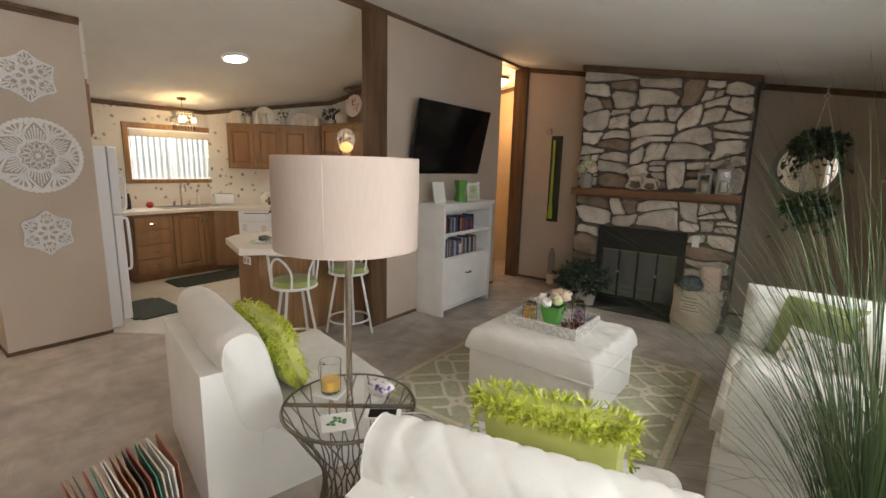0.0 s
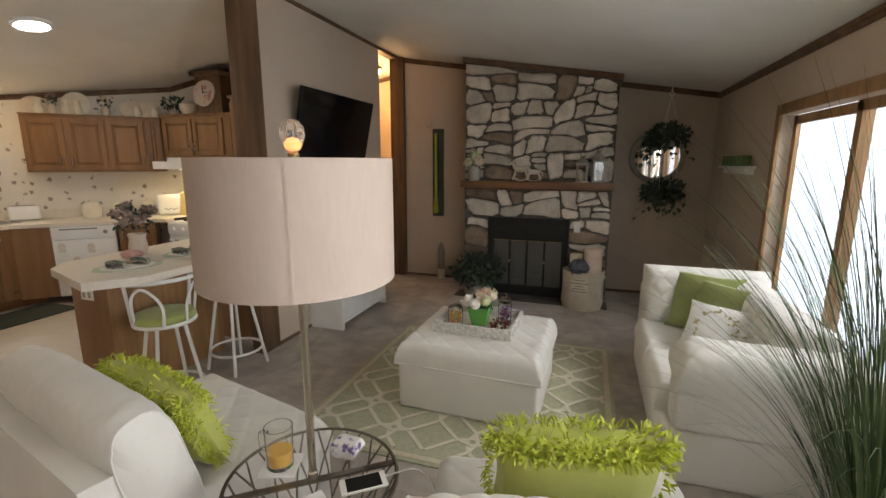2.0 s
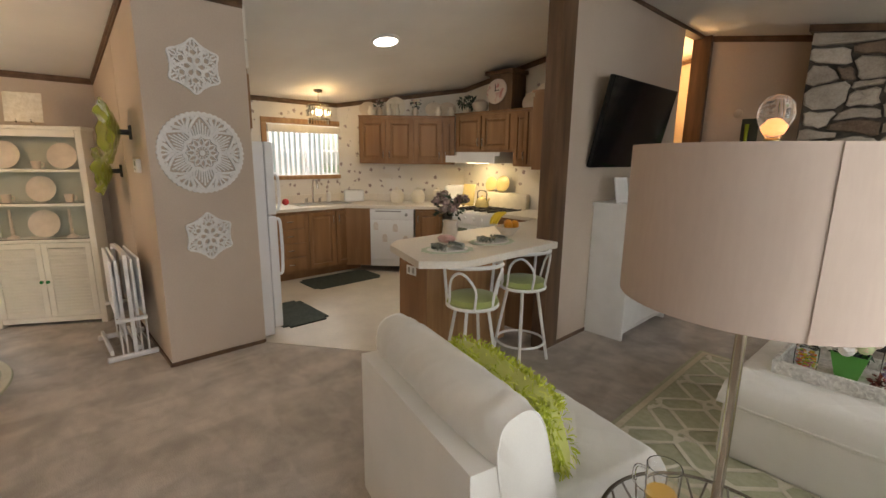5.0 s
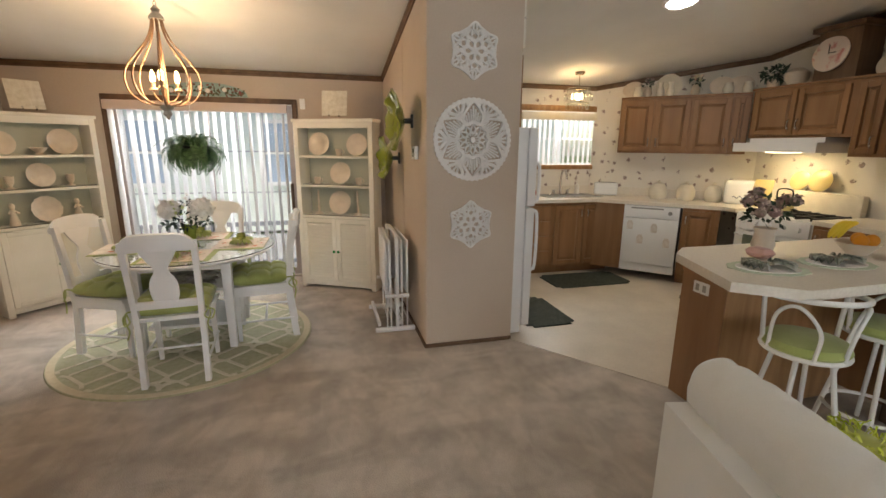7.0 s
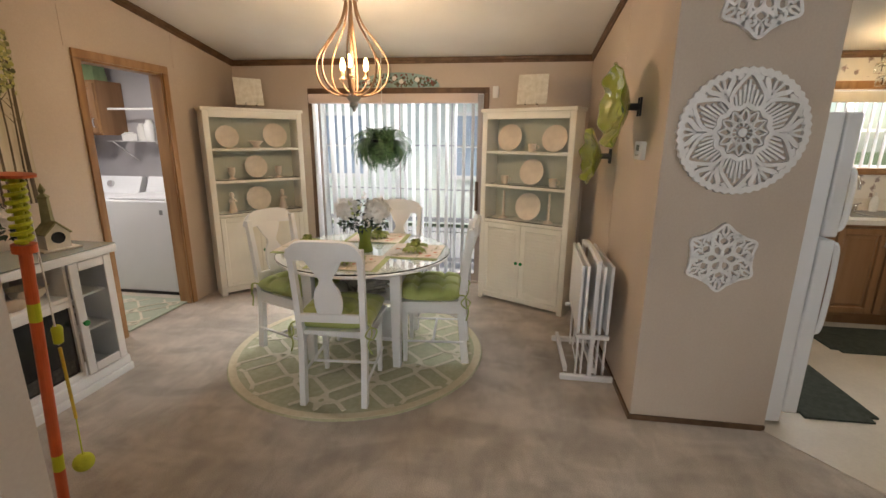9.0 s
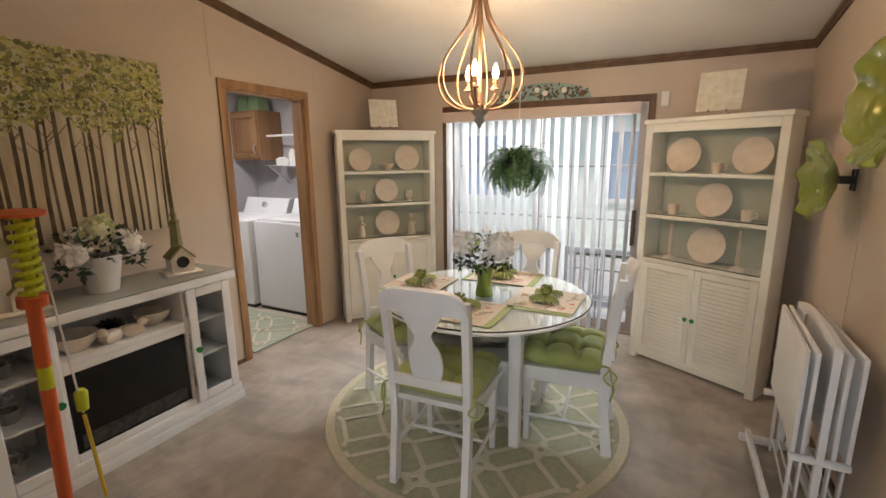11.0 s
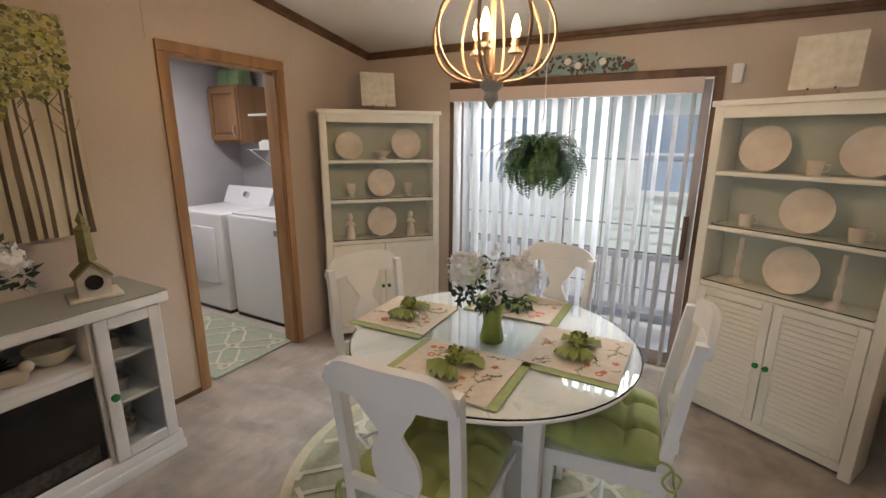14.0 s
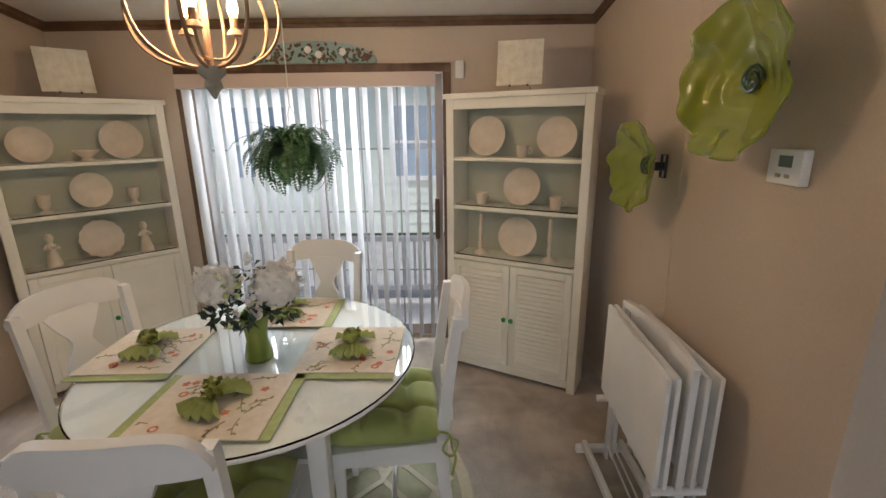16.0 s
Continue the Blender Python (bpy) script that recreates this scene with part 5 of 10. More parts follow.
lathe(bm, [(0.012, 1.014), (0.026, 1.035), (0.034, 1.06), (0.031, 1.085), (0.018, 1.10), (0, 1.105)], 24)
g = part("globe_bulb", bm, mat("amber_bulb_glass", (1.0, 0.93, 0.86), 0.03, trans=0.92, ior=1.3), lp, "clear globe bulb", smooth=True)
g.visible_shadow = False
bm = bmesh.new()
lathe(bm, [(0, 1.020), (0.016, 1.028), (0.020, 1.042), (0.010, 1.055), (0, 1.058)], 14)
part("filament", bm, glow("amber_filament", (1.0, 0.45, 0.16), 0.9), lp, smooth=True)
TZ = 0.602
mug = thing("glass_mug", pose(LX - 0.13, LY + 0.01, TZ + 0.006), "clear glass mug part filled with orange juice", "mug")
bm = bmesh.new()
lathe(bm, [(0, 0.0), (0.042, 0.0), (0.046, 0.14), (0.043, 0.14), (0.039, 0.012), (0, 0.012)], 24)
tube(bm, curve_pts([(-0.044, 0, 0.11), (-0.075, 0, 0.1), (-0.075, 0, 0.05), (-0.043, 0, 0.035)]), 0.005, 6)
g = part("glass", bm, GLASS, mug, smooth=True)
g.visible_shadow = False
bm = bmesh.new()
lathe(bm, [(0, 0.013), (0.0385, 0.013), (0.0405, 0.058), (0, 0.058)], 24)
part("juice", bm, mat("orange_juice", (0.75, 0.45, 0.10), 0.3), mug, "orange juice", smooth=True)
for x, y, a in ((-0.13, 0.01, 20), (0.075, -0.13, 55)):
    e = thing("coaster", pose(LX + x, LY + y, TZ, 0, 0, a), "white tile coaster with green shamrock leaves", "coaster", "coasters")
    bm = bmesh.new()
    add_box(bm, (0, 0, 0.003), (0.12, 0.12, 0.006))
    part("tile", bm, PAPERW, e, bevel=0.002, seg=1)
    bm = bmesh.new()
    for cx, cy in ((-0.022, 0), (0.022, 0.006), (0, 0.03)):
        for k in range(3):
            leaf(bm, Vector((cx, cy - 0.01, 0.0065)), Vector((math.cos(2.1 * k + cx * 40), math.sin(2.1 * k + cx * 40), 0)), Vector((0, 0, 1)), 0.022, 0.022, 0.0)
    part("leaf_print", bm, mat("print_green", (0.05, 0.2, 0.05), 0.6) if "print_green" not in bpy.data.materials else bpy.data.materials["print_green"], e, "printed green leaves")
ph = thing("phone", pose(LX + 0.17, LY + 0.02, TZ, 0, 0, 128), "white phone with a dark screen lying on the table", "phone")
bm = bmesh.new()
add_box(bm, (0, 0, 0.004), (0.07, 0.145, 0.008))
part("body", bm, WHITE, ph, bevel=0.003)
bm = bmesh.new()
add_box(bm, (0, 0, 0.0085), (0.06, 0.108, 0.001))
part("screen", bm, BLACK, ph, "dark screen")
bm = bmesh.new()
tube(bm, curve_pts([(LX + 0.22, LY + 0.07, TZ + 0.005), (LX + 0.30, LY + 0.16, TZ - 0.02), (LX + 0.33, LY + 0.25, 0.42), (LX + 0.36, LY + 0.3, 0.2), (LX + 0.45, LY + 0.45, 0.012), (LX + 0.62, LY + 0.7, 0.012)]), 0.0025, 6)
one("charging_cable", bm, WHITE, Matrix(), "thin white charging cable running off the table", "cable", smooth=True)
bm = bmesh.new()
puff(bm, 0.10, 0.08, 0.065, 10, 0.0)
one("painted_egg", bm, mat("floral_decoupage", (0.75, 0.72, 0.70), 0.25, color2=(0.16, 0.10, 0.3), scale=38, ramp=(0.5, 0.62)), pose(LX + 0.05, LY + 0.13, TZ + 0.033), "white stone painted with purple pansies on the table", "ornament", smooth=True)

# ---- records on the floor, tall grass ----
r = random.Random(12)
SLEEVES = [mat("record_sleeve", c, 0.7, color2=tuple(min(1, q * 1.25) for q in c), scale=12) for c in ((0.45, 0.18, 0.10), (0.55, 0.48, 0.38), (0.10, 0.10, 0.10), (0.62, 0.58, 0.50), (0.08, 0.28, 0.22), (0.35, 0.22, 0.14), (0.7, 0.68, 0.64), (0.30, 0.10, 0.07))]
for k in range(17):
    bm = bmesh.new()
    add_box(bm, (0, 0.155, 0.155), (0.004 + 0.003 * (k % 2), 0.31, 0.31))
    one("record_sleeve", bm, SLEEVES[(k * 5) % 8], pose(-1.70 - 0.004 * k, 0.60 + 0.018 * k, 0.0, 0, -16 + 0.8 * k, 86 + r.uniform(-2, 2)), "worn record sleeve standing in a row on the carpet", "record", group="row of records")

gp = thing("potted_grass", pose(0.44, 1.70, 0), "tall artificial grass plant with arching blades in a pot", "plant")
bm = bmesh.new()
lathe(bm, [(0, 0), (0.13, 0), (0.17, 0.30), (0.155, 0.30), (0.12, 0.03), (0, 0.03)], 24)
part("pot", bm, GREYWASH, gp, smooth=True)
bm = bmesh.new()
r = random.Random(31)
for k in range(560):
    a = r.uniform(0, 6.28)
    q = 0.07 * math.sqrt(r.random())
    L, lean = r.uniform(0.7, 1.75), r.uniform(0.08, 0.75)
    d = Vector((math.cos(a), math.sin(a), 0))
    side = Vector((-math.sin(a), math.cos(a), 0)) * r.uniform(0.0012, 0.0028)
    prev = None
    n = 9
    for i in range(n + 1):
        t = i / n
        p = Vector((q * math.cos(a), q * math.sin(a), 0.28)) + d * (L * lean * t ** 1.9) + Vector((0, 0, L * (t - 0.42 * lean * t ** 3.0)))
        s = side * (1 - t ** 3 * 0.93)
        cur = (bm.verts.new(p - s), bm.verts.new(p + s))
        if prev:
            bm.faces.new((prev[0], prev[1], cur[1], cur[0]))
        prev = cur
part("blades", bm, GRASSES, gp, "long arching green blades")
tagged(gp.children[-1], kind="stuff")

# ---- east sliding door ----
casing("door_east", "y", EAST, -1, 2.35, 4.2, 0.0, 1.93, 0.075, 0.02, OAK, "oak-trimmed sliding glass door to a bright yard")
sd = thing("sliding_door", pose(EAST + 0.04, 0, 0), "sliding glass door in a white frame with oak stiles", "door")
for y0, y1, dx in ((2.36, 3.3, 0.0), (3.24, 4.19, 0.03)):
    bm = bmesh.new()
    for a, b in (((y0, 0.03), (y0 + 0.06, 1.92)), ((y1 - 0.06, 0.03), (y1, 1.92)), ((y0, 0.03), (y1, 0.10)), ((y0, 1.86), (y1, 1.92))):
        span(bm, (dx, a[0], a[1]), (dx + 0.028, b[0], b[1]))
    p = part("panel_frame", bm, OAK, sd)
    bm = bmesh.new()
    span(bm, (dx + 0.011, y0 + 0.06, 0.10), (dx + 0.016, y1 - 0.06, 1.86))
    g = part("pane", bm, THIN, p)
    g.visible_shadow = False

# ---- kitchen ----
DIAG = 45.0


def raised_door(parent, x0, x1, z0, z1, y, knob="r", arch=False, handle=True, material=None, name="cabinet_door"):
    """A framed cabinet door whose face looks to -y, at depth y of its cabinet."""
    material = material or CAB
    bm = bmesh.new()
    f = 0.05
    for a, b in (((x0, z0), (x0 + f, z1)), ((x1 - f, z0), (x1, z1)), ((x0 + f, z0), (x1 - f, z0 + f)), ((x0 + f, z1 - f), (x1 - f, z1))):
        span(bm, (a[0], y - 0.024, a[1]), (b[0], y, b[1]))
    d = part(name, bm, material, parent, bevel=0.003, seg=1)
    bm = bmesh.new()
    span(bm, (x0 + f, y - 0.004, z0 + f), (x1 - f, y - 0.001, z1 - f))
    c, s = [], min(0.034, (x1 - x0 - 2 * f) * 0.3)
    for e, dy in ((0.008, 0.004), (s, 0.019)):
        c.append([bm.verts.new(q) for q in ((x0 + f + e, y - dy, z0 + f + e), (x1 - f - e, y - dy, z0 + f + e), (x1 - f - e, y - dy, z1 - f - e), (x0 + f + e, y - dy, z1 - f - e))])
    for i in range(4):
        bm.faces.new((c[0][i], c[0][(i + 1) % 4], c[1][(i + 1) % 4], c[1][i]))
    bm.faces.new(c[1])
    part("raised_panel", bm, material, d)
    if handle:
        kx = x1 - 0.03 if knob == "r" else x0 + 0.03
        kz = z0 + 0.10 if z0 > 1 else z1 - 0.10
        bm = bmesh.new()
        tube(bm, curve_pts([(kx, y - 0.022, kz - 0.05), (kx, y - 0.05, kz - 0.03), (kx, y - 0.05, kz + 0.03), (kx, y - 0.022, kz + 0.05)]), 0.008, 6)
        part("handle", bm, CHROME, d, "chrome handle")
    return d


def cabinet(name, m, w, d, z0, z1, label, doors, group="kitchen cabinets", drawers=0, crown_top=False, toe=False):
    """Body from x = 0 to w, back at y = d, front at y = 0. doors: (x0, x1, knob side)."""
    e = thing(name, m, label, "cabinet", group)
    bm = bmesh.new()
    if toe:
        span(bm, (0, 0.001, z0 + 0.10), (w, d, z1))
        span(bm, (0, 0.07, z0), (w, d, z0 + 0.10))
    else:
        span(bm, (0, 0.001, z0), (w, d, z1))
    part("body", bm, CAB, e)
    if crown_top:
        bm = bmesh.new()
        span(bm, (-0.0, -0.03, z1), (w, d, z1 + 0.022))
        part("top_moulding", bm, CAB, e, bevel=0.005)
    lo = z0 + (0.13 if toe else 0.025)
    for x0, x1, k in doors:
        raised_door(e, x0 + 0.012, x1 - 0.012, lo, z1 - 0.03, 0.0, k)
    for k in range(drawers):
        hz = (z1 - 0.03 - lo) / drawers
        bm = bmesh.new()
        span(bm, (0.012, -0.02, lo + k * hz + 0.008), (w - 0.012, 0.0, lo + (k + 1) * hz - 0.008))
        dw = part("drawer", bm, CAB, e, bevel=0.004)
        bm = bmesh.new()
        zc = lo + (k + 0.5) * hz
        tube(bm, curve_pts([(w / 2 - 0.04, -0.02, zc), (w / 2 - 0.03, -0.045, zc), (w / 2 + 0.03, -0.045, zc), (w / 2 + 0.04, -0.02, zc)]), 0.006, 6)
        part("handle", bm, CHROME, dw, "chrome handle")
    return e


UB, UT = 1.47, 2.09
U45 = pose(-6.355, 3.595, 0, 0, 0, DIAG)
cabinet("wall_cabinet", U45, 1.145, 0.33, UB, UT, "three-door stained oak wall cabinet across the corner", [(0, 0.38, "r"), (0.38, 0.76, "l"), (0.76, 1.145, "r")], crown_top=True)
cabinet("wall_cabinet", U45 @ pose(1.147, 0, 0), 0.168, 0.33, UB, UT, "narrow stained oak wall cabinet", [(0, 0.168, "l")], crown_top=True)
cabinet("wall_cabinet", pose(-5.42, 4.53, 0), 1.0, 0.32, 1.64, UT + 0.03, "two-door stained oak wall cabinet over the range hood", [(0.03, 0.49, "r"), (0.49, 0.95, "l")], crown_top=True)
cabinet("wall_cabinet", pose(-4.418, 4.53, 0), 0.46, 0.32, UB, UT + 0.03, "stained oak wall cabinet beside the range hood", [(0, 0.22, "r"), (0.22, 0.46, "r")], crown_top=True)
cabinet("wall_cabinet", pose(-3.36, 4.50, 0, 0, 0, -90), 1.05, 0.32, UB, UT + 0.03, "stained oak wall cabinet on the partition", [(0, 0.5, "l"), (0.52, 1.05, "l")], crown_top=True)

BT = 0.885
cabinet("base_cabinet", pose(-6.24, 2.27, 0, 0, 0, 90), 0.42, 0.60, 0, BT, "stained oak drawer base cabinet", [], drawers=4, toe=True)
cabinet("base_cabinet", pose(-6.24, 2.692, 0, 0, 0, 90), 0.85, 0.60, 0, BT, "two-door stained oak sink cabinet", [(0.03, 0.42, "r"), (0.42, 0.82, "l")], toe=True)
cabinet("base_cabinet", pose(-5.545, 3.925, 0, 0, 0, DIAG), 0.36, 0.55, 0, BT, "single-door stained oak base cabinet", [(0, 0.34, "l")], toe=True)
cabinet("base_cabinet", pose(-4.36, 4.22, 0), 0.62, 0.62, 0, BT, "stained oak base cabinet beside the stove", [(0.02, 0.6, "l")], toe=True)
cabinet("base_cabinet", pose(-3.70, 4.84, 0, 0, 0, -90), 1.5, 0.62, 0, BT, "stained oak base cabinet along the partition", [(0.66, 1.05, "l"), (1.07, 1.48, "r")], toe=True)

bm = bmesh.new()
prism(bm, [(-6.855, 1.75), (-6.20, 1.75), (-6.20, 3.25), (-5.25, 4.19), (-5.13, 4.19), (-5.13, 4.855), (-5.56, 4.855), (-6.855, 3.56)], 0.886, 0.925)
ct = one("countertop", bm, LAM, Matrix(), "cream laminate countertop wrapping the sink corner", "countertop", bevel=0.006)
bm = bmesh.new()
prism(bm, [(-4.36, 4.19), (-3.73, 4.19), (-3.73, 3.34), (-3.04, 3.34), (-3.04, 4.855), (-4.36, 4.855)], 0.886, 0.925)
one("countertop", bm, LAM, Matrix(), "cream laminate countertop beside the stove", "countertop", bevel=0.006)
bm = bmesh.new()
span(bm, (-6.854, 1.75, 0.926), (-6.836, 3.55, 1.03))
prism(bm, [(-6.836, 3.55), (-6.83, 3.545), (-5.55, 4.825), (-5.56, 4.85)], 0.926, 1.03)
one("backsplash", bm, LAM, Matrix(), "low cream laminate backsplash", "backsplash")

# filler beside the dishwasher
bm = bmesh.new()
prism(bm, [(-6.242, 3.30), (-6.228, 3.30), (-6.228, 3.262), (-5.985, 3.505), (-6.0, 3.52), (-6.242, 3.56)], 0.10, 0.884)
one("filler_panel", bm, CAB, Matrix(), "stained oak filler panel beside the dishwasher", "panel")
# dishwasher
dwm = pose(-5.97, 3.49, 0, 0, 0, DIAG)
e = thing("dishwasher", dwm, "white dishwasher with jar decals set across the corner", "dishwasher")
bm = bmesh.new()
span(bm, (0, 0.005, 0.10), (0.585, 0.52, 0.88))
part("body", bm, APPL, e)
bm = bmesh.new()
span(bm, (0.004, -0.02, 0.20), (0.581, 0.004, 0.735))
dd = part("door", bm, APPL, e, bevel=0.006)
bm = bmesh.new()
span(bm, (0.004, -0.024, 0.742), (0.581, 0.004, 0.878))
cp = part("control_panel", bm, APPL, e, bevel=0.006)
bm = bmesh.new()
span(bm, (0.08, -0.027, 0.845), (0.42, -0.022, 0.862))
part("vent_slot", bm, mat("grey_plastic", (0.3, 0.3, 0.3), 0.5), cp)
bm = bmesh.new()
lathe(bm, [(0, 0), (0.022, 0), (0.02, 0.016), (0, 0.016)], 18)
kn = part("dial", bm, bpy.data.materials["grey_plastic"], cp, smooth=True)
kn.matrix_basis = pose(0.49, -0.024, 0.81, 90)
bm = bmesh.new()
span(bm, (0.004, 0.0, 0.10), (0.581, 0.006, 0.195))
part("kick_panel", bm, APPL, e, bevel=0.004)
DECAL = mat("jar_decal", (0.62, 0.55, 0.50), 0.5, color2=(0.75, 0.73, 0.7), scale=25)
for x, z in ((0.08, 0.60), (0.34, 0.58), (0.20, 0.44), (0.48, 0.42)):
    bm = bmesh.new()
    prism(bm, [(-0.03, 0), (0.03, 0), (0.034, 0.01), (0.034, 0.075), (0.022, 0.09), (0.022, 0.105), (-0.022, 0.105), (-0.022, 0.09), (-0.034, 0.075), (-0.034, 0.01)], 0, 0.002)
    o = part("jar_decal", bm, DECAL, dd, "printed jar decal")
    o.matrix_basis = pose(x, -0.0205, z, 90)

# sink, faucet
e = thing("sink", pose(-6.55, 3.08, 0.926), "double stainless steel sink under the window", "sink")
bm = bmesh.new()
for a, b in (((-0.2, -0.38), (0.2, -0.35)), ((-0.2, 0.35), (0.2, 0.38)), ((-0.2, -0.35), (-0.17, 0.35)), ((0.17, -0.35), (0.2, 0.35)), ((-0.17, -0.015), (0.17, 0.015))):
    span(bm, (a[0], a[1], 0), (b[0], b[1], 0.008))
part("rim", bm, CHROME, e, bevel=0.003, seg=1)
for y0, y1 in ((-0.35, -0.015), (0.015, 0.35)):
    bm = bmesh.new()
    span(bm, (-0.17, y0, 0.0005), (0.17, y1, 0.002))
    part("basin", bm, mat("sink_steel", (0.25, 0.25, 0.25), 0.3, 1.0) if "sink_steel" not in bpy.data.materials else bpy.data.materials["sink_steel"], e)
fa = thing("faucet", pose(-6.76, 3.08, 0.926), "tall chrome gooseneck faucet", "faucet")
bm = bmesh.new()
tube(bm, curve_pts([(0, 0, 0), (0, 0, 0.22), (0.03, 0, 0.30), (0.10, 0, 0.31), (0.14, 0, 0.25), (0.145, 0, 0.20)]), 0.014, 10)
part("spout", bm, CHROME, fa, smooth=True)
for y in (-0.1, 0.1):
    bm = bmesh.new()
    lathe(bm, [(0, 0), (0.022, 0), (0.018, 0.05), (0.008, 0.06), (0, 0.06)], 12, (0, y, 0))
    tube(bm, [(0, y, 0.05), (0.06, y, 0.075)], 0.007, 6)
    part("lever", bm, CHROME, fa, smooth=True)
bm = bmesh.new()
lathe(bm, [(0, 0), (0.03, 0), (0.032, 0.1), (0.02, 0.13), (0.01, 0.14), (0.01, 0.17), (0, 0.17)], 16)
one("soap_bottle", bm, PAPERW, pose(-6.72, 3.30, 0.926), "white soap pump bottle by the sink", "soap bottle", smooth=True)
bm = bmesh.new()
bmesh.ops.create_icosphere(bm, subdivisions=2, radius=0.045)
one("red_scrubber", bm, mat("red_plastic", (0.45, 0.03, 0.03), 0.5), pose(-6.62, 2.62, 0.97), "round red dish scrubber on the counter", "scrubber", smooth=True)
bm = bmesh.new()
lathe(bm, [(0, 0), (0.035, 0), (0.036, 0.14), (0.026, 0.16), (0.03, 0.2), (0, 0.2)], 16)
one("pepper_mill", bm, IRON, pose(-6.6, 2.36, 0.926), "dark bottle standing beside the fridge", "bottle", smooth=True)
tz = thing("toaster", pose(-6.5, 3.58, 0.926, 0, 0, 60), "white two-slice toaster in the counter corner", "toaster")
bm = bmesh.new()
span(bm, (-0.14, -0.08, 0.01), (0.14, 0.08, 0.17))
part("body", bm, APPL, tz, bevel=0.03, seg=3)
bm = bmesh.new()
for y in (-0.03, 0.03):
    span(bm, (-0.1, y - 0.012, 0.1695), (0.1, y + 0.012, 0.1715))
part("slot", bm, IRON, tz)
for k, (t, s) in enumerate(((0.50, 1.12), (0.80, 1.08), (1.08, 1.0))):
    e = thing("canister", U45 @ pose(t, 0.10, 0.926), "round cream ceramic canister with knobbed lid", "canister", "counter canisters")
    bm = bmesh.new()
    lathe(bm, [(0, 0), (0.075 * s, 0), (0.092 * s, 0.05), (0.09 * s, 0.12), (0.07 * s, 0.155), (0, 0.155)], 24)
    part("pot", bm, CREAM, e, smooth=True)
    bm = bmesh.new()
    lathe(bm, [(0, 0.155), (0.072 * s, 0.155), (0.06 * s, 0.18), (0.02, 0.195), (0.022, 0.215), (0, 0.225)], 24)
    part("lid", bm, CREAM, e, smooth=True)

# stove, hood
st = thing("stove", pose(-5.12, 4.20, 0), "white gas stove with black grates and hanging towels", "stove")
bm = bmesh.new()
span(bm, (0, 0.02, 0.05), (0.758, 0.64, 0.90))
part("body", bm, APPL, st, bevel=0.006)
bm = bmesh.new()
span(bm, (0.02, 0.0, 0.20), (0.738, 0.019, 0.72))
od = part("oven_door", bm, APPL, st, bevel=0.006)
bm = bmesh.new()
span(bm, (0.14, -0.003, 0.34), (0.62, 0.0, 0.60))
part("window", bm, BLACK, od, "dark oven window")
bm = bmesh.new()
tube(bm, [(0.05, 0.0, 0.68), (0.05, -0.04, 0.68), (0.71, -0.04, 0.68), (0.71, 0.0, 0.68)], 0.011, 8)
part("handle", bm, APPL, od)
bm = bmesh.new()
span(bm, (0.01, -0.004, 0.74), (0.748, 0.019, 0.885))
cpn = part("control_panel", bm, APPL, st, bevel=0.008)
for k in range(5):
    bm = bmesh.new()
    lathe(bm, [(0, 0), (0.022, 0), (0.018, 0.022), (0, 0.024)], 14)
    o = part("knob", bm, APPL, cpn, smooth=True)
    o.matrix_basis = pose(0.1 + 0.14 * k, -0.004, 0.815, 90)
bm = bmesh.new()
span(bm, (0, 0.56, 0.90), (0.758, 0.64, 1.12))
part("back_guard", bm, CREAM, st, "cream splash guard", bevel=0.02)
for bx in (0.2, 0.56):
    bm = bmesh.new()
    for y in (0.12, 0.3, 0.48):
        span(bm, (bx - 0.15, y - 0.008, 0.915), (bx + 0.15, y + 0.008, 0.93))
    for x in (-0.14, 0, 0.14):
        span(bm, (bx + x - 0.008, 0.06, 0.901), (bx + x + 0.008, 0.54, 0.93))
    part("grate", bm, IRON, st)
TOWEL = mat("sage_towel", (0.13, 0.16, 0.12), 0.95, color2=(0.18, 0.21, 0.16), scale=20, bump=0.4, bump_scale=150)
for x in (0.16, 0.46):
    bm = bmesh.new()
    rows = [[bm.verts.new((x + 0.17 * i / 8, -0.056 + 0.006 * math.sin(i * 1.6) * (1 - j / 6), 0.36 + 0.335 * j / 6)) for i in range(9)] for j in range(7)]
    rows.append([bm.verts.new((x + 0.17 * i / 8, -0.024, 0.685)) for i in range(9)])
    rows.append([bm.verts.new((x + 0.17 * i / 8, -0.022, 0.5)) for i in range(9)])
    for a, b in zip(rows, rows[1:]):
        for i in range(8):
            bm.faces.new((a[i], a[i + 1], b[i + 1], b[i]))
    o = one("dish_towel", bm, TOWEL, st.matrix_world.copy(), "grey-green towel hanging over the oven handle", "towel", group="oven towels", smooth=True)
    o.modifiers.new("thickness", "SOLIDIFY").thickness = 0.004
kt = thing("kettle", pose(-4.92, 4.55, 0.931), "pale yellow enamel kettle on the stove", "kettle")
YEL = mat("yellow_enamel", (0.62, 0.50, 0.22), 0.25, color2=(0.68, 0.56, 0.27), scale=5, coat=0.3)
bm = bmesh.new()
lathe(bm, [(0, 0), (0.085, 0), (0.092, 0.03), (0.07, 0.1), (0.035, 0.125), (0.01, 0.13), (0.012, 0.15), (0, 0.152)], 24)
part("body", bm, YEL, kt, smooth=True)
bm = bmesh.new()
tube(bm, curve_pts([(-0.075, 0, 0.09), (-0.07, 0, 0.2), (0.07, 0, 0.2), (0.075, 0, 0.09)]), 0.007, 6)
part("handle", bm, IRON, kt)
bm = bmesh.new()
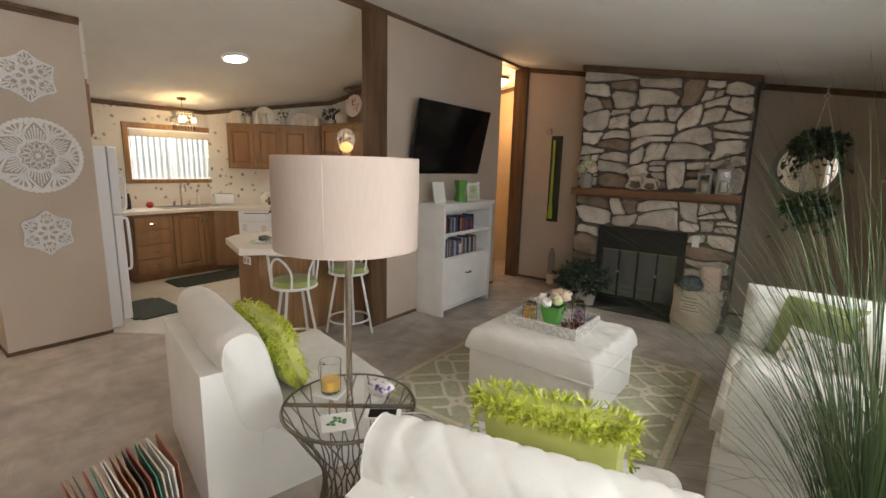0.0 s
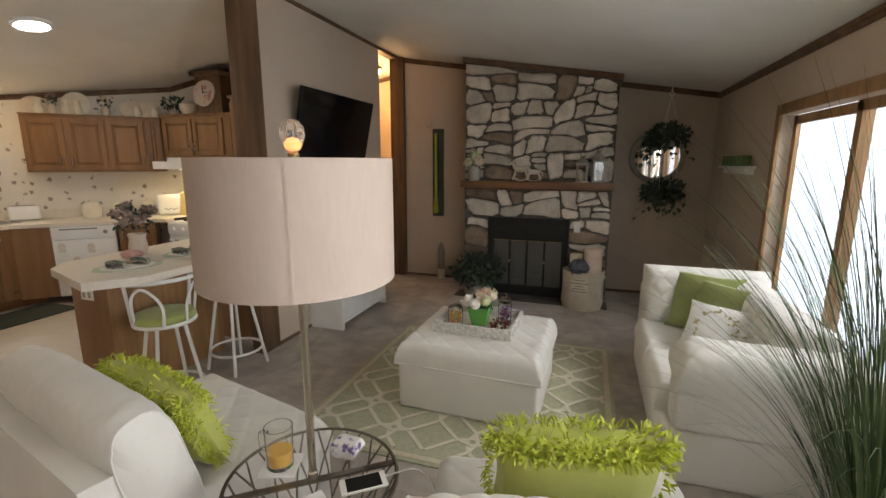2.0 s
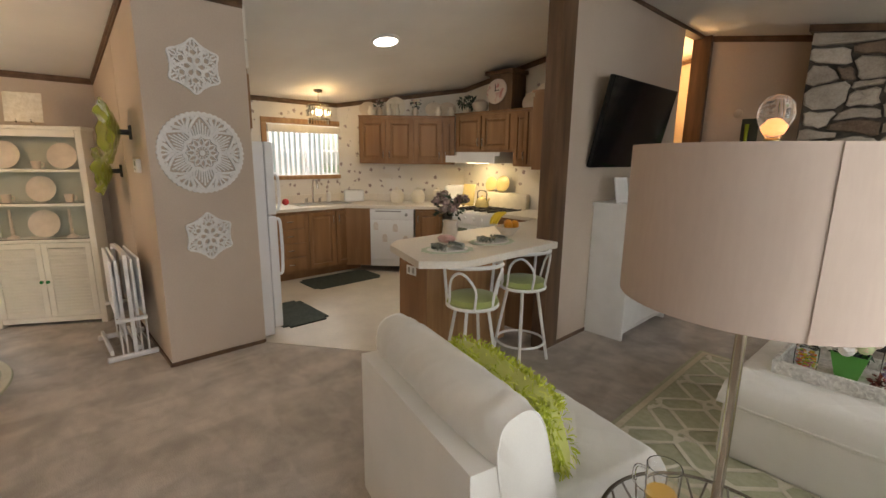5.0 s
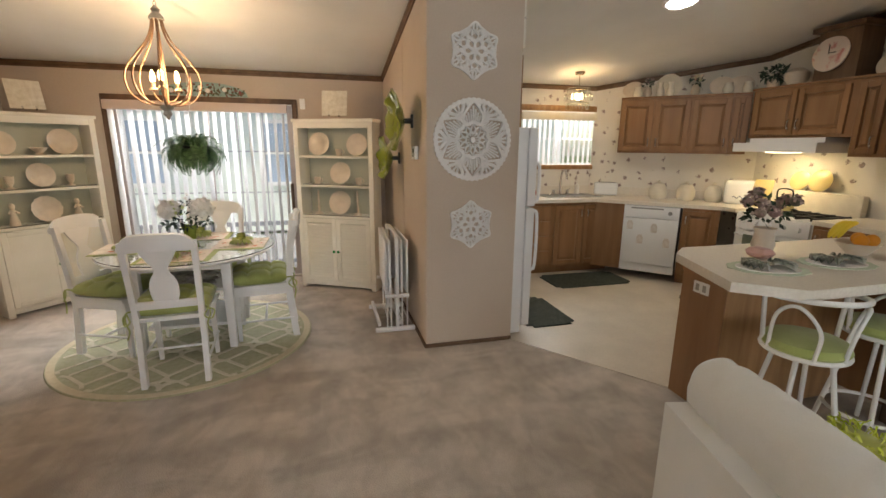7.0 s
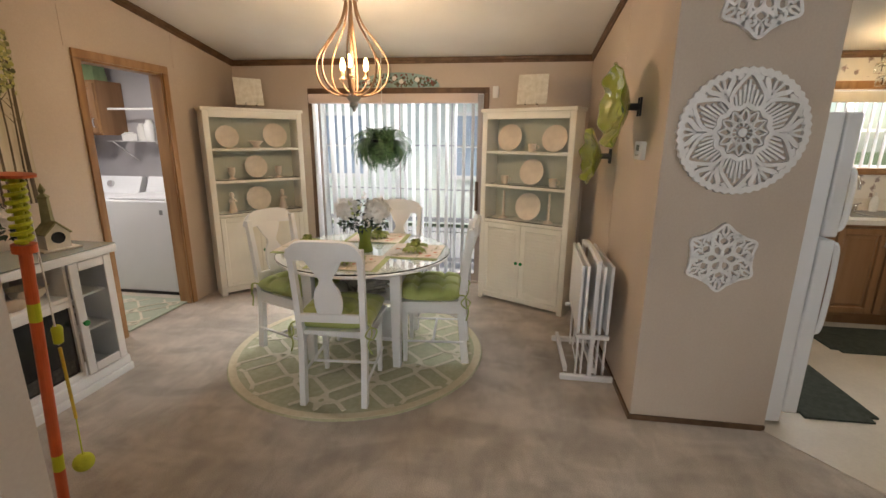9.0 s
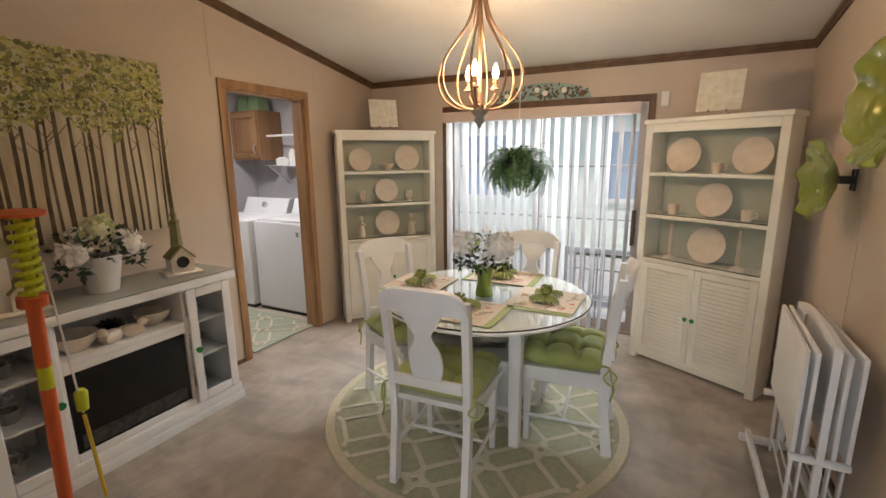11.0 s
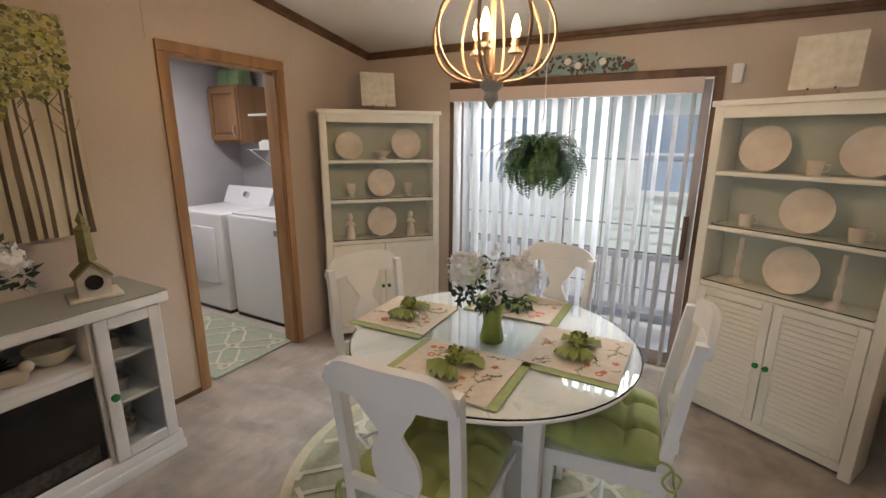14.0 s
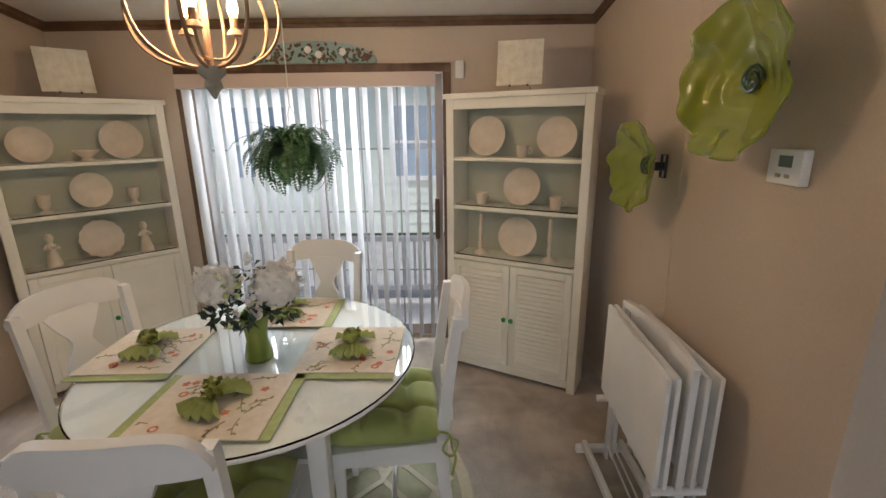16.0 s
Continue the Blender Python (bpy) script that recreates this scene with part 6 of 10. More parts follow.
tube(bm, [(0.07, 0, 0.06), (0.13, 0, 0.12)], lambda t: 0.018 - 0.008 * t, 8)
part("spout", bm, YEL, kt, smooth=True)
hd = thing("range_hood", pose(-5.42, 4.35, 0), "slim white range hood with a lit lamp", "range hood")
bm = bmesh.new()
prism(bm, [(0.0, 0.0), (0.86, 0.0), (0.86, 0.5), (0.0, 0.5)], 1.50, 1.59)
part("canopy", bm, APPL, hd, bevel=0.01)
bm = bmesh.new()
span(bm, (0.05, 0.16, 1.59), (0.81, 0.5, 1.638))
part("neck", bm, APPL, hd)
bm = bmesh.new()
span(bm, (0.3, 0.1, 1.494), (0.56, 0.24, 1.499))
part("lamp_lens", bm, glow("hood_lens", (1.0, 0.8, 0.5), 6), hd)
lamp("hood_lamp", "AREA", look((-4.99, 4.52, 1.485), (-4.99, 4.6, 0.9)), 2.6, (1.0, 0.78, 0.42), 0.25, 0.12)
for x, rr, h in ((-4.98, 0.10, 0.0), (-4.78, 0.11, 0.02)):
    bm = bmesh.new()
    lathe(bm, [(0, 0.014), (rr * 0.6, 0.012), (rr, 0.0), (rr * 0.98, -0.006), (0, -0.004)], 28)
    one("yellow_plate", bm, YEL, pose(x, 4.79, 1.12 + rr, 78), "yellow plate propped on the stove guard", "plate", group="yellow plates", smooth=True)
bb = thing("bread_box", U45 @ pose(1.33, 0.06, 0.926), "white enamel bread bin with blue script mark", "bread bin")
bm = bmesh.new()
span(bm, (-0.15, -0.11, 0), (0.15, 0.11, 0.26))
part("body", bm, APPL, bb, bevel=0.05, seg=4)
bm = bmesh.new()
tube(bm, [(-0.07 + 0.14 * k / 12, -0.113, 0.08 + 0.012 * math.sin(k * 1.3)) for k in range(13)], 0.004, 5)
part("script_mark", bm, mat("blue_ink", (0.05, 0.08, 0.2), 0.6), bb)
bm = bmesh.new()
span(bm, (-0.10, -0.008, 0.0), (0.10, 0.008, 0.29))
one("cutting_board", bm, YEL, pose(-5.19, 4.55, 0.926, -10, 0, 5), "pale yellow cutting board leaning on the wall", "cutting board", bevel=0.006)
# utensils, blender and fruit on the right counter
e = thing("utensil_crock", pose(-3.95, 4.62, 0.926), "glass crock with black kitchen utensils", "utensil holder")
bm = bmesh.new()
lathe(bm, [(0, 0), (0.06, 0), (0.065, 0.17), (0.06, 0.17), (0.05, 0.01), (0, 0.01)], 20)
part("crock", bm, CHROME, e, smooth=True)
r = random.Random(3)
for k in range(6):
    bm = bmesh.new()
    a = k * 1.05
    p1 = Vector((0.05 * math.cos(a), 0.05 * math.sin(a), 0.38 + 0.03 * (k % 3)))
    tube(bm, [(0, 0, 0.02), p1], 0.006, 6)
    add_box(bm, p1, (0.05, 0.012, 0.09))
    part("utensil", bm, IRON, e, bevel=0.004)
bm = bmesh.new()
span(bm, (-0.10, -0.07, 0), (0.10, 0.07, 0.25))
one("pink_box", bm, mat("pink_card", (0.55, 0.35, 0.36), 0.6), pose(-3.5, 4.45, 0.926, 0, 0, 15), "pale pink box on the counter", "box", bevel=0.008)
for k, x in enumerate((-3.95, -3.86, -3.77)):
    bm = bmesh.new()
    add_box(bm, (0, 0, 0.0), (0.03, 0.012, 0.14))
    add_box(bm, (0, 0, 0.12), (0.022, 0.016, 0.10))
    one("kitchen_knife", bm, IRON, pose(x, 4.85, 1.36), "black-handled knife on a wall rack", "knife", group="wall knives")

# bar, stools
bar = thing("breakfast_bar", pose(0, 0, 0), "oak-panelled breakfast bar with an outlet plate", "bar")
bm = bmesh.new()
span(bm, (-3.63, 2.2, 0.0), (-3.32, 3.118, 0.885))
part("body", bm, OAK, bar, bevel=0.004)
bm = bmesh.new()
span(bm, (-3.634, 2.192, 0.0), (-3.318, 2.2, 0.885))
part("end_panel", bm, CAB, bar)
bm = bmesh.new()
span(bm, (-3.54, 2.185, 0.70), (-3.43, 2.192, 0.77))
op = part("outlet_plate", bm, WHITE, bar, "white outlet plate", bevel=0.003)
bm = bmesh.new()
for x in (-3.51, -3.46):
    span(bm, (x - 0.012, 2.1835, 0.715), (x + 0.012, 2.186, 0.755))
part("socket", bm, GREYWASH, op)
bm = bmesh.new()
prism(bm, [(-2.83, 3.115), (-2.83, 2.10), (-3.02, 1.87), (-3.56, 2.05), (-3.68, 2.2), (-3.68, 3.34), (-3.04, 3.34), (-3.04, 3.115)], 0.887, 0.935)
one("bar_counter", bm, LAM, Matrix(), "cream laminate bar top with clipped corners", "countertop", bevel=0.006)


def bar_stool(m):
    e = thing("bar_stool", m, "white metal bar stool with curved back and green seat", "stool", "bar stools")
    SM = bpy.data.materials.get("stool_enamel") or mat("stool_enamel", (0.74, 0.74, 0.72), 0.35, color2=(0.79, 0.79, 0.77), scale=6)
    bm = bmesh.new()
    lathe(bm, [(0, 0.60), (0.165, 0.60), (0.18, 0.625), (0.165, 0.655), (0.1, 0.672), (0, 0.676)], 32)
    part("seat", bm, SAGEC, e, "padded green seat", smooth=True)
    bm = bmesh.new()
    tube(bm, [(0.172 * math.cos(k * math.pi / 16), 0.172 * math.sin(k * math.pi / 16), 0.6) for k in range(32)], 0.012, 8, True)
    part("seat_ring", bm, SM, e, smooth=True)
    for k in range(4):
        a = math.pi / 4 + k * math.pi / 2
        bm = bmesh.new()
        tube(bm, [(0.11 * math.cos(a), 0.11 * math.sin(a), 0.595), (0.215 * math.cos(a), 0.215 * math.sin(a), 0.005)], 0.012, 8)
        part("leg", bm, SM, e, smooth=True)
    bm = bmesh.new()
    tube(bm, [(0.188 * math.cos(k * math.pi / 16), 0.188 * math.sin(k * math.pi / 16), 0.155) for k in range(32)], 0.010, 8, True)
    part("foot_ring", bm, SM, e, smooth=True)
    bm = bmesh.new()
    tube(bm, [(0.195 * math.cos(radians(q)), 0.195 * math.sin(radians(q)), 0.87 + 0.02 * math.cos(radians(q))) for q in range(-105, 106, 10)], 0.013, 8)
    part("back_rail", bm, SM, e, smooth=True)
    for s in (-1, 1):
        bm = bmesh.new()
        a0, a1 = radians(105 * s), radians(22 * s)
        tube(bm, curve_pts([(0.195 * math.cos(a0), 0.195 * math.sin(a0), 0.865), (0.185 * math.cos(a0), 0.185 * math.sin(a0), 0.75), (0.172 * math.cos(a0), 0.172 * math.sin(a0), 0.60)]), 0.011, 8)
        part("back_post", bm, SM, e, smooth=True)
        bm = bmesh.new()
        tube(bm, curve_pts([(0.172 * math.cos(a1), 0.172 * math.sin(a1), 0.60), (0.195 * math.cos(a1), 0.195 * math.sin(a1), 0.75), (0.197 * math.cos(radians(48 * s)), 0.197 * math.sin(radians(48 * s)), 0.85), (0.19 * math.cos(radians(75 * s)), 0.19 * math.sin(radians(75 * s)), 0.79), (0.172 * math.cos(radians(88 * s)), 0.172 * math.sin(radians(88 * s)), 0.60)]), 0.009, 8)
        part("back_loop", bm, SM, e, smooth=True)
    return e


bs = bar_stool(pose(-2.93, 2.27, 0, 0, 0, -20))
copy_thing(bs, pose(-2.97, 2.88, 0, 0, 0, -8))

BAR = 0.936


def place_setting(m):
    e = thing("placemat", m, "pale green scalloped placemat with lace edge", "placemat", "bar placemats")
    bm = bmesh.new()
    lathe(bm, [(0, 0.0), (0.19, 0.0), (0.19, 0.004), (0, 0.004)], 40, squash=0.72)
    for v in bm.verts:
        a = math.atan2(v.co.y, v.co.x)
        if v.co.xy.length > 0.05:
            v.co.xy *= 1 + 0.035 * math.cos(14 * a)
    part("mat", bm, mat("pale_green_cloth", (0.52, 0.58, 0.45), 0.9) if "pale_green_cloth" not in bpy.data.materials else bpy.data.materials["pale_green_cloth"], e)
    bm = bmesh.new()
    lathe(bm, [(0, 0.004), (0.15, 0.004), (0.15, 0.007), (0, 0.007)], 40, squash=0.72)
    part("inner_cloth", bm, PAPERW, e, "white inner cloth")
    return e


NAPK = mat("striped_napkin", (0.06, 0.07, 0.05), 0.9, color2=(0.55, 0.55, 0.48), scale=40, stretch=(1, 0.1, 1))


def fan_napkin(name, m, material, label, group, knot=None, folds=9, rad=0.11, rise=0.03):
    e = thing(name, m, label, "napkin", group)
    for s in (0, 1):
        bm = bmesh.new()
        pts = []
        for i in range(folds * 2 + 1):
            a = radians(-52 + 104 * i / (folds * 2)) + math.pi * s
            rr = rad * (1.0 if i % 2 else 0.97)
            pts.append((Vector((0.012 * math.cos(a), 0.012 * math.sin(a), 0.022)), Vector((rr * math.cos(a), rr * math.sin(a), 0.004 + (rise if i % 2 else 0.0)))))
        v = [(bm.verts.new(p), bm.verts.new((p + q) / 2 + Vector((0, 0, 0.014))), bm.verts.new(q)) for p, q in pts]
        for a, b in zip(v, v[1:]):
            bm.faces.new((a[0], a[1], b[1], b[0]))
            bm.faces.new((a[1], a[2], b[2], b[1]))
        o = part("fan", bm, material, e)
        o.modifiers.new("thickness", "SOLIDIFY").thickness = 0.003
    bm = bmesh.new()
    if knot:
        bloom(bm, random.Random(4), (0, 0, 0.048), 0.031, 80, 0.026)
        part("flower_ring", bm, knot, e, "green fabric flower ring")
    else:
        tube(bm, arc(0, 0, 0.02, 0, 360, 16, 0.02), 0.007, 6)
        part("ring", bm, STEEL, e)
    return e


for y, a in ((2.25, 70), (2.72, 80)):
    place_setting(pose(-3.16, y, BAR, 0, 0, a))
    fan_napkin("napkin", pose(-3.16, y, BAR + 0.007, 0, 0, a + 12), NAPK, "striped napkin pulled through a ring", "bar napkins", None, 6, 0.12)
flowers("flower_vase", pose(-3.45, 2.55, BAR), [(0, 0), (0.045, 0), (0.062, 0.05), (0.05, 0.12), (0.06, 0.15), (0.054, 0.15), (0.04, 0.1), (0, 0.02)], CHINA,
        "mauve and dark dried flowers in a white vase on the bar", [((0.13 * math.cos(k * 2.4) * (0.3 + 0.08 * k), 0.13 * math.sin(k * 2.4) * (0.3 + 0.08 * k), 0.25 + 0.022 * (k % 5)), 0.035, 26, 0.03, PETALS_M) for k in range(11)],
        [((0, 0, 0.25), 0.13, 60)], 14)
bm = bmesh.new()
puff(bm, 0.12, 0.09, 0.06, 10, 0.0)
one("pink_egg_dish", bm, mat("pink_ceramic", (0.6, 0.36, 0.32), 0.3, coat=0.3), pose(-3.36, 2.43, BAR + 0.03), "small pink ceramic dish on the bar", "ornament", smooth=True)
fb = thing("fruit_bowl", pose(-3.30, 3.08, BAR), "white bowl of bananas and oranges", "fruit bowl")
bm = bmesh.new()
lathe(bm, [(0, 0), (0.05, 0), (0.11, 0.07), (0.104, 0.07), (0.045, 0.012), (0, 0.012)], 28)
part("bowl", bm, CHINA, fb, smooth=True)
for x, y in ((0.03, -0.03), (-0.03, 0.04), (0.04, 0.04)):
    bm = bmesh.new()
    bmesh.ops.create_icosphere(bm, subdivisions=3, radius=0.037, matrix=Matrix.Translation((x, y, 0.085)))
    part("orange", bm, mat("orange_peel", (0.7, 0.28, 0.02), 0.5, bump=0.2, bump_scale=90) if "orange_peel" not in bpy.data.materials else bpy.data.materials["orange_peel"], fb, smooth=True)
for k in range(3):
    bm = bmesh.new()
    tube(bm, [(-0.07 + 0.012 * k + 0.02 * math.sin(q), -0.05 + 0.02 * k - 0.09 * math.cos(q), 0.09 + 0.09 * math.sin(q)) for q in [i * 0.25 for i in range(8)]], lambda t: 0.017 * (1 - (2 * t - 1) ** 4 * 0.7), 8)
    part("banana", bm, mat("banana_peel", (0.72, 0.52, 0.04), 0.5) if "banana_peel" not in bpy.data.materials else bpy.data.materials["banana_peel"], fb, smooth=True)

# fridge, cabinet above it
fr = thing("refrigerator", pose(-5.02, 0.98, 0), "white top-freezer refrigerator seen from its side", "refrigerator")
bm = bmesh.new()
span(bm, (-0.37, 0.0, 0.02), (0.36, 0.62, 1.675))
part("body", bm, APPL, fr, bevel=0.01)
for z0, z1 in ((0.08, 1.06), (1.075, 1.675)):
    bm = bmesh.new()
    span(bm, (-0.37, 0.628, z0), (0.36, 0.70, z1))
    d = part("door", bm, APPL, fr, bevel=0.012, seg=3)
    bm = bmesh.new()
    zz = (0.55, 1.03) if z0 < 0.5 else (1.10, 1.42)
    tube(bm, curve_pts([(0.31, 0.70, zz[0]), (0.31, 0.745, zz[0] + 0.04), (0.31, 0.745, zz[1] - 0.04), (0.31, 0.70, zz[1])]), 0.014, 8)
    part("handle", bm, APPL, d, smooth=True)
cabinet("wall_cabinet", pose(-4.665, 1.52, 0, 0, 0, 180), 0.75, 0.60, 1.75, 2.22, "stained oak cabinet above the refrigerator", [(0.02, 0.37, "r"), (0.38, 0.73, "l")])
bm = bmesh.new()
prism(bm, [(-5.42, 0.9), (-4.665, 0.9), (-4.665, 1.535), (-5.42, 1.535)], 2.225, roof)
structure("wall_soffit", bm, PAPER, "wallpapered soffit above the fridge cabinet")
for x, y, w, d, a in ((-5.10, 1.96, 0.72, 0.46, 0), (-5.92, 3.0, 0.5, 0.95, 0), (-4.75, 3.85, 0.8, 0.5, 0)):
    bm = bmesh.new()
    span(bm, (-w / 2, -d / 2, 0), (w / 2, d / 2, 0.012))
    bmesh.ops.bevel(bm, geom=[q for q in bm.edges if abs((q.verts[0].co - q.verts[1].co).z) > 0.005], offset=0.05, segments=4, affect="EDGES")
    one("kitchen_mat", bm, mat("dark_green_mat", (0.03, 0.038, 0.03), 0.9, color2=(0.05, 0.06, 0.05), scale=30, bump=0.3, bump_scale=200) if "dark_green_mat" not in bpy.data.materials else bpy.data.materials["dark_green_mat"], pose(x, y, 0.006, 0, 0, a), "dark green rubber-backed kitchen mat", "mat", group="kitchen mats")

# window with blind, pendant, ceiling light
casing("window_kitchen", "y", WEST + 0.004, 1, 2.52, 3.66, 1.30, 1.98, 0.07, 0.02, OAK, "oak-cased kitchen window", sill=True)
vb = thing("window_blind", pose(WEST + 0.002, 0, 0), "white slatted blind pulled across the kitchen window", "blind")
bm = bmesh.new()
span(bm, (-0.03, 2.53, 1.87), (0.03, 3.65, 1.96))
part("valance", bm, CREAM, vb, "cream valance", bevel=0.004)
BLIND = mat("white_vinyl_slat", (0.80, 0.80, 0.80), 0.5, trans=0.0)
bmv = bmesh.new()
add_box(bmv, (0, 0, 0), (0.003, 0.078, 0.57))
slat_k = mesh_of(bmv, "slat", BLIND)
for k in range(15):
    o = new("slat", slat_k)
    o.parent = vb
    o.matrix_basis = pose(-0.03, 2.58 + 0.073 * k, 1.587, 0, 0, 38)
wf = thing("kitchen_window", pose(WEST - 0.08, 0, 0), "white window sash with grid bars", "window")
bm = bmesh.new()
for y in (2.53, 3.07, 3.63):
    span(bm, (0, y, 1.30), (0.025, y + 0.025, 1.98))
for z in (1.30, 1.62, 1.955):
    span(bm, (0.001, 2.53, z), (0.024, 3.655, z + 0.025))
part("sash_frame", bm, WHITE, wf)
bm = bmesh.new()
span(bm, (0.01, 2.53, 1.31), (0.014, 3.65, 1.97))
g = part("pane", bm, THIN, wf)
g.visible_shadow = False

pl = thing("pendant_light", pose(-6.38, 3.02, 0), "small glass and crystal pendant light, lit, over the sink", "pendant light")
zt = ceil_z(-6.38)
bm = bmesh.new()
lathe(bm, [(0, zt), (0.06, zt), (0.05, zt - 0.03), (0, zt - 0.035)], 20)
tube(bm, [(0, 0, zt - 0.03), (0, 0, 2.2)], 0.005, 6)
part("stem", bm, STEEL, pl)
for rr, z in ((0.12, 2.2), (0.15, 2.13), (0.125, 2.03)):
    bm = bmesh.new()
    tube(bm, [(rr * math.cos(k * math.pi / 12), rr * math.sin(k * math.pi / 12), z) for k in range(24)], 0.006, 6, True)
    part("ring", bm, STEEL, pl)
    bm = bmesh.new()
    for k in range(20):
        add_box(bm, (rr * math.cos(k * math.pi / 10), rr * math.sin(k * math.pi / 10), z - 0.035), (0.02, 0.02, 0.06))
    tagged(part("crystal_fringe", bm, THIN, pl, "clear crystal fringe"), kind="stuff")
bm = bmesh.new()
bmesh.ops.create_icosphere(bm, subdivisions=2, radius=0.04, matrix=Matrix.Translation((0, 0, 2.11)))
g = part("bulb", bm, glow("warm_bulb", (1.0, 0.75, 0.42), 22), pl, smooth=True)
g.visible_shadow = False
lamp("pendant_lamp", "POINT", pose(-6.38, 3.02, 2.11), 3.5, (1.0, 0.66, 0.30), 0.05)
cl = thing("ceiling_light", pose(-4.70, 2.86, ceil_z(-4.70), 0, -9.6, 0), "round flush ceiling light, lit white", "ceiling light")
bm = bmesh.new()
lathe(bm, [(0.0, 0.0), (0.135, 0.0), (0.14, -0.015), (0.12, -0.03), (0.112, -0.025), (0.0, -0.02)], 40)
part("trim_ring", bm, WHITE, cl, smooth=True)
bm = bmesh.new()
lathe(bm, [(0, -0.034), (0.09, -0.03), (0.115, -0.024), (0, -0.023)], 36)
part("diffuser", bm, glow("white_diffuser", (1.0, 0.97, 0.9), 12), cl, smooth=True)
lamp("ceiling_lamp", "AREA", look((-4.70, 2.86, ceil_z(-4.70) - 0.06), (-4.7, 2.86, 0)), 8, (1.0, 0.94, 0.84), 0.22)

# things along the cabinet tops
CT = UT + 0.024
SWITCH = ((0.10, "p"), (0.26, "v"), (0.48, "h"), (0.76, "f"), (1.02, "w"), (1.2, "d"))
r = random.Random(17)
for t, kind in SWITCH:
    m = U45 @ pose(t, 0.15, CT)
    if kind in "pwd":
        e = thing("platter", m, "cream china platter propped above the cabinets", "platter", "cabinet-top china")
        bm = bmesh.new()
        lathe(bm, [(0, 0.012), (0.08, 0.01), (0.125, 0.0), (0.122, -0.006), (0, -0.002)], 32, squash=0.8)
        o = part("plate", bm, CHINA, e, smooth=True)
        o.matrix_basis = pose(0, 0.02, 0.10, 76)
        bm = bmesh.new()
        lathe(bm, [(0, 0), (0.04, 0), (0.055, 0.05), (0.035, 0.1), (0.04, 0.12), (0, 0.12)], 18, (0.06, -0.06, 0))
        part("jug", bm, CREAM, e, smooth=True)
    elif kind in "vf":
        flowers("flower_vase", m, [(0, 0), (0.035, 0), (0.05, 0.05), (0.03, 0.11), (0.035, 0.12), (0, 0.12)], CHINA, "small white vase of dried lavender above the cabinets" if kind == "v" else "white pitcher of pink flowers above the cabinets",
                [((0.04 * math.cos(k * 2), 0.03 * math.sin(k * 2), 0.17 + 0.012 * k), 0.018, 14, 0.022, PETALS_M if kind == "v" else PETALS_P) for k in range(5)], [((0, 0, 0.15), 0.06, 34)], 20 + int(t * 10))
    else:
        e = thing("heart_plate", m, "cream heart-shaped plate and pitchers above the cabinets", "plate")
        bm = bmesh.new()
        lathe(bm, [(0, 0.014), (0.1, 0.01), (0.14, 0.0), (0.135, -0.006), (0, -0.002)], 32)
        o = part("plate", bm, CREAM, e, smooth=True)
        o.matrix_basis = pose(0, 0.04, 0.13, 78)
        for x in (-0.08, 0.03):
            bm = bmesh.new()
            lathe(bm, [(0, 0), (0.035, 0), (0.045, 0.06), (0.025, 0.12), (0.035, 0.16), (0, 0.16)], 16, (x, -0.05, 0))
            part("pitcher", bm, CREAM, e, smooth=True)
HC = UT + 0.054
flowers("ivy_pot", pose(-5.34, 4.66, HC), [(0, 0), (0.05, 0), (0.06, 0.09), (0, 0.09)], CHINA, "dark leafy plant in a white pot above the cabinets", [((0, 0, 0.16), 0.03, 8, 0.03, PETALS_W)], [((0, 0, 0.14), 0.12, 90)], 33, leaf_len=0.07)
bm = bmesh.new()
lathe(bm, [(0, 0), (0.06, 0), (0.10, 0.06), (0.10, 0.12), (0.05, 0.16), (0, 0.16)], 24)
one("tureen", bm, CHINA, pose(-5.08, 4.64, HC), "round white china tureen above the cabinets", "tureen", smooth=True)
ch = thing("clock_chimney", pose(-4.70, 4.66, HC), "dark-stained wooden hood box with a pink floral clock", "clock")
bm = bmesh.new()
span(bm, (-0.18, -0.08, 0), (0.18, 0.19, 0.42))
part("box", bm, TRIM, ch)
bm = bmesh.new()
span(bm, (-0.22, -0.13, 0.42), (0.22, 0.19, 0.47))
part("cap_moulding", bm, TRIM, ch, bevel=0.012)
bm = bmesh.new()
lathe(bm, [(0, 0.02), (0.13, 0.02), (0.155, 0.012), (0.155, 0), (0, 0)], 40)
o = part("clock_face", bm, mat("rose_clock_face", (0.72, 0.62, 0.55), 0.4, color2=(0.55, 0.22, 0.2), scale=16, ramp=(0.55, 0.68)), ch, "pink floral clock face", smooth=True)
o.matrix_basis = pose(-0.05, -0.085, 0.23, 82)
bm = bmesh.new()
add_box(bm, (-0.05, -0.118, 0.265), (0.008, 0.004, 0.08))
add_box(bm, (-0.02, -0.113, 0.235), (0.06, 0.004, 0.008))
part("hour_hand_pair", bm, IRON, ch)
for x, s in ((-4.36, 0.8), (-4.15, 1.2)):
    bm = bmesh.new()
    lathe(bm, [(0, 0.014), (0.09 * s, 0.01), (0.13 * s, 0.0), (0.125 * s, -0.006), (0, -0.002)], 32)
    one("platter", bm, CHINA, pose(x, 4.72, HC + 0.115 * s, 78), "white china plate propped above the cabinets", "platter", group="cabinet-top china", smooth=True)

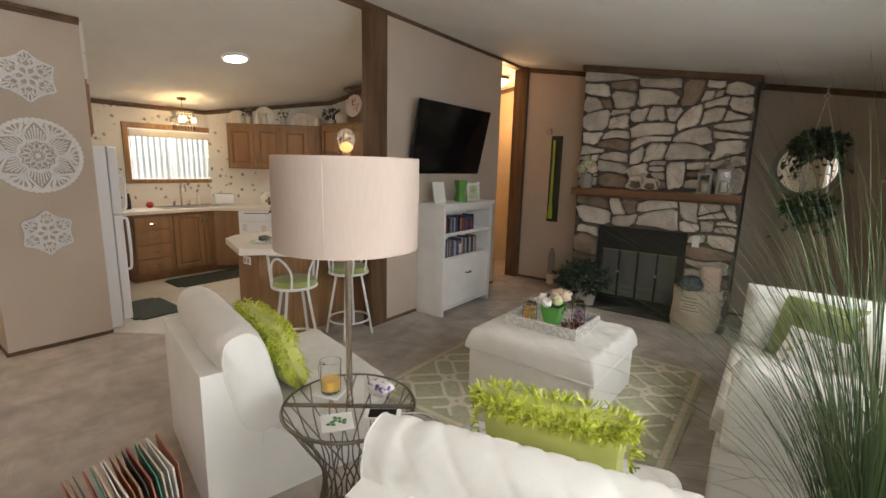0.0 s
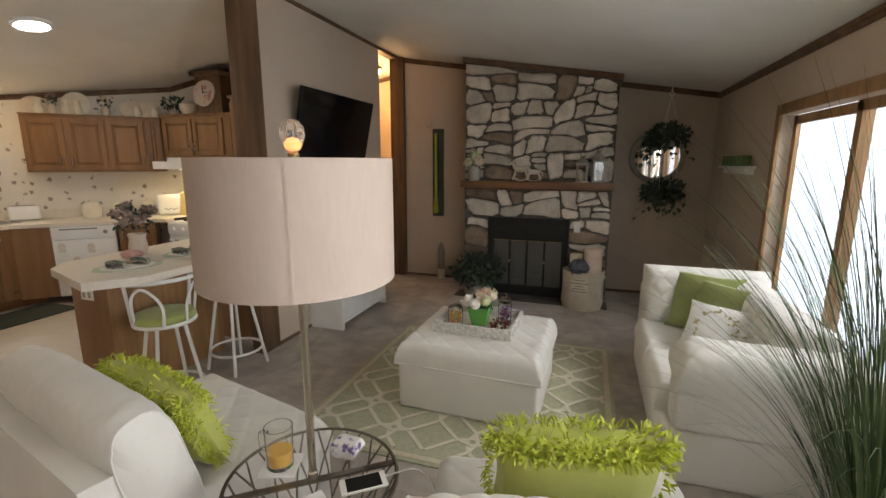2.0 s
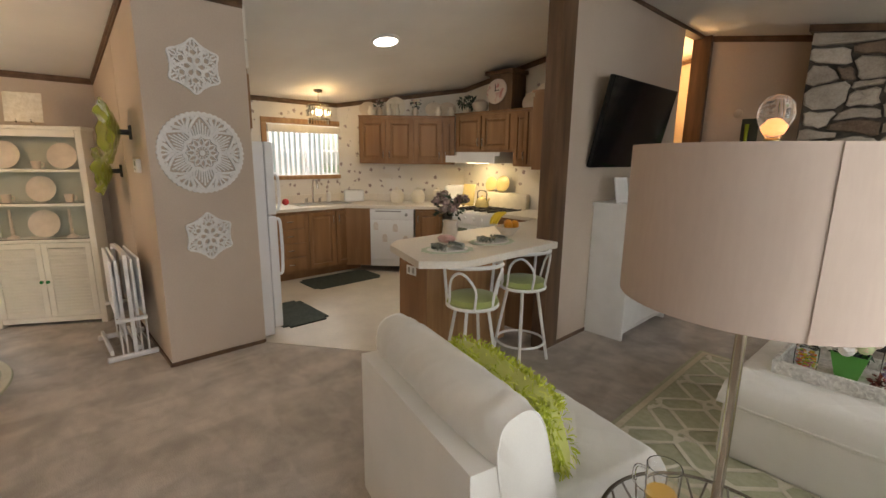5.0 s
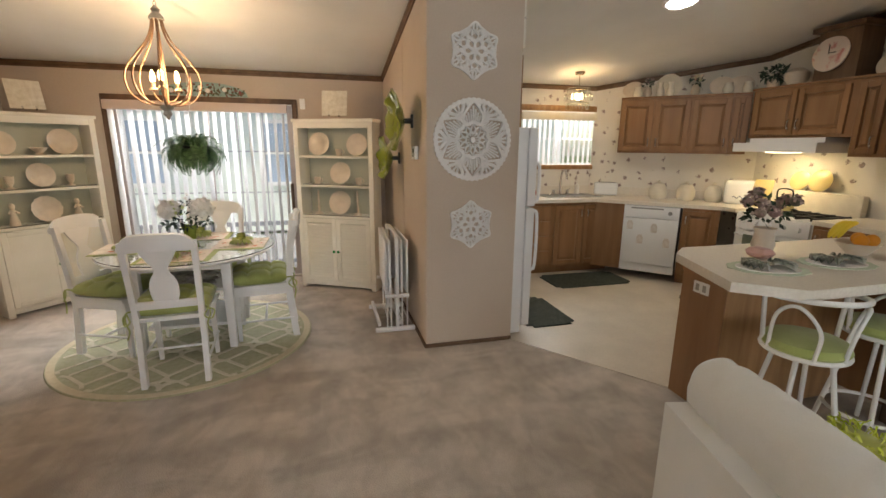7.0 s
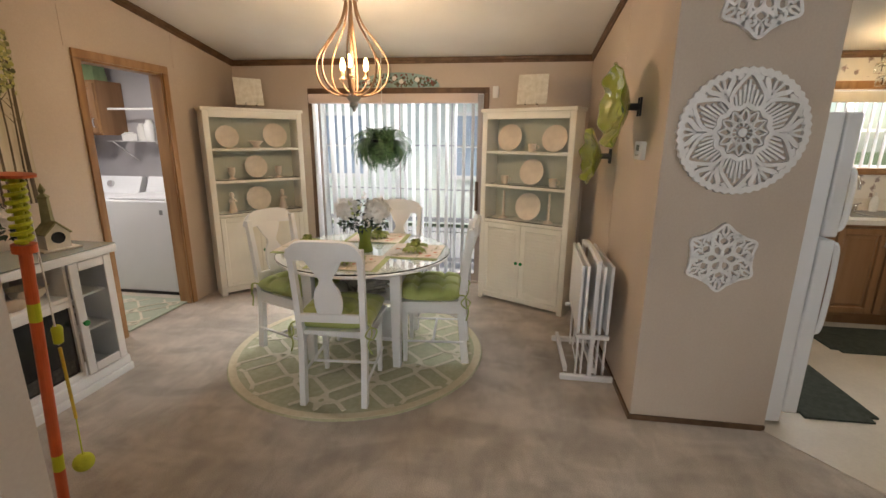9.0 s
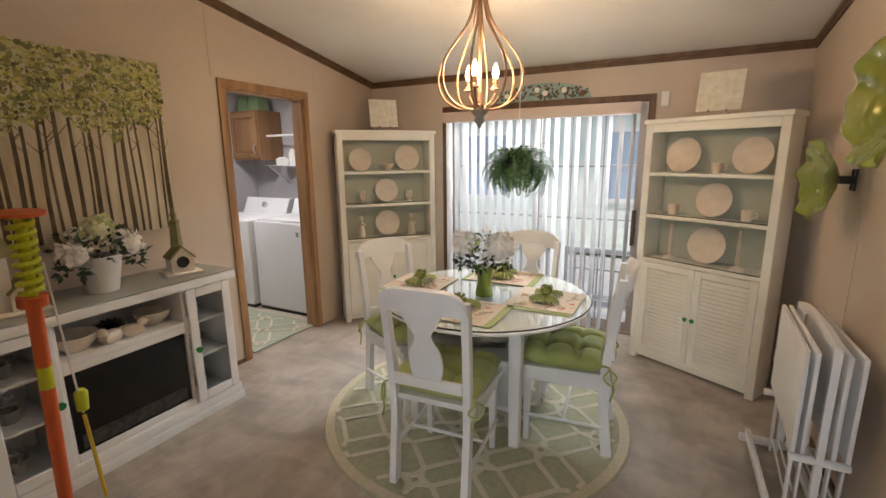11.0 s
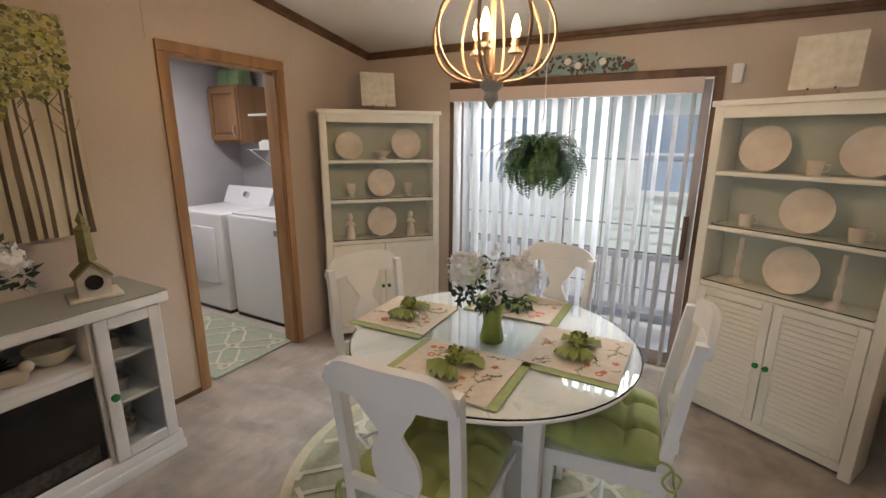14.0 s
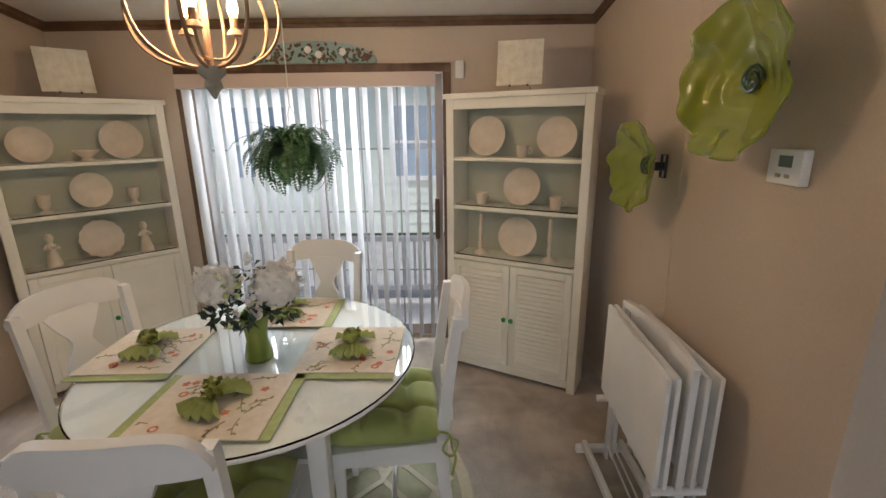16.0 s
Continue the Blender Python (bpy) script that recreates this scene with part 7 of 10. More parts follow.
# ---- hallway beyond the television wall ----
HALLW = mat("hall_wall_paint", (0.58, 0.46, 0.34), 0.8, color2=(0.63, 0.51, 0.39), scale=3, bump=0.04, bump_scale=100)
bm = bmesh.new()
prism(bm, [(-3.03, 5.46), (-5.9, 5.46), (-5.9, 5.40), (-3.03, 5.40)], 0, roof)
wall_run(bm, (-3.03, 6.9), (-3.03, 6.06), 0.06)
prism(bm, [(-3.03, 6.9), (-5.9, 6.9), (-5.9, 6.96), (-3.03, 6.96)], 0, roof)
prism(bm, [(-5.4, 5.46), (-5.46, 5.46), (-5.46, 5.75), (-5.4, 5.75)], 0, roof)
prism(bm, [(-5.4, 6.5), (-5.46, 6.5), (-5.46, 6.9), (-5.4, 6.9)], 0, roof)
prism(bm, [(-5.4, 5.75), (-5.46, 5.75), (-5.46, 6.5), (-5.4, 6.5)], 2.04, roof)
prism(bm, [(-6.84, 5.46), (-6.8, 5.46), (-6.8, 6.9), (-6.84, 6.9)], 0, roof)
structure("wall_hall", bm, HALLW, "warm beige hallway walls")
casing("door_hall", "y", -5.4, 1, 5.75, 6.5, 0.0, 2.04, 0.06, 0.015, OAK, "oak door casing at the end of the hallway")
bm = bmesh.new()
crown(bm, (-5.4, 5.46), (-5.4, 6.9), (1, 0))
crown(bm, (-5.9, 6.9), (-3.03, 6.9), (0, -1))
structure("trim_hall", bm, TRIMH, "dark oak hallway moulding")
e = thing("hall_light", pose(-3.40, 6.22, ceil_z(-3.40)), "frosted flush ceiling lamp, lit warm", "ceiling light")
bm = bmesh.new()
lathe(bm, [(0, 0.0), (0.13, 0.0), (0.13, -0.035), (0, -0.035)], 28)
part("base", bm, TRIM, e, smooth=True)
bm = bmesh.new()
lathe(bm, [(0.12, -0.035), (0.11, -0.08), (0.06, -0.115), (0, -0.125)], 28)
part("bowl_shade", bm, glow("frosted_bowl", (1.0, 0.78, 0.5), 7), e, smooth=True)
lamp("hall_lamp", "POINT", pose(-3.40, 6.22, ceil_z(-3.40) - 0.22), 17, (1.0, 0.62, 0.28), 0.1)
sh = thing("hall_bookshelf", pose(-6.79, 6.1, 0), "white shelves with books and small pictures beyond the door", "bookshelf")
for z in (0.3, 0.75, 1.15, 1.45, 1.75, 2.0):
    bm = bmesh.new()
    span(bm, (0, -0.55, z), (0.26, 0.55, z + 0.02))
    part("shelf", bm, WHITE, sh)
for y in (-0.57, 0.55):
    bm = bmesh.new()
    span(bm, (0, y, 0), (0.26, y + 0.02, 2.02))
    part("side_panel", bm, WHITE, sh)
r = random.Random(8)
BRIGHT = BOOKS + [mat("book_cover", c, 0.6) for c in ((0.6, 0.15, 0.1), (0.65, 0.45, 0.1), (0.5, 0.5, 0.5), (0.35, 0.12, 0.15))]
for z in (0.77, 1.17, 1.47, 1.77):
    y = -0.5
    while y < 0.45:
        w = r.uniform(0.02, 0.11)
        h = r.uniform(0.12, 0.25)
        bm = bmesh.new()
        span(bm, (0.05, y, z + 0.001), (0.2, y + w, z + h))
        one("shelf_book", bm, r.choice(BRIGHT), sh.matrix_world.copy(), "coloured book or box on the far shelves", "book", group="hall shelf books")
        y += w + r.choice((0.002, 0.002, 0.06))

# ---- pierced wall panels by the kitchen ----
PANELW = mat("pierced_white_panel", (0.84, 0.82, 0.79), 0.7, color2=(0.88, 0.86, 0.83), scale=30, bump=0.2, bump_scale=60)


def ring_pts(r, n, amp=0.0, k=1, ph=0.0):
    return [(r * (1 + amp * math.cos(k * a + ph)) * math.cos(a), r * (1 + amp * math.cos(k * a + ph)) * math.sin(a), 0) for a in [2 * math.pi * i / n for i in range(n)]]


def turned(pts, a, d=0.0):
    c, s = math.cos(a), math.sin(a)
    return [(x * c - y * s, x * s + y * c, d) for x, y, *_ in pts]


def big_mandala(m):
    e = thing("wall_medallion", m, "large round pierced white mandala panel on the wall", "wall art", "pierced wall panels")
    R = 0.285
    bm = bmesh.new()
    ribbon(bm, ring_pts(R - 0.012, 192, 0.02, 48), 0.028, 0.012, True)
    part("outer_ring", bm, PANELW, e)
    bm = bmesh.new()
    ribbon(bm, ring_pts(0.118, 120, 0.05, 12), 0.022, 0.013, True)
    part("inner_ring", bm, PANELW, e)
    petal = curve_pts([(0.105, -0.058), (0.16, -0.072), (0.215, -0.045), (0.262, 0.0), (0.215, 0.045), (0.16, 0.072), (0.105, 0.058)] and [(x, y, 0) for x, y in ((0.105, -0.058), (0.16, -0.072), (0.215, -0.045), (0.262, 0.0), (0.215, 0.045), (0.16, 0.072), (0.105, 0.058))], 5)
    for k in range(6):
        a = k * math.pi / 3 + math.pi / 6
        bm = bmesh.new()
        ribbon(bm, turned(petal, a), 0.017, 0.0125)
        for q in range(-3, 4):
            ribbon(bm, turned([(0.118, q * 0.014, 0), (0.235 - abs(q) * 0.022, q * 0.019, 0)], a), 0.0105, 0.010)
        part("petal", bm, PANELW, e)
        bm = bmesh.new()
        b = a + math.pi / 6
        for s in (-1, 1):
            ribbon(bm, turned(curve_pts([(0.165, 0.0, 0), (0.205, 0.02 * s, 0), (0.24, 0.055 * s, 0), (0.262, 0.05 * s, 0)], 4), b), 0.022, 0.010)
            ribbon(bm, turned(curve_pts([(0.20, 0.0, 0), (0.235, 0.012 * s, 0), (0.27, 0.018 * s, 0)], 4), b), 0.012, 0.010)
            ribbon(bm, turned(curve_pts([(0.225, 0.075 * s, 0), (0.245, 0.095 * s, 0), (0.26, 0.07 * s, 0)], 4), b), 0.024, 0.010)
        part("leaf_scroll", bm, PANELW, e)
    for k in range(12):
        a = k * math.pi / 6
        bm = bmesh.new()
        ribbon(bm, turned(curve_pts([(0.045, 0.0, 0), (0.07, 0.016, 0), (0.105, 0.0, 0), (0.07, -0.016, 0), (0.045, 0.0, 0)], 4), a), 0.008, 0.0115)
        ribbon(bm, turned([(0.028, 0.0, 0), (0.05, 0.0, 0)], a), 0.007, 0.011)
        ribbon(bm, turned([(0.06, 0.0, 0), (0.085, 0.0, 0)], a + math.pi / 12), 0.008, 0.0112)
        part("rosette_petal", bm, PANELW, e)
    bm = bmesh.new()
    lathe(bm, [(0, 0.012), (0.02, 0.012), (0.02, 0), (0, 0)], 20)
    ribbon(bm, ring_pts(0.048, 48), 0.008, 0.011, True)
    part("centre", bm, PANELW, e)
    return e


def snowflake(m, R, label):
    e = thing("wall_medallion", m, label, "wall art", "pierced wall panels")
    s = R / 0.175
    for k in range(6):
        a = k * math.pi / 3 + math.pi / 2
        bm = bmesh.new()
        edge = curve_pts([(0.085, -0.075, 0), (0.12, -0.068, 0), (0.14, -0.04, 0), (0.172, 0, 0), (0.14, 0.04, 0), (0.12, 0.068, 0), (0.085, 0.075, 0)], 5)
        ribbon(bm, turned([(x * s, y * s, 0) for x, y, _ in edge], a), 0.014 * s, 0.011)
        for q in (-1, 1):
            scroll = curve_pts([(0.06, 0.0, 0), (0.075, 0.03 * q, 0), (0.10, 0.052 * q, 0), (0.125, 0.042 * q, 0), (0.118, 0.02 * q, 0), (0.10, 0.024 * q, 0)], 5)
            ribbon(bm, turned([(x * s, y * s, 0) for x, y, _ in scroll], a), 0.012 * s, 0.010)
            tip = curve_pts([(0.115, 0.0, 0), (0.135, 0.012 * q, 0), (0.16, 0.008 * q, 0)], 4)
            ribbon(bm, turned([(x * s, y * s, 0) for x, y, _ in tip], a), 0.011 * s, 0.010)
        part("lobe", bm, PANELW, e)
        bm = bmesh.new()
        petal = curve_pts([(0.012, 0, 0), (0.045, 0.02, 0), (0.085, 0.0, 0), (0.045, -0.02, 0), (0.012, 0, 0)], 5)
        ribbon(bm, turned([(x * s, y * s, 0) for x, y, _ in petal], a + math.pi / 6), 0.010 * s, 0.0105)
        ribbon(bm, turned([(0.0, 0, 0), (0.07 * s, 0, 0)], a), 0.010 * s, 0.0108)
        part("petal", bm, PANELW, e)
        bm = bmesh.new()
        for q in (-1, 1):
            curl = curve_pts([(0.092, 0.062 * q, 0), (0.105, 0.045 * q, 0), (0.122, 0.052 * q, 0), (0.118, 0.066 * q, 0), (0.104, 0.064 * q, 0)], 4)
            ribbon(bm, turned([(x * s, y * s, 0) for x, y, _ in curl], a), 0.008 * s, 0.0102)
            arch = curve_pts([(0.066, 0.0, 0), (0.078, 0.018 * q, 0), (0.094, 0.022 * q, 0), (0.112, 0.0, 0)], 4)
            ribbon(bm, turned([(x * s, y * s, 0) for x, y, _ in arch], a), 0.008 * s, 0.0104)
        part("scroll", bm, PANELW, e)
    bm = bmesh.new()
    ribbon(bm, ring_pts(0.062 * s, 72, 0.10, 6), 0.008 * s, 0.0112, True)
    part("inner_ring", bm, PANELW, e)
    return e


DM = lambda z: Matrix(((0, 0, 1.9, -4.596), (1, 0, 0, 1.125), (0, 1, 0, z), (0, 0, 0, 1)))
big_mandala(DM(1.577))
snowflake(DM(2.17), 0.185, "small pierced white snowflake panel on the wall")
snowflake(DM(0.965), 0.175, "small pierced white snowflake panel on the wall")

# ---- dining: round rug, table, chairs ----
rr = thing("round_rug", pose(-5.21, -1.0, 0), "round sage rug with cream trellis and border", "rug")
bm = bmesh.new()
lathe(bm, [(0, 0.010), (0.91, 0.010), (0.915, 0.0), (0, 0.0)], 72)
part("rug_field", bm, RUG, rr)
bm = bmesh.new()
lattice(bm, -1.0, 1.0, -1.0, 1.0, 0.314, 0.026, 0.003, 0.010, lambda p: p.xy.length < 0.85)
part("trellis", bm, RUGLINE, rr, "cream trellis lines")
bm = bmesh.new()
ribbon(bm, ring_pts(0.88, 96), 0.05, 0.0125, True)
part("border", bm, RUGEDGE, rr, "beige border band")

TX, TY = -5.21, -0.94
CHAIRW = mat("white_furniture_paint", (0.78, 0.78, 0.78), 0.35, color2=(0.83, 0.83, 0.83), scale=5, bump=0.02, bump_scale=70)
dt = thing("dining_table", pose(TX, TY, 0.012), "round white four-legged dining table with glass top and lower shelf", "table")
bm = bmesh.new()
lathe(bm, [(0, 0.715), (0.585, 0.715), (0.6, 0.725), (0.6, 0.735), (0.59, 0.742), (0, 0.742)], 64)
part("tabletop", bm, CHAIRW, dt, smooth=True)
bm = bmesh.new()
lathe(bm, [(0, 0.7425), (0.603, 0.7425), (0.607, 0.746), (0.603, 0.7505), (0, 0.7505)], 64)
g = part("glass_top", bm, mat("table_glass", (0.93, 0.97, 0.95), 0.015, trans=1.0, ior=1.5), dt, smooth=True)
g.visible_shadow = False
for x in (-0.3, 0.3):
    for y in (-0.3, 0.3):
        bm = bmesh.new()
        add_box(bm, (x, y, 0.37), (0.07, 0.07, 0.69))
        for v in bm.verts:
            if v.co.z < 0.1:
                v.co.x, v.co.y = x + (v.co.x - x) * 0.72, y + (v.co.y - y) * 0.72
        part("leg", bm, CHAIRW, dt, bevel=0.005)
for sgn in (-1, 1):
    for along in (0, 1):
        bm = bmesh.new()
        add_box(bm, (0, 0.3 * sgn, 0.675) if along else (0.3 * sgn, 0, 0.675), (0.53, 0.022, 0.08) if along else (0.022, 0.53, 0.08))
        part("apron", bm, CHAIRW, dt, bevel=0.003)
bm = bmesh.new()
add_box(bm, (0, 0, 0.47), (0.54, 0.54, 0.02))
part("upper_shelf", bm, CHAIRW, dt, bevel=0.004)
bm = bmesh.new()
add_box(bm, (0, 0, 0.20), (0.54, 0.54, 0.025))
part("shelf", bm, CHAIRW, dt, bevel=0.004)
for k in range(4):
    bm = bmesh.new()
    quilt(bm, 0.34 - 0.02 * k, 0.26, 0.022, 0.09, None, 0.002, 0.02, 0.012)
    one("folded_cloth", bm, mat("grey_cloth", (0.25, 0.24, 0.21), 0.9, color2=(0.5, 0.48, 0.43), scale=18) if "grey_cloth" not in bpy.data.materials else bpy.data.materials["grey_cloth"], pose(TX + 0.01 * k, TY, 0.493 + 0.021 * k, 0, 0, 20 + 14 * k), "crumpled grey patterned cloth under the tabletop", "cloth", group="folded cloths", smooth=True)


def dining_chair(m):
    """Seat centre at the origin, back on the -y side."""
    e = thing("dining_chair", m, "white wooden dining chair with splat back and curved crest rail", "chair", "dining chairs")

    def rear(x, t):
        return (x * (1 + 0.10 * max(0, t - 0.45)), -0.20 - 0.13 * max(0, t - 0.42) ** 1.35 - 0.10 * max(0, 0.35 - t), 0.95 * t)
    for x in (-0.182, 0.182):
        bm = bmesh.new()
        P = [rear(x, t / 14) for t in range(15)]
        ring0 = None
        for p in P:
            w2, d2 = 0.017, 0.026 - 0.008 * p[2]
            ring = [bm.verts.new((p[0] + sx * w2, p[1] + sy * d2, p[2])) for sx, sy in ((-1, -1), (1, -1), (1, 1), (-1, 1))]
            if ring0:
                for k in range(4):
                    bm.faces.new((ring0[k], ring0[(k + 1) % 4], ring[(k + 1) % 4], ring[k]))
            else:
                bm.faces.new(ring[::-1])
            ring0 = ring
        bm.faces.new(ring0)
        part("back_post", bm, CHAIRW, e, bevel=0.004, seg=1)
        bm = bmesh.new()
        prism(bm, [(x - 0.02, 0.165), (x + 0.02, 0.165), (x + 0.02, 0.205), (x - 0.02, 0.205)], 0.0, 0.43)
        for v in bm.verts:
            if v.co.z < 0.01:
                v.co.x, v.co.y = x + (v.co.x - x) * 0.65, 0.185 + (v.co.y - 0.185) * 0.65
        part("front_leg", bm, CHAIRW, e, bevel=0.004, seg=1)
    # crest rail
    bm = bmesh.new()
    n = 16
    prev = None
    for i in range(n + 1):
        u = 2 * i / n - 1
        x = 0.208 * u
        y = -0.262 - 0.045 * (1 - u * u) - 0.016 * abs(u) ** 6
        zt, zb = 0.99 + 0.012 * (1 - u * u) - 0.065 * abs(u) ** 6, 0.885 + 0.016 * (1 - u ** 2) + 0.02 * abs(u) ** 12
        ring = [bm.verts.new(q) for q in ((x, y - 0.014, zb), (x, y - 0.02, zt), (x, y + 0.004, zt + 0.006), (x, y + 0.012, zb))]
        if prev:
            for k in range(4):
                bm.faces.new((prev[k], prev[(k + 1) % 4], ring[(k + 1) % 4], ring[k]))
        else:
            bm.faces.new(ring[::-1])
        prev = ring
    bm.faces.new(prev)
    part("crest_rail", bm, CHAIRW, e, smooth=True)
    bm = bmesh.new()
    span(bm, (-0.168, -0.245, 0.52), (0.168, -0.222, 0.57))
    part("back_rail", bm, CHAIRW, e, bevel=0.004)
    bm = bmesh.new()
    prev = None
    for i in range(15):
        t = i / 14
        z = 0.54 + 0.37 * t
        w2 = 0.055 + 0.035 * math.sin(math.pi * min(1, t * 1.5)) * (1 - t) + 0.05 * max(0, t - 0.72) / 0.28
        w2 -= 0.022 * math.exp(-((t - 0.62) / 0.1) ** 2)
        y = -0.228 - 0.07 * t ** 1.3
        ring = [bm.verts.new(q) for q in ((-w2, y - 0.008, z), (w2, y - 0.008, z), (w2, y + 0.008, z), (-w2, y + 0.008, z))]
        if prev:
            for k in range(4):
                bm.faces.new((prev[k], prev[(k + 1) % 4], ring[(k + 1) % 4], ring[k]))
        else:
            bm.faces.new(ring[::-1])
        prev = ring
    bm.faces.new(prev)
    part("splat", bm, CHAIRW, e)
    bm = bmesh.new()
    prism(bm, [(-0.20, -0.21), (0.20, -0.21), (0.232, 0.215), (-0.232, 0.215)], 0.43, 0.455)
    part("seat", bm, CHAIRW, e, bevel=0.008)
    for a, b in (((-0.2, 0.178, 0.37), (0.2, 0.196, 0.43)), ((-0.205, -0.2, 0.37), (-0.185, 0.2, 0.43)), ((0.185, -0.2, 0.37), (0.205, 0.2, 0.43))):
        bm = bmesh.new()
        span(bm, a, b)
        part("seat_rail", bm, CHAIRW, e)
    for x in (-0.2, 0.2):
        bm = bmesh.new()
        tube(bm, [(x, 0.2, 0.16), (x, -0.22, 0.16)], 0.009, 8)
        part("stretcher", bm, CHAIRW, e, smooth=True)
    bm = bmesh.new()
    tube(bm, [(-0.2, -0.01, 0.16), (0.2, -0.01, 0.16)], 0.009, 8)
    part("stretcher", bm, CHAIRW, e, smooth=True)
    return e


def seat_pad(m):
    e = thing("seat_cushion", m, "tufted olive-green chair cushion with tie strings", "cushion", "chair cushions")
    bm = bmesh.new()
    n, vs = 44, {}
    for side in (1, -1):
        for i in range(n + 1):
            for j in range(n + 1):
                u, v = 2 * i / n - 1, 2 * j / n - 1
                body = max(0.0, (1 - abs(u) ** 5) * (1 - abs(v) ** 5)) ** 0.42
                tuft = max(math.exp(-((u - p) ** 2 + (v - q) ** 2) / 0.022) for p in (-0.4, 0.4) for q in (-0.4, 0.4))
                fold = max(math.exp(-((abs(u) - 0.4) / 0.075) ** 2), math.exp(-((abs(v) - 0.4) / 0.075) ** 2))
                z = side * 0.06 * body
                if side > 0:
                    z *= 1 - 0.85 * tuft - 0.36 * fold * (1 - tuft)
                if side < 0 and (i in (0, n) or j in (0, n)):
                    vs[side, i, j] = vs[1, i, j]
                    continue
                x, y = u * 0.225 * (1 - 0.03 * v * v), v * 0.212 * (1 - 0.03 * u * u)
                z += 0.003 * noise.noise((x * 14, y * 14, side))
                vs[side, i, j] = bm.verts.new((x, y, 0.045 + z))
        for i in range(n):
            for j in range(n):
                q = [vs[side, i, j], vs[side, i + 1, j], vs[side, i + 1, j + 1], vs[side, i, j + 1]]
                bm.faces.new(q if side > 0 else q[::-1])
    part("pad", bm, SAGEC, e, smooth=True)
    for s in (-1, 1):
        bm = bmesh.new()
        tube(bm, curve_pts([(0.19 * s, -0.19, 0.04), (0.225 * s, -0.24, 0.05), (0.235 * s, -0.25, 0.0), (0.215 * s, -0.265, -0.06), (0.235 * s, -0.25, -0.12)]), 0.005, 6)
        tube(bm, curve_pts([(0.225 * s, -0.24, 0.04), (0.255 * s, -0.215, 0.01), (0.24 * s, -0.25, -0.03), (0.205 * s, -0.275, 0.0), (0.225 * s, -0.24, 0.04)]), 0.005, 6)
        part("tie_string", bm, SAGEC, e)
    return e


SEATS = [pose(-4.68, -0.92, 0.013, 0, 0, 94), pose(-5.17, -1.43, 0.013, 0, 0, -22), pose(-5.69, -0.905, 0.013, 0, 0, -99), pose(-5.235, -0.445, 0.013, 0, 0, 185)]
chair0 = dining_chair(SEATS[0])
pad0 = seat_pad(SEATS[0] @ pose(0, 0.015, 0.456))
for m in SEATS[1:]:
    copy_thing(chair0, m)
    copy_thing(pad0, m @ pose(0, 0.015, 0.456))

TT = 0.763
MATG = mat("green_mat_cloth", (0.36, 0.42, 0.18), 0.9, color2=(0.42, 0.48, 0.22), scale=40, bump=0.2, bump_scale=200)
MATF = mat("cream_mat_cloth", (0.68, 0.60, 0.50), 0.9, color2=(0.75, 0.67, 0.57), scale=30, bump=0.2, bump_scale=200)
EMB = island_mat("floral_embroidery", [(0.58, 0.13, 0.07), (0.66, 0.27, 0.16), (0.62, 0.20, 0.10)], 0.85)
VINE = island_mat("vine_embroidery", [(0.25, 0.25, 0.10), (0.36, 0.33, 0.17), (0.30, 0.22, 0.12)], 0.85)
NAPG = mat("olive_napkin", (0.36, 0.42, 0.14), 0.85, color2=(0.44, 0.50, 0.20), scale=20, bump=0.2, bump_scale=200)
r = random.Random(41)
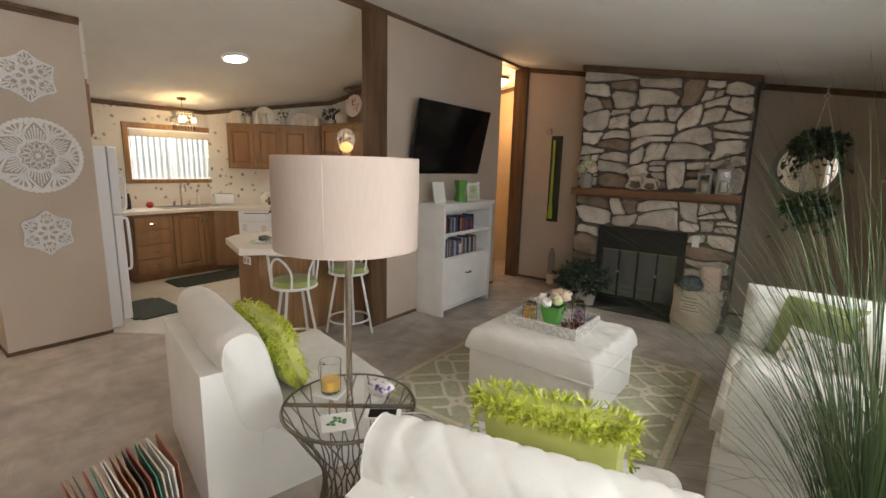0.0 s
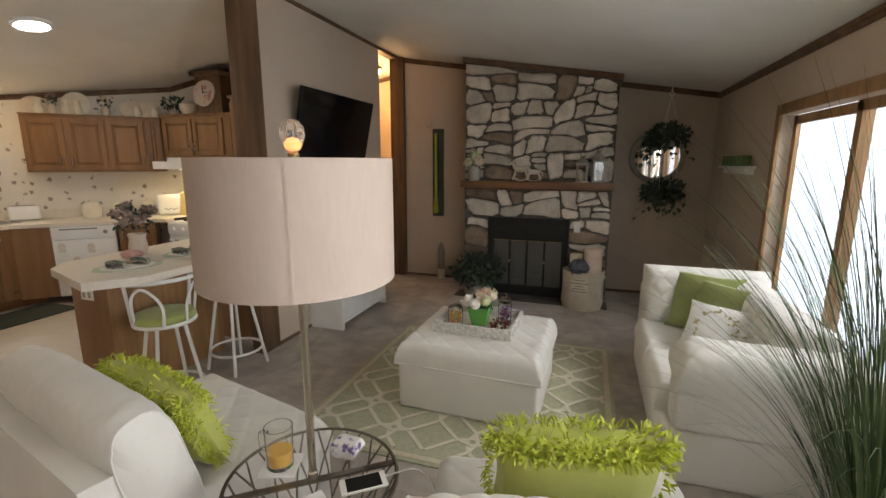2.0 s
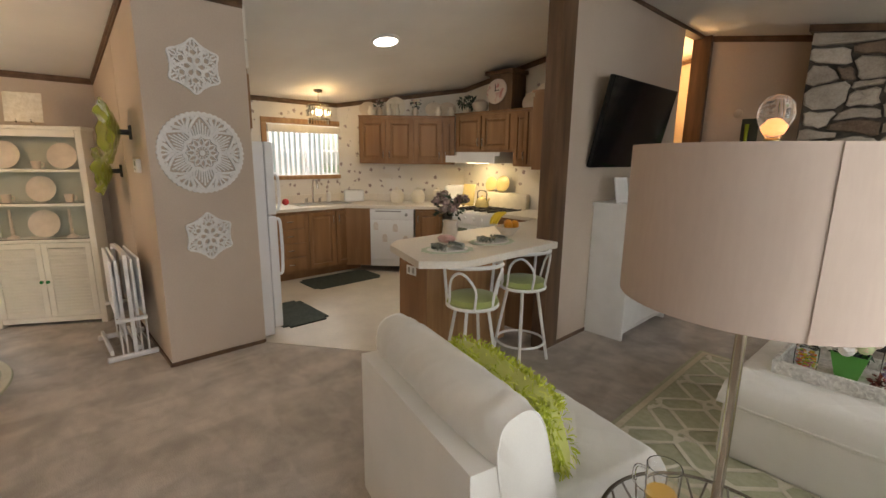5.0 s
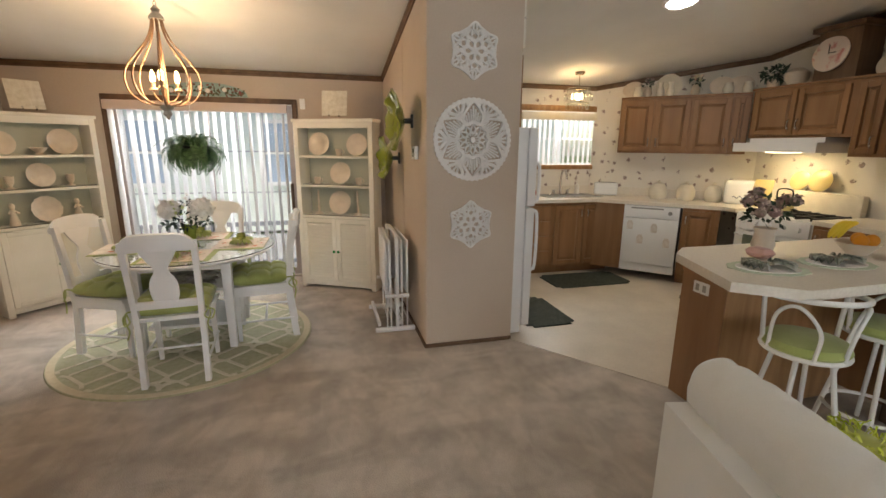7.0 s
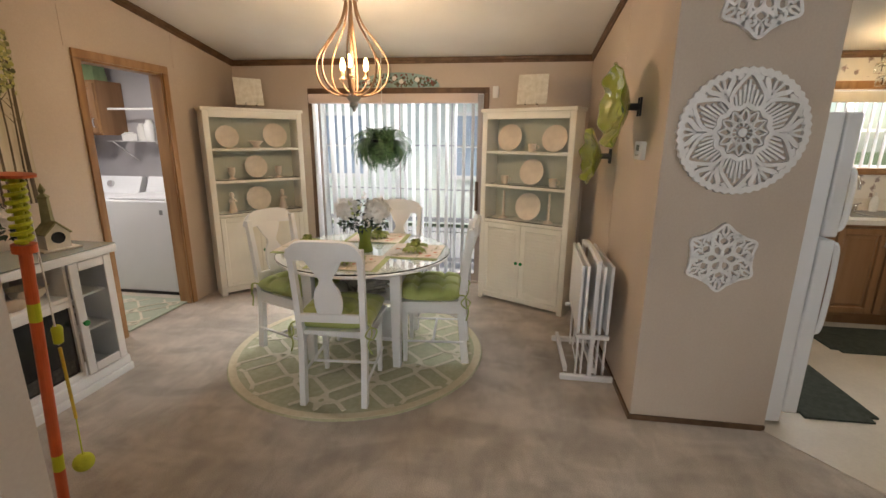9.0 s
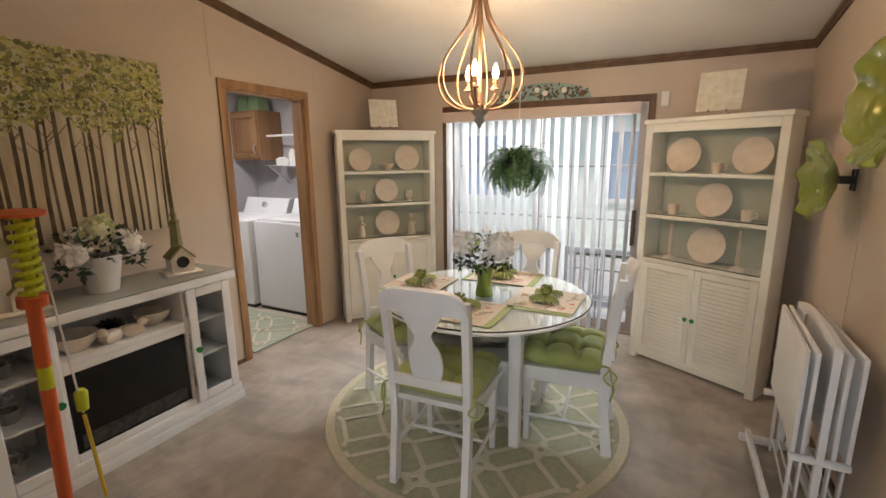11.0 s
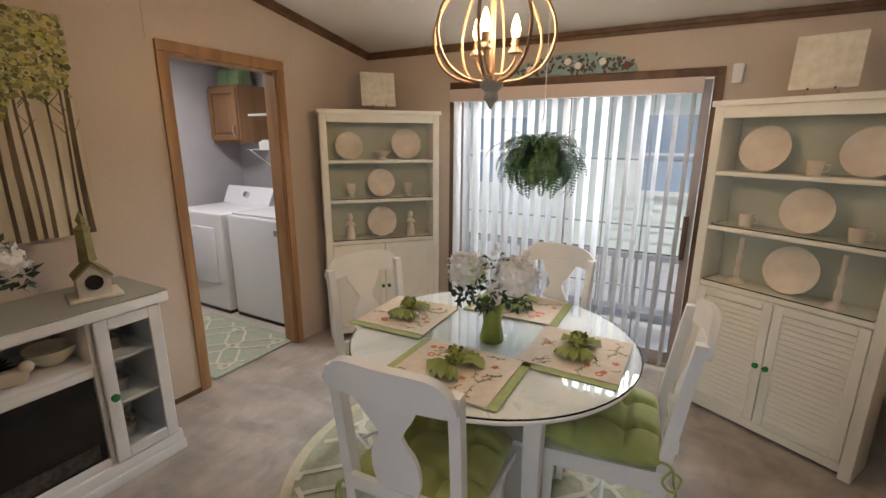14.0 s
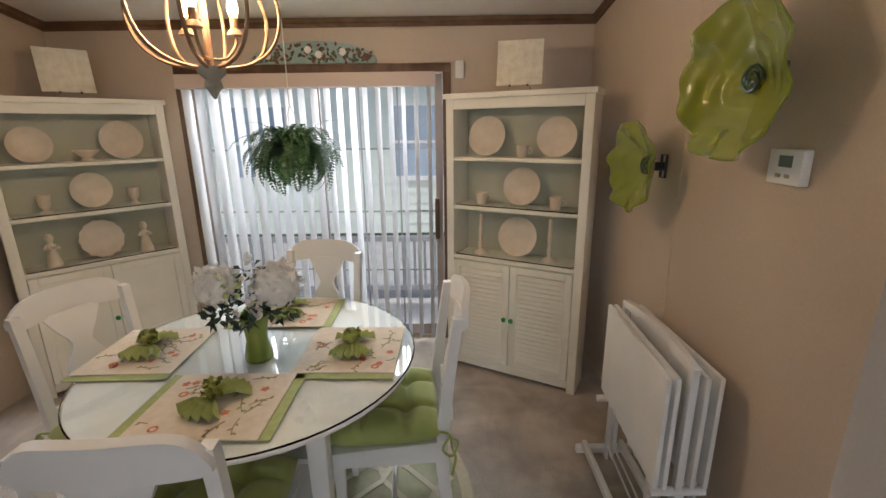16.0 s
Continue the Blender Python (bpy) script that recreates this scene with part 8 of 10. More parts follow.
for k, (x, y, a, lx, ly) in enumerate(((-4.865, -0.935, 90, 0.40, 0.35), (-5.225, -1.375, 2, 0.37, 0.36), (-5.585, -0.95, 91, 0.40, 0.33), (-5.225, -0.575, -1, 0.37, 0.37))):
    base = pose(x, y, TT, 0, 0, a)
    side = k in (1, 3)
    bm = bmesh.new()
    span(bm, (-lx / 2 - (0.0 if side else 0.035), -ly / 2, 0.0), (lx / 2 + 0.035, ly / 2, 0.003))
    one("under_mat", bm, MATG, base, "plain green cloth placemat on the glass", "placemat", group="green placemats", bevel=0.0012, seg=1)
    e = thing("placemat", base @ pose(0, 0, 0.0035), "cream cloth placemat embroidered with red flowers", "placemat", "embroidered placemats")
    bm = bmesh.new()
    span(bm, (-lx / 2, -ly / 2, 0.0), (lx / 2, ly / 2, 0.003))
    part("cloth", bm, MATF, e, bevel=0.0012, seg=1)
    bm = bmesh.new()
    for s in range(13):
        px, py = r.uniform(-0.40, 0.40) * lx, r.uniform(-0.40, 0.40) * ly
        an, bend = r.uniform(0, 6.28), r.uniform(-9, 9)
        tip = Vector((px, py, 0.0035))
        for q in range(7):
            d = Vector((math.cos(an), math.sin(an), 0))
            nxt = tip + d * 0.011
            if abs(nxt.x) > lx / 2 - 0.01 or abs(nxt.y) > ly / 2 - 0.01:
                break
            ribbon(bm, [tip, nxt], 0.0035, 0.0008)
            if q % 2:
                leaf(bm, nxt, Vector((-d.y, d.x, 0)) * (1 if q % 4 == 1 else -1) + d, Vector((0, 0, 1)), 0.020, 0.010, 0.0)
            tip, an = nxt, an + bend * 0.022
    tagged(part("vine_embroidery", bm, VINE, e, "olive embroidered vines"), kind="stuff")
    bm = bmesh.new()
    for s in range(9):
        px, py = r.uniform(-0.42, 0.42) * lx, r.uniform(-0.42, 0.42) * ly
        if s % 3 == 0:
            ribbon(bm, [(px + 0.012 * math.cos(q * 0.63), py + 0.012 * math.sin(q * 0.63), 0.0036) for q in range(10)], 0.007, 0.0009, True)
        else:
            for q in range(5):
                an = q * 1.257 + s
                leaf(bm, Vector((px, py, 0.0042)), Vector((math.cos(an), math.sin(an), 0)), Vector((0, 0, 1)), 0.017, 0.014, 0.0)
    tagged(part("flower_embroidery", bm, EMB, e, "coral embroidered flowers"), kind="stuff")
    fan_napkin("bow_napkin", base @ pose(0.0, 0.0, 0.0075, 0, 0, (70, 8, -80, 4)[k]), NAPG, "olive napkin fanned into a bow with flower ring", "bow napkins", PETALS_N, 6, 0.108, 0.026)
flowers("flower_vase", pose(-5.165, -0.92, TT), [(0, 0), (0.05, 0), (0.052, 0.015), (0.038, 0.08), (0.042, 0.12), (0.054, 0.175), (0.049, 0.175), (0.036, 0.11), (0, 0.02)], mat("green_glass_vase", (0.22, 0.31, 0.05), 0.12, color2=(0.28, 0.37, 0.07), scale=6, coat=0.5),
        "white hydrangeas and berries in a green glass vase", [((0.0, -0.125, 0.285), 0.085, 300, 0.032, PETALS_W), ((-0.02, 0.09, 0.28), 0.095, 330, 0.032, PETALS_W)]
        + [((0.05 + 0.02 * math.cos(k * 2.4), -0.03 + 0.055 * math.sin(k * 2.4), 0.21 + 0.013 * k), 0.013, 10, 0.014, PETALS_G if k % 3 else PETALS_W) for k in range(11)]
        + [((0.055, 0.035, 0.20), 0.026, 20, 0.024, PETALS_W), ((-0.02, -0.01, 0.37), 0.014, 12, 0.016, PETALS_W), ((0.0, 0.01, 0.40), 0.012, 10, 0.014, PETALS_W)],
        [((0.02, -0.02, 0.21), 0.11, 95), ((-0.03, 0.0, 0.33), 0.05, 16), ((0.05, 0.12, 0.21), 0.05, 16), ((0.03, -0.12, 0.18), 0.05, 16)], 51, leaf_len=0.045)

# ---- corner hutches ----
HUTB = mat("hutch_back_green", (0.46, 0.47, 0.38), 0.6, color2=(0.50, 0.51, 0.42), scale=4)
HUTW = mat("hutch_cream_paint", (0.74, 0.71, 0.62), 0.45, color2=(0.79, 0.76, 0.67), scale=5, bump=0.02, bump_scale=70)


def hutch(m, w, louvred, label):
    """Front edge along x from 0 to w at y = 0, open side towards -y."""
    e = thing("hutch", m, label, "hutch", "corner hutches")
    D, Hh = 0.215, 1.79
    for nm, a, b in (("side_panel", (0, 0, 0), (0.05, D, Hh - 0.03)), ("side_panel", (w - 0.05, 0, 0), (w, D, Hh - 0.03)), ("cornice", (-0.012, -0.015, Hh - 0.03), (w + 0.012, D, Hh)),
                     ("head_rail", (0.05, 0, Hh - 0.09), (w - 0.05, 0.02, Hh - 0.03)), ("bottom_rail", (0.05, 0.004, 0.03), (w - 0.05, 0.02, 0.08)),
                     ("shelf", (0.05, 0.004, 1.40), (w - 0.05, D - 0.01, 1.422)), ("shelf", (0.05, 0.004, 1.10), (w - 0.05, D - 0.01, 1.122)), ("shelf", (0.05, 0.004, 0.775), (w - 0.05, D - 0.01, 0.80)), ("floor_panel", (0.05, 0.02, 0.06), (w - 0.05, D - 0.01, 0.08))):
        bm = bmesh.new()
        span(bm, a, b)
        part(nm, bm, HUTW, e, bevel=0.004)
    bm = bmesh.new()
    span(bm, (0.05, D - 0.01, 0.03), (w - 0.05, D, Hh - 0.03))
    part("back_panel", bm, HUTB, e, "pale green back panel")
    mid = w / 2
    for s, (x0, x1) in enumerate(((0.052, mid - 0.002), (mid + 0.002, w - 0.052))):
        bm = bmesh.new()
        f = 0.045
        for a, b in (((x0, 0.085), (x0 + f, 0.77)), ((x1 - f, 0.085), (x1, 0.77)), ((x0 + f, 0.085), (x1 - f, 0.085 + f)), ((x0 + f, 0.77 - f), (x1 - f, 0.77))):
            span(bm, (a[0], -0.004, a[1]), (b[0], 0.018, b[1]))
        d = part("door", bm, HUTW, e, bevel=0.003, seg=1)
        if louvred:
            k = 0
            z = 0.085 + f + 0.012
            while z < 0.77 - f - 0.005:
                bm = bmesh.new()
                add_box(bm, (0, 0, 0), (x1 - x0 - 2 * f, 0.006, 0.033), pose(0, 0, 0, -38))
                o = part("slat", bm, HUTW, d)
                o.matrix_basis = pose((x0 + x1) / 2, 0.008, z)
                z += 0.0295
        else:
            bm = bmesh.new()
            span(bm, (x0 + f, 0.003, 0.085 + f), (x1 - f, 0.010, 0.77 - f))
            part("panel", bm, HUTW, d)
        bm = bmesh.new()
        lathe(bm, [(0, 0), (0.006, 0), (0.006, 0.012), (0.015, 0.018), (0.015, 0.026), (0, 0.032)], 14)
        o = part("knob", bm, GREENGLASS, d, "green glass knob", smooth=True)
        o.matrix_basis = pose(x1 - 0.022 if s == 0 else x0 + 0.022, -0.004, 0.42, 90)
    for z in (0.803, 1.125):
        bm = bmesh.new()
        span(bm, (0.06, 0.012, z), (w - 0.06, 0.19, z + 0.006))
        g = part("glass_shelf", bm, THIN, e)
        g.visible_shadow = False
    return e


def plate(m, rad, label="cream ironstone plate standing in the hutch", lobes=0):
    bm = bmesh.new()
    lathe(bm, [(0, 0.004), (rad * 0.62, 0.004), (rad * 0.72, 0.010), (rad, 0.020), (rad * 0.99, 0.013), (rad * 0.7, 0.0), (0, -0.004)], 36)
    if lobes:
        for v in bm.verts:
            a = math.atan2(v.co.y, v.co.x)
            if v.co.xy.length > rad * 0.7:
                v.co.xy *= 1 + 0.04 * math.cos(lobes * a)
    one("display_plate", bm, CHINA, m, label, "plate", group="display plates", smooth=True)


def stand_up(hm, x, z, rad, y=0.135):
    return hm @ pose(x, y, z + rad * 0.98, 78)


HL = pose(-6.03, -2.67, 0, 0, 0, 137)
HR = pose(-6.46, -0.20, 0, 0, 0, 61.7)


def fill_hutch(hm, w, variant):
    A, B, C = 0.807, 1.131, 1.423
    if variant == 0:
        plate(stand_up(hm, 0.22, C, 0.105), 0.105)
        plate(stand_up(hm, w - 0.24, C, 0.12), 0.12)
        plate(stand_up(hm, 0.46, B, 0.11), 0.11)
        plate(stand_up(hm, 0.46, A, 0.12), 0.12, "fluted cream ironstone plate standing in the hutch", 14)
    else:
        plate(stand_up(hm, 0.22, C, 0.12), 0.12)
        plate(stand_up(hm, w - 0.22, C, 0.115), 0.115)
        plate(stand_up(hm, w * 0.52, B, 0.115), 0.115)
        plate(stand_up(hm, w * 0.5, A, 0.125), 0.125)
    small = ((0.47, C, "bowl"), (0.22, B, "goblet"), (w - 0.24, B, "goblet")) if variant == 0 else ((0.46, C, "cup"), (0.2, B, "cup"), (w - 0.2, B, "cup"))
    for x, z, k in small:
        bm = bmesh.new()
        if k == "bowl":
            lathe(bm, [(0, 0), (0.04, 0), (0.025, 0.02), (0.07, 0.065), (0.066, 0.068), (0.02, 0.03), (0, 0.03)], 24)
        elif k == "goblet":
            lathe(bm, [(0, 0), (0.035, 0), (0.012, 0.02), (0.03, 0.05), (0.035, 0.11), (0.031, 0.11), (0.02, 0.055), (0, 0.05)], 20)
        else:
            lathe(bm, [(0, 0), (0.028, 0), (0.036, 0.07), (0.033, 0.07), (0.025, 0.008), (0, 0.008)], 20)
            tube(bm, curve_pts([(0.033, 0, 0.055), (0.058, 0, 0.05), (0.055, 0, 0.025), (0.03, 0, 0.02)]), 0.004, 6)
        one("china_" + k, bm, CHINA, hm @ pose(x, 0.09, z), "small cream china %s on the hutch shelf" % k, k, group="hutch china", smooth=True)
    for x in (0.2, w - 0.22):
        bm = bmesh.new()
        if variant == 0:
            lathe(bm, [(0, 0), (0.042, 0), (0.03, 0.06), (0.02, 0.10), (0.026, 0.125), (0.012, 0.145), (0.018, 0.155), (0.022, 0.175), (0.014, 0.195), (0, 0.2)], 18)
            for s in (-1, 1):
                tube(bm, [(0.018 * s, 0, 0.13), (0.035 * s, -0.02, 0.11), (0.01 * s, -0.035, 0.12)], 0.008, 6)
            one("angel_figurine", bm, CHINA, hm @ pose(x, 0.09, A), "cream china angel figurine on the hutch shelf", "figurine", group="angel figurines", smooth=True)
        else:
            lathe(bm, [(0, 0), (0.045, 0), (0.042, 0.01), (0.012, 0.03), (0.016, 0.07), (0.009, 0.1), (0.014, 0.15), (0.016, 0.16), (0.011, 0.16), (0.011, 0.26), (0, 0.262)], 18)
            one("candlestick", bm, CHINA, hm @ pose(x, 0.09, A), "cream china candlestick with a taper candle", "candlestick", group="candlesticks", smooth=True)


hutch(HL, 0.91, False, "tall cream corner hutch with panelled doors and open shelves")
fill_hutch(HL, 0.91, 0)
hutch(HR, 0.87, True, "tall cream corner hutch with louvred doors and open shelves")
fill_hutch(HR, 0.87, 1)
TILE = mat("embossed_cream_tile", (0.62, 0.57, 0.46), 0.6, color2=(0.74, 0.70, 0.60), scale=22, bump=0.6, bump_scale=26)
for hm, x, a in ((HL, 0.46, 0), (HR, 0.42, 14)):
    e = thing("relief_tile", hm @ pose(x, 0.10, 1.792, -12, 0, a), "square embossed cream tile on a small easel", "tile", "relief tiles")
    bm = bmesh.new()
    span(bm, (-0.13, 0, 0.035), (0.13, 0.012, 0.29))
    part("tile", bm, TILE, e, bevel=0.004)
    for s in (-1, 1):
        bm = bmesh.new()
        tube(bm, curve_pts([(0.05 * s, -0.02, 0.05), (0.05 * s, -0.022, 0.03), (0.055 * s, 0.02, 0.03), (0.07 * s, 0.05, 0.01)]), 0.005, 6)
        part("easel_foot", bm, THIN, e)

# ---- patio door, blinds, arch, sensor ----
casing("door_patio", "y", WEST, 1, -1.98, -0.22, 0.0, 1.96, 0.055, 0.02, TRIM, "dark oak casing round the patio door")
# frame colour darkened to taupe to carry its backlit silhouette
STILE = mat("backlit_frame_tone", (0.42, 0.36, 0.34), 0.5, color2=(0.48, 0.42, 0.39), scale=5)
pd = thing("patio_door", pose(WEST - 0.07, 0, 0), "sliding patio door with thin grid bars, frame toned taupe as if backlit", "door")
for y0, y1, dx in ((-1.975, -1.08, 0.0), (-1.12, -0.225, 0.03)):
    bm = bmesh.new()
    for a, b in (((y0, 0.03), (y0 + 0.05, 1.95)), ((y1 - 0.05, 0.03), (y1, 1.95)), ((y0 + 0.05, 0.03), (y1 - 0.05, 0.11)), ((y0 + 0.05, 1.88), (y1 - 0.05, 1.95))):
        span(bm, (dx, a[0], a[1]), (dx + 0.028, b[0], b[1]))
    p = part("panel_frame", bm, STILE, pd)
    bm = bmesh.new()
    span(bm, (dx + 0.011, y0 + 0.05, 0.11), (dx + 0.016, y1 - 0.05, 1.88))
    g = part("pane", bm, THIN, p)
    g.visible_shadow = False
    bm = bmesh.new()
    for z in (0.55, 1.0, 1.45):
        span(bm, (dx + 0.017, y0 + 0.05, z), (dx + 0.022, y1 - 0.05, z + 0.012))
    for q in (1, 2):
        yy = y0 + 0.05 + (y1 - y0 - 0.1) * q / 3
        span(bm, (dx + 0.0175, yy, 0.11), (dx + 0.0215, yy + 0.012, 1.88))
    part("grid_bars", bm, mat("grid_grey", (0.35, 0.36, 0.38), 0.5) if "grid_grey" not in bpy.data.materials else bpy.data.materials["grid_grey"], p)
bm = bmesh.new()
span(bm, (0.058, -0.285, 0.80), (0.088, -0.252, 1.10))
part("door_handle", bm, TRIM, pd, "dark wooden pull", bevel=0.006)
vbl = thing("vertical_blind", pose(WEST + 0.035, 0, 0), "white vertical vinyl blind half open on the patio door", "blind")
bm = bmesh.new()
span(bm, (-0.012, -2.0, 1.865), (0.055, -0.27, 1.955))
part("valance", bm, mat("blush_valance", (0.68, 0.55, 0.48), 0.6), vbl, "pinkish valance", bevel=0.006)
bmv = bmesh.new()
prev = None
for i in range(5):
    u = i / 4 - 0.5
    ring = [bmv.verts.new((0.011 * (1 - 4 * u * u), 0.089 * u, z)) for z in (0.04, 1.86)]
    if prev:
        bmv.faces.new((prev[0], ring[0], ring[1], prev[1]))
    prev = ring
bmesh.ops.solidify(bmv, geom=bmv.faces[:], thickness=0.0015)
slat_p = mesh_of(bmv, "slat", BLIND, True)
for k in range(20):
    o = new("slat", slat_p)
    o.parent = vbl
    o.matrix_basis = pose(0.02, -1.945 + 0.0858 * k, 0, 0, 0, 75 + 3 * math.sin(k * 2.3))
ar = thing("painted_arch", pose(WEST + 0.012, -1.08, 2.018), "arched wooden plaque painted with flowers over the door", "wall plaque")
bm = bmesh.new()
prof = [(-0.42, 0.0), (0.42, 0.0)] + [(0.42 * math.cos(a), 0.015 + 0.125 * math.sin(a)) for a in [math.pi * k / 20 for k in range(21)]]
lo = [bm.verts.new((0, y, z)) for y, z in prof]
hi = [bm.verts.new((0.016, y, z)) for y, z in prof]
bm.faces.new(lo)
bm.faces.new(hi[::-1])
for i in range(len(prof)):
    bm.faces.new((lo[i], hi[i], hi[(i + 1) % len(prof)], lo[(i + 1) % len(prof)]))
part("board", bm, mat("teal_paint", (0.24, 0.36, 0.35), 0.6, color2=(0.34, 0.46, 0.44), scale=14), ar)
r = random.Random(9)
bm = bmesh.new()
for k in range(150):
    y = r.uniform(-0.38, 0.38)
    z = r.uniform(0.02, 0.115 * math.sqrt(max(0.05, 1 - (y / 0.42) ** 2)))
    an = r.uniform(0, 6.28)
    leaf(bm, Vector((0.0185, y, z)), Vector((0, math.cos(an), math.sin(an))), Vector((1, 0, 0)), 0.034, 0.02, 0.0)
tagged(part("painted_leaves", bm, island_mat("plaque_leaf_paint", [(0.02, 0.05, 0.02), (0.06, 0.09, 0.03), (0.22, 0.03, 0.03), (0.08, 0.1, 0.05)], 0.6), ar, "painted leaves and berries"), kind="stuff")
bm = bmesh.new()
for cy, cz in ((-0.03, 0.085), (0.04, 0.055), (-0.30, 0.05), (0.2, 0.07)):
    for q in range(9):
        an = q * 0.7
        leaf(bm, Vector((0.0195, cy, cz)), Vector((0, math.cos(an), math.sin(an))), Vector((1, 0, 0)), 0.028, 0.022, 0.0)
tagged(part("painted_roses", bm, PETALS_W, ar, "painted cream roses"), kind="stuff")
bm = bmesh.new()
span(bm, (0, -0.028, -0.055), (0.03, 0.028, 0.055))
one("door_sensor", bm, WHITE, pose(WEST, -0.105, 1.97), "small white plastic sensor box on the wall", "sensor", bevel=0.006)

# ---- hanging fern ----
fn = thing("hanging_fern", pose(-6.42, -1.13, 0), "bushy green fern hanging before the patio door", "hanging plant")
bm = bmesh.new()
zt = ceil_z(-6.42)
tube(bm, [(0, 0, zt), (0, 0, 1.72)], 0.003, 5)
tube(bm, arc(0, 0, 0.022, 0, 360, 14, 1.83), 0.003, 5)
for k in range(3):
    tube(bm, [(0, 0, 1.74), (0.12 * math.cos(k * 2.1), 0.12 * math.sin(k * 2.1), 1.45)], 0.0025, 5)
part("hanger", bm, WHITE, fn)
bm = bmesh.new()
lathe(bm, [(0, 1.40), (0.07, 1.405), (0.11, 1.51), (0.105, 1.51), (0.06, 1.42), (0, 1.42)], 24)
part("pot", bm, IRON, fn, smooth=True)
r = random.Random(77)
bm = bmesh.new()
for k in range(150):
    a = k * 2.39996 + r.uniform(-0.2, 0.2)
    rise, L = r.uniform(-0.5, 1.25), r.uniform(0.22, 0.37)
    d = Vector((math.cos(a), math.sin(a), 0))
    s = Vector((-math.sin(a), math.cos(a), 0))
    p, ang = Vector((0, 0, 1.50)) + d * 0.05, rise
    droop = r.uniform(1.7, 3.1)
    for i in range(1, 20):
        t = i / 19
        run = d * math.cos(ang) + Vector((0, 0, math.sin(ang)))
        p = p + run * (L / 19)
        ang -= droop / 19 * (0.5 + t)
        w = 0.042 * math.sin(math.pi * min(1.0, 0.18 + 0.82 * t)) ** 0.7 + 0.006
        up = s.cross(run)
        for q in (-1, 1):
            leaf(bm, p, s * q + run * 0.3 - Vector((0, 0, 0.15)), up, w, 0.015, 0.12)
part("fronds", bm, FERNS, fn, "arching fern fronds")

# ---- chandelier ----
cx, cy = -5.244, -0.99
chd = thing("chandelier", pose(cx, cy, 0), "teardrop cage chandelier in tan washed metal with lit candle bulbs", "chandelier")
CAGE = mat("washed_gold_metal", (0.26, 0.155, 0.09), 0.5, 0.3, color2=(0.33, 0.21, 0.13), scale=20)
for k in range(8):
    bm = bmesh.new()
    a = k * math.pi / 4 + 0.2
    prof = [(0.035, 1.80), (0.13, 1.815), (0.205, 1.87), (0.235, 1.96), (0.215, 2.05), (0.15, 2.14), (0.08, 2.23), (0.045, 2.31), (0.032, 2.38)]
    tube(bm, curve_pts([(q * math.cos(a), q * math.sin(a), z) for q, z in prof], 4), 0.0065, 6)
    part("cage_rib", bm, CAGE, chd, smooth=True)
bm = bmesh.new()
lathe(bm, [(0, 1.70), (0.006, 1.705), (0.016, 1.725), (0.03, 1.74), (0.024, 1.765), (0.045, 1.785), (0.048, 1.805), (0, 1.805)], 24)
part("finial", bm, GREYWASH, chd, smooth=True)
bm = bmesh.new()
lathe(bm, [(0, 2.37), (0.05, 2.375), (0.045, 2.395), (0.022, 2.42), (0.03, 2.44), (0.012, 2.46), (0, 2.47)], 24)
part("crown_cap", bm, GREYWASH, chd, smooth=True)
bm = bmesh.new()
lathe(bm, [(0, 1.80), (0.011, 1.80), (0.011, 2.37), (0, 2.37)], 12)
part("centre_stem", bm, CAGE, chd, smooth=True)
zt = ceil_z(cx)
bm = bmesh.new()
n = int((zt - 2.47) / 0.03)
for k in range(n + 1):
    z = 2.475 + 0.03 * k
    o = 0.009
    pts = [(o * math.cos(q), 0, z + 0.018 * math.sin(q)) if k % 2 else (0, o * math.cos(q), z + 0.018 * math.sin(q)) for q in [i * math.pi / 5 for i in range(10)]]
    tube(bm, pts, 0.003, 5, True)
part("chain", bm, GREYWASH, chd)
bm = bmesh.new()
lathe(bm, [(0, zt + 0.01), (0.06, zt + 0.01), (0.055, zt - 0.02), (0.02, zt - 0.035), (0, zt - 0.035)], 24)
part("ceiling_rose", bm, GREYWASH, chd, smooth=True)
for k in range(3):
    a = k * 2 * math.pi / 3 + 0.1
    bm = bmesh.new()
    tube(bm, curve_pts([(0.01 * math.cos(a), 0.01 * math.sin(a), 1.83), (0.05 * math.cos(a), 0.05 * math.sin(a), 1.835), (0.085 * math.cos(a), 0.085 * math.sin(a), 1.875), (0.09 * math.cos(a), 0.09 * math.sin(a), 1.91)], 4), 0.006, 6)
    arm = part("arm", bm, CAGE, chd, smooth=True)
    at = (0.09 * math.cos(a), 0.09 * math.sin(a), 0)
    bm = bmesh.new()
    lathe(bm, [(0, 1.905), (0.028, 1.91), (0.024, 1.92), (0.014, 1.93), (0.014, 1.965), (0, 1.965)], 16, at)
    part("candle_cup", bm, CAGE, arm, smooth=True)
    bm = bmesh.new()
    lathe(bm, [(0, 1.965), (0.012, 1.968), (0.019, 1.99), (0.014, 2.02), (0.005, 2.045), (0, 2.05)], 14, at)
    g = part("bulb", bm, glow("flame_bulb", (1.0, 0.66, 0.30), 12) if k == 0 else bpy.data.materials["flame_bulb"], arm, "lit flame bulb", smooth=True)
    g.visible_shadow = False
    lamp("chandelier_lamp", "POINT", pose(cx + at[0], cy + at[1], 2.0), 6.5, (1.0, 0.70, 0.42), 0.02)

# ---- green glass wall flowers, thermostat ----
GG = mat("moss_green_glass", (0.33, 0.40, 0.04), 0.06, color2=(0.46, 0.52, 0.08), scale=6, trans=0.55, coat=0.5)


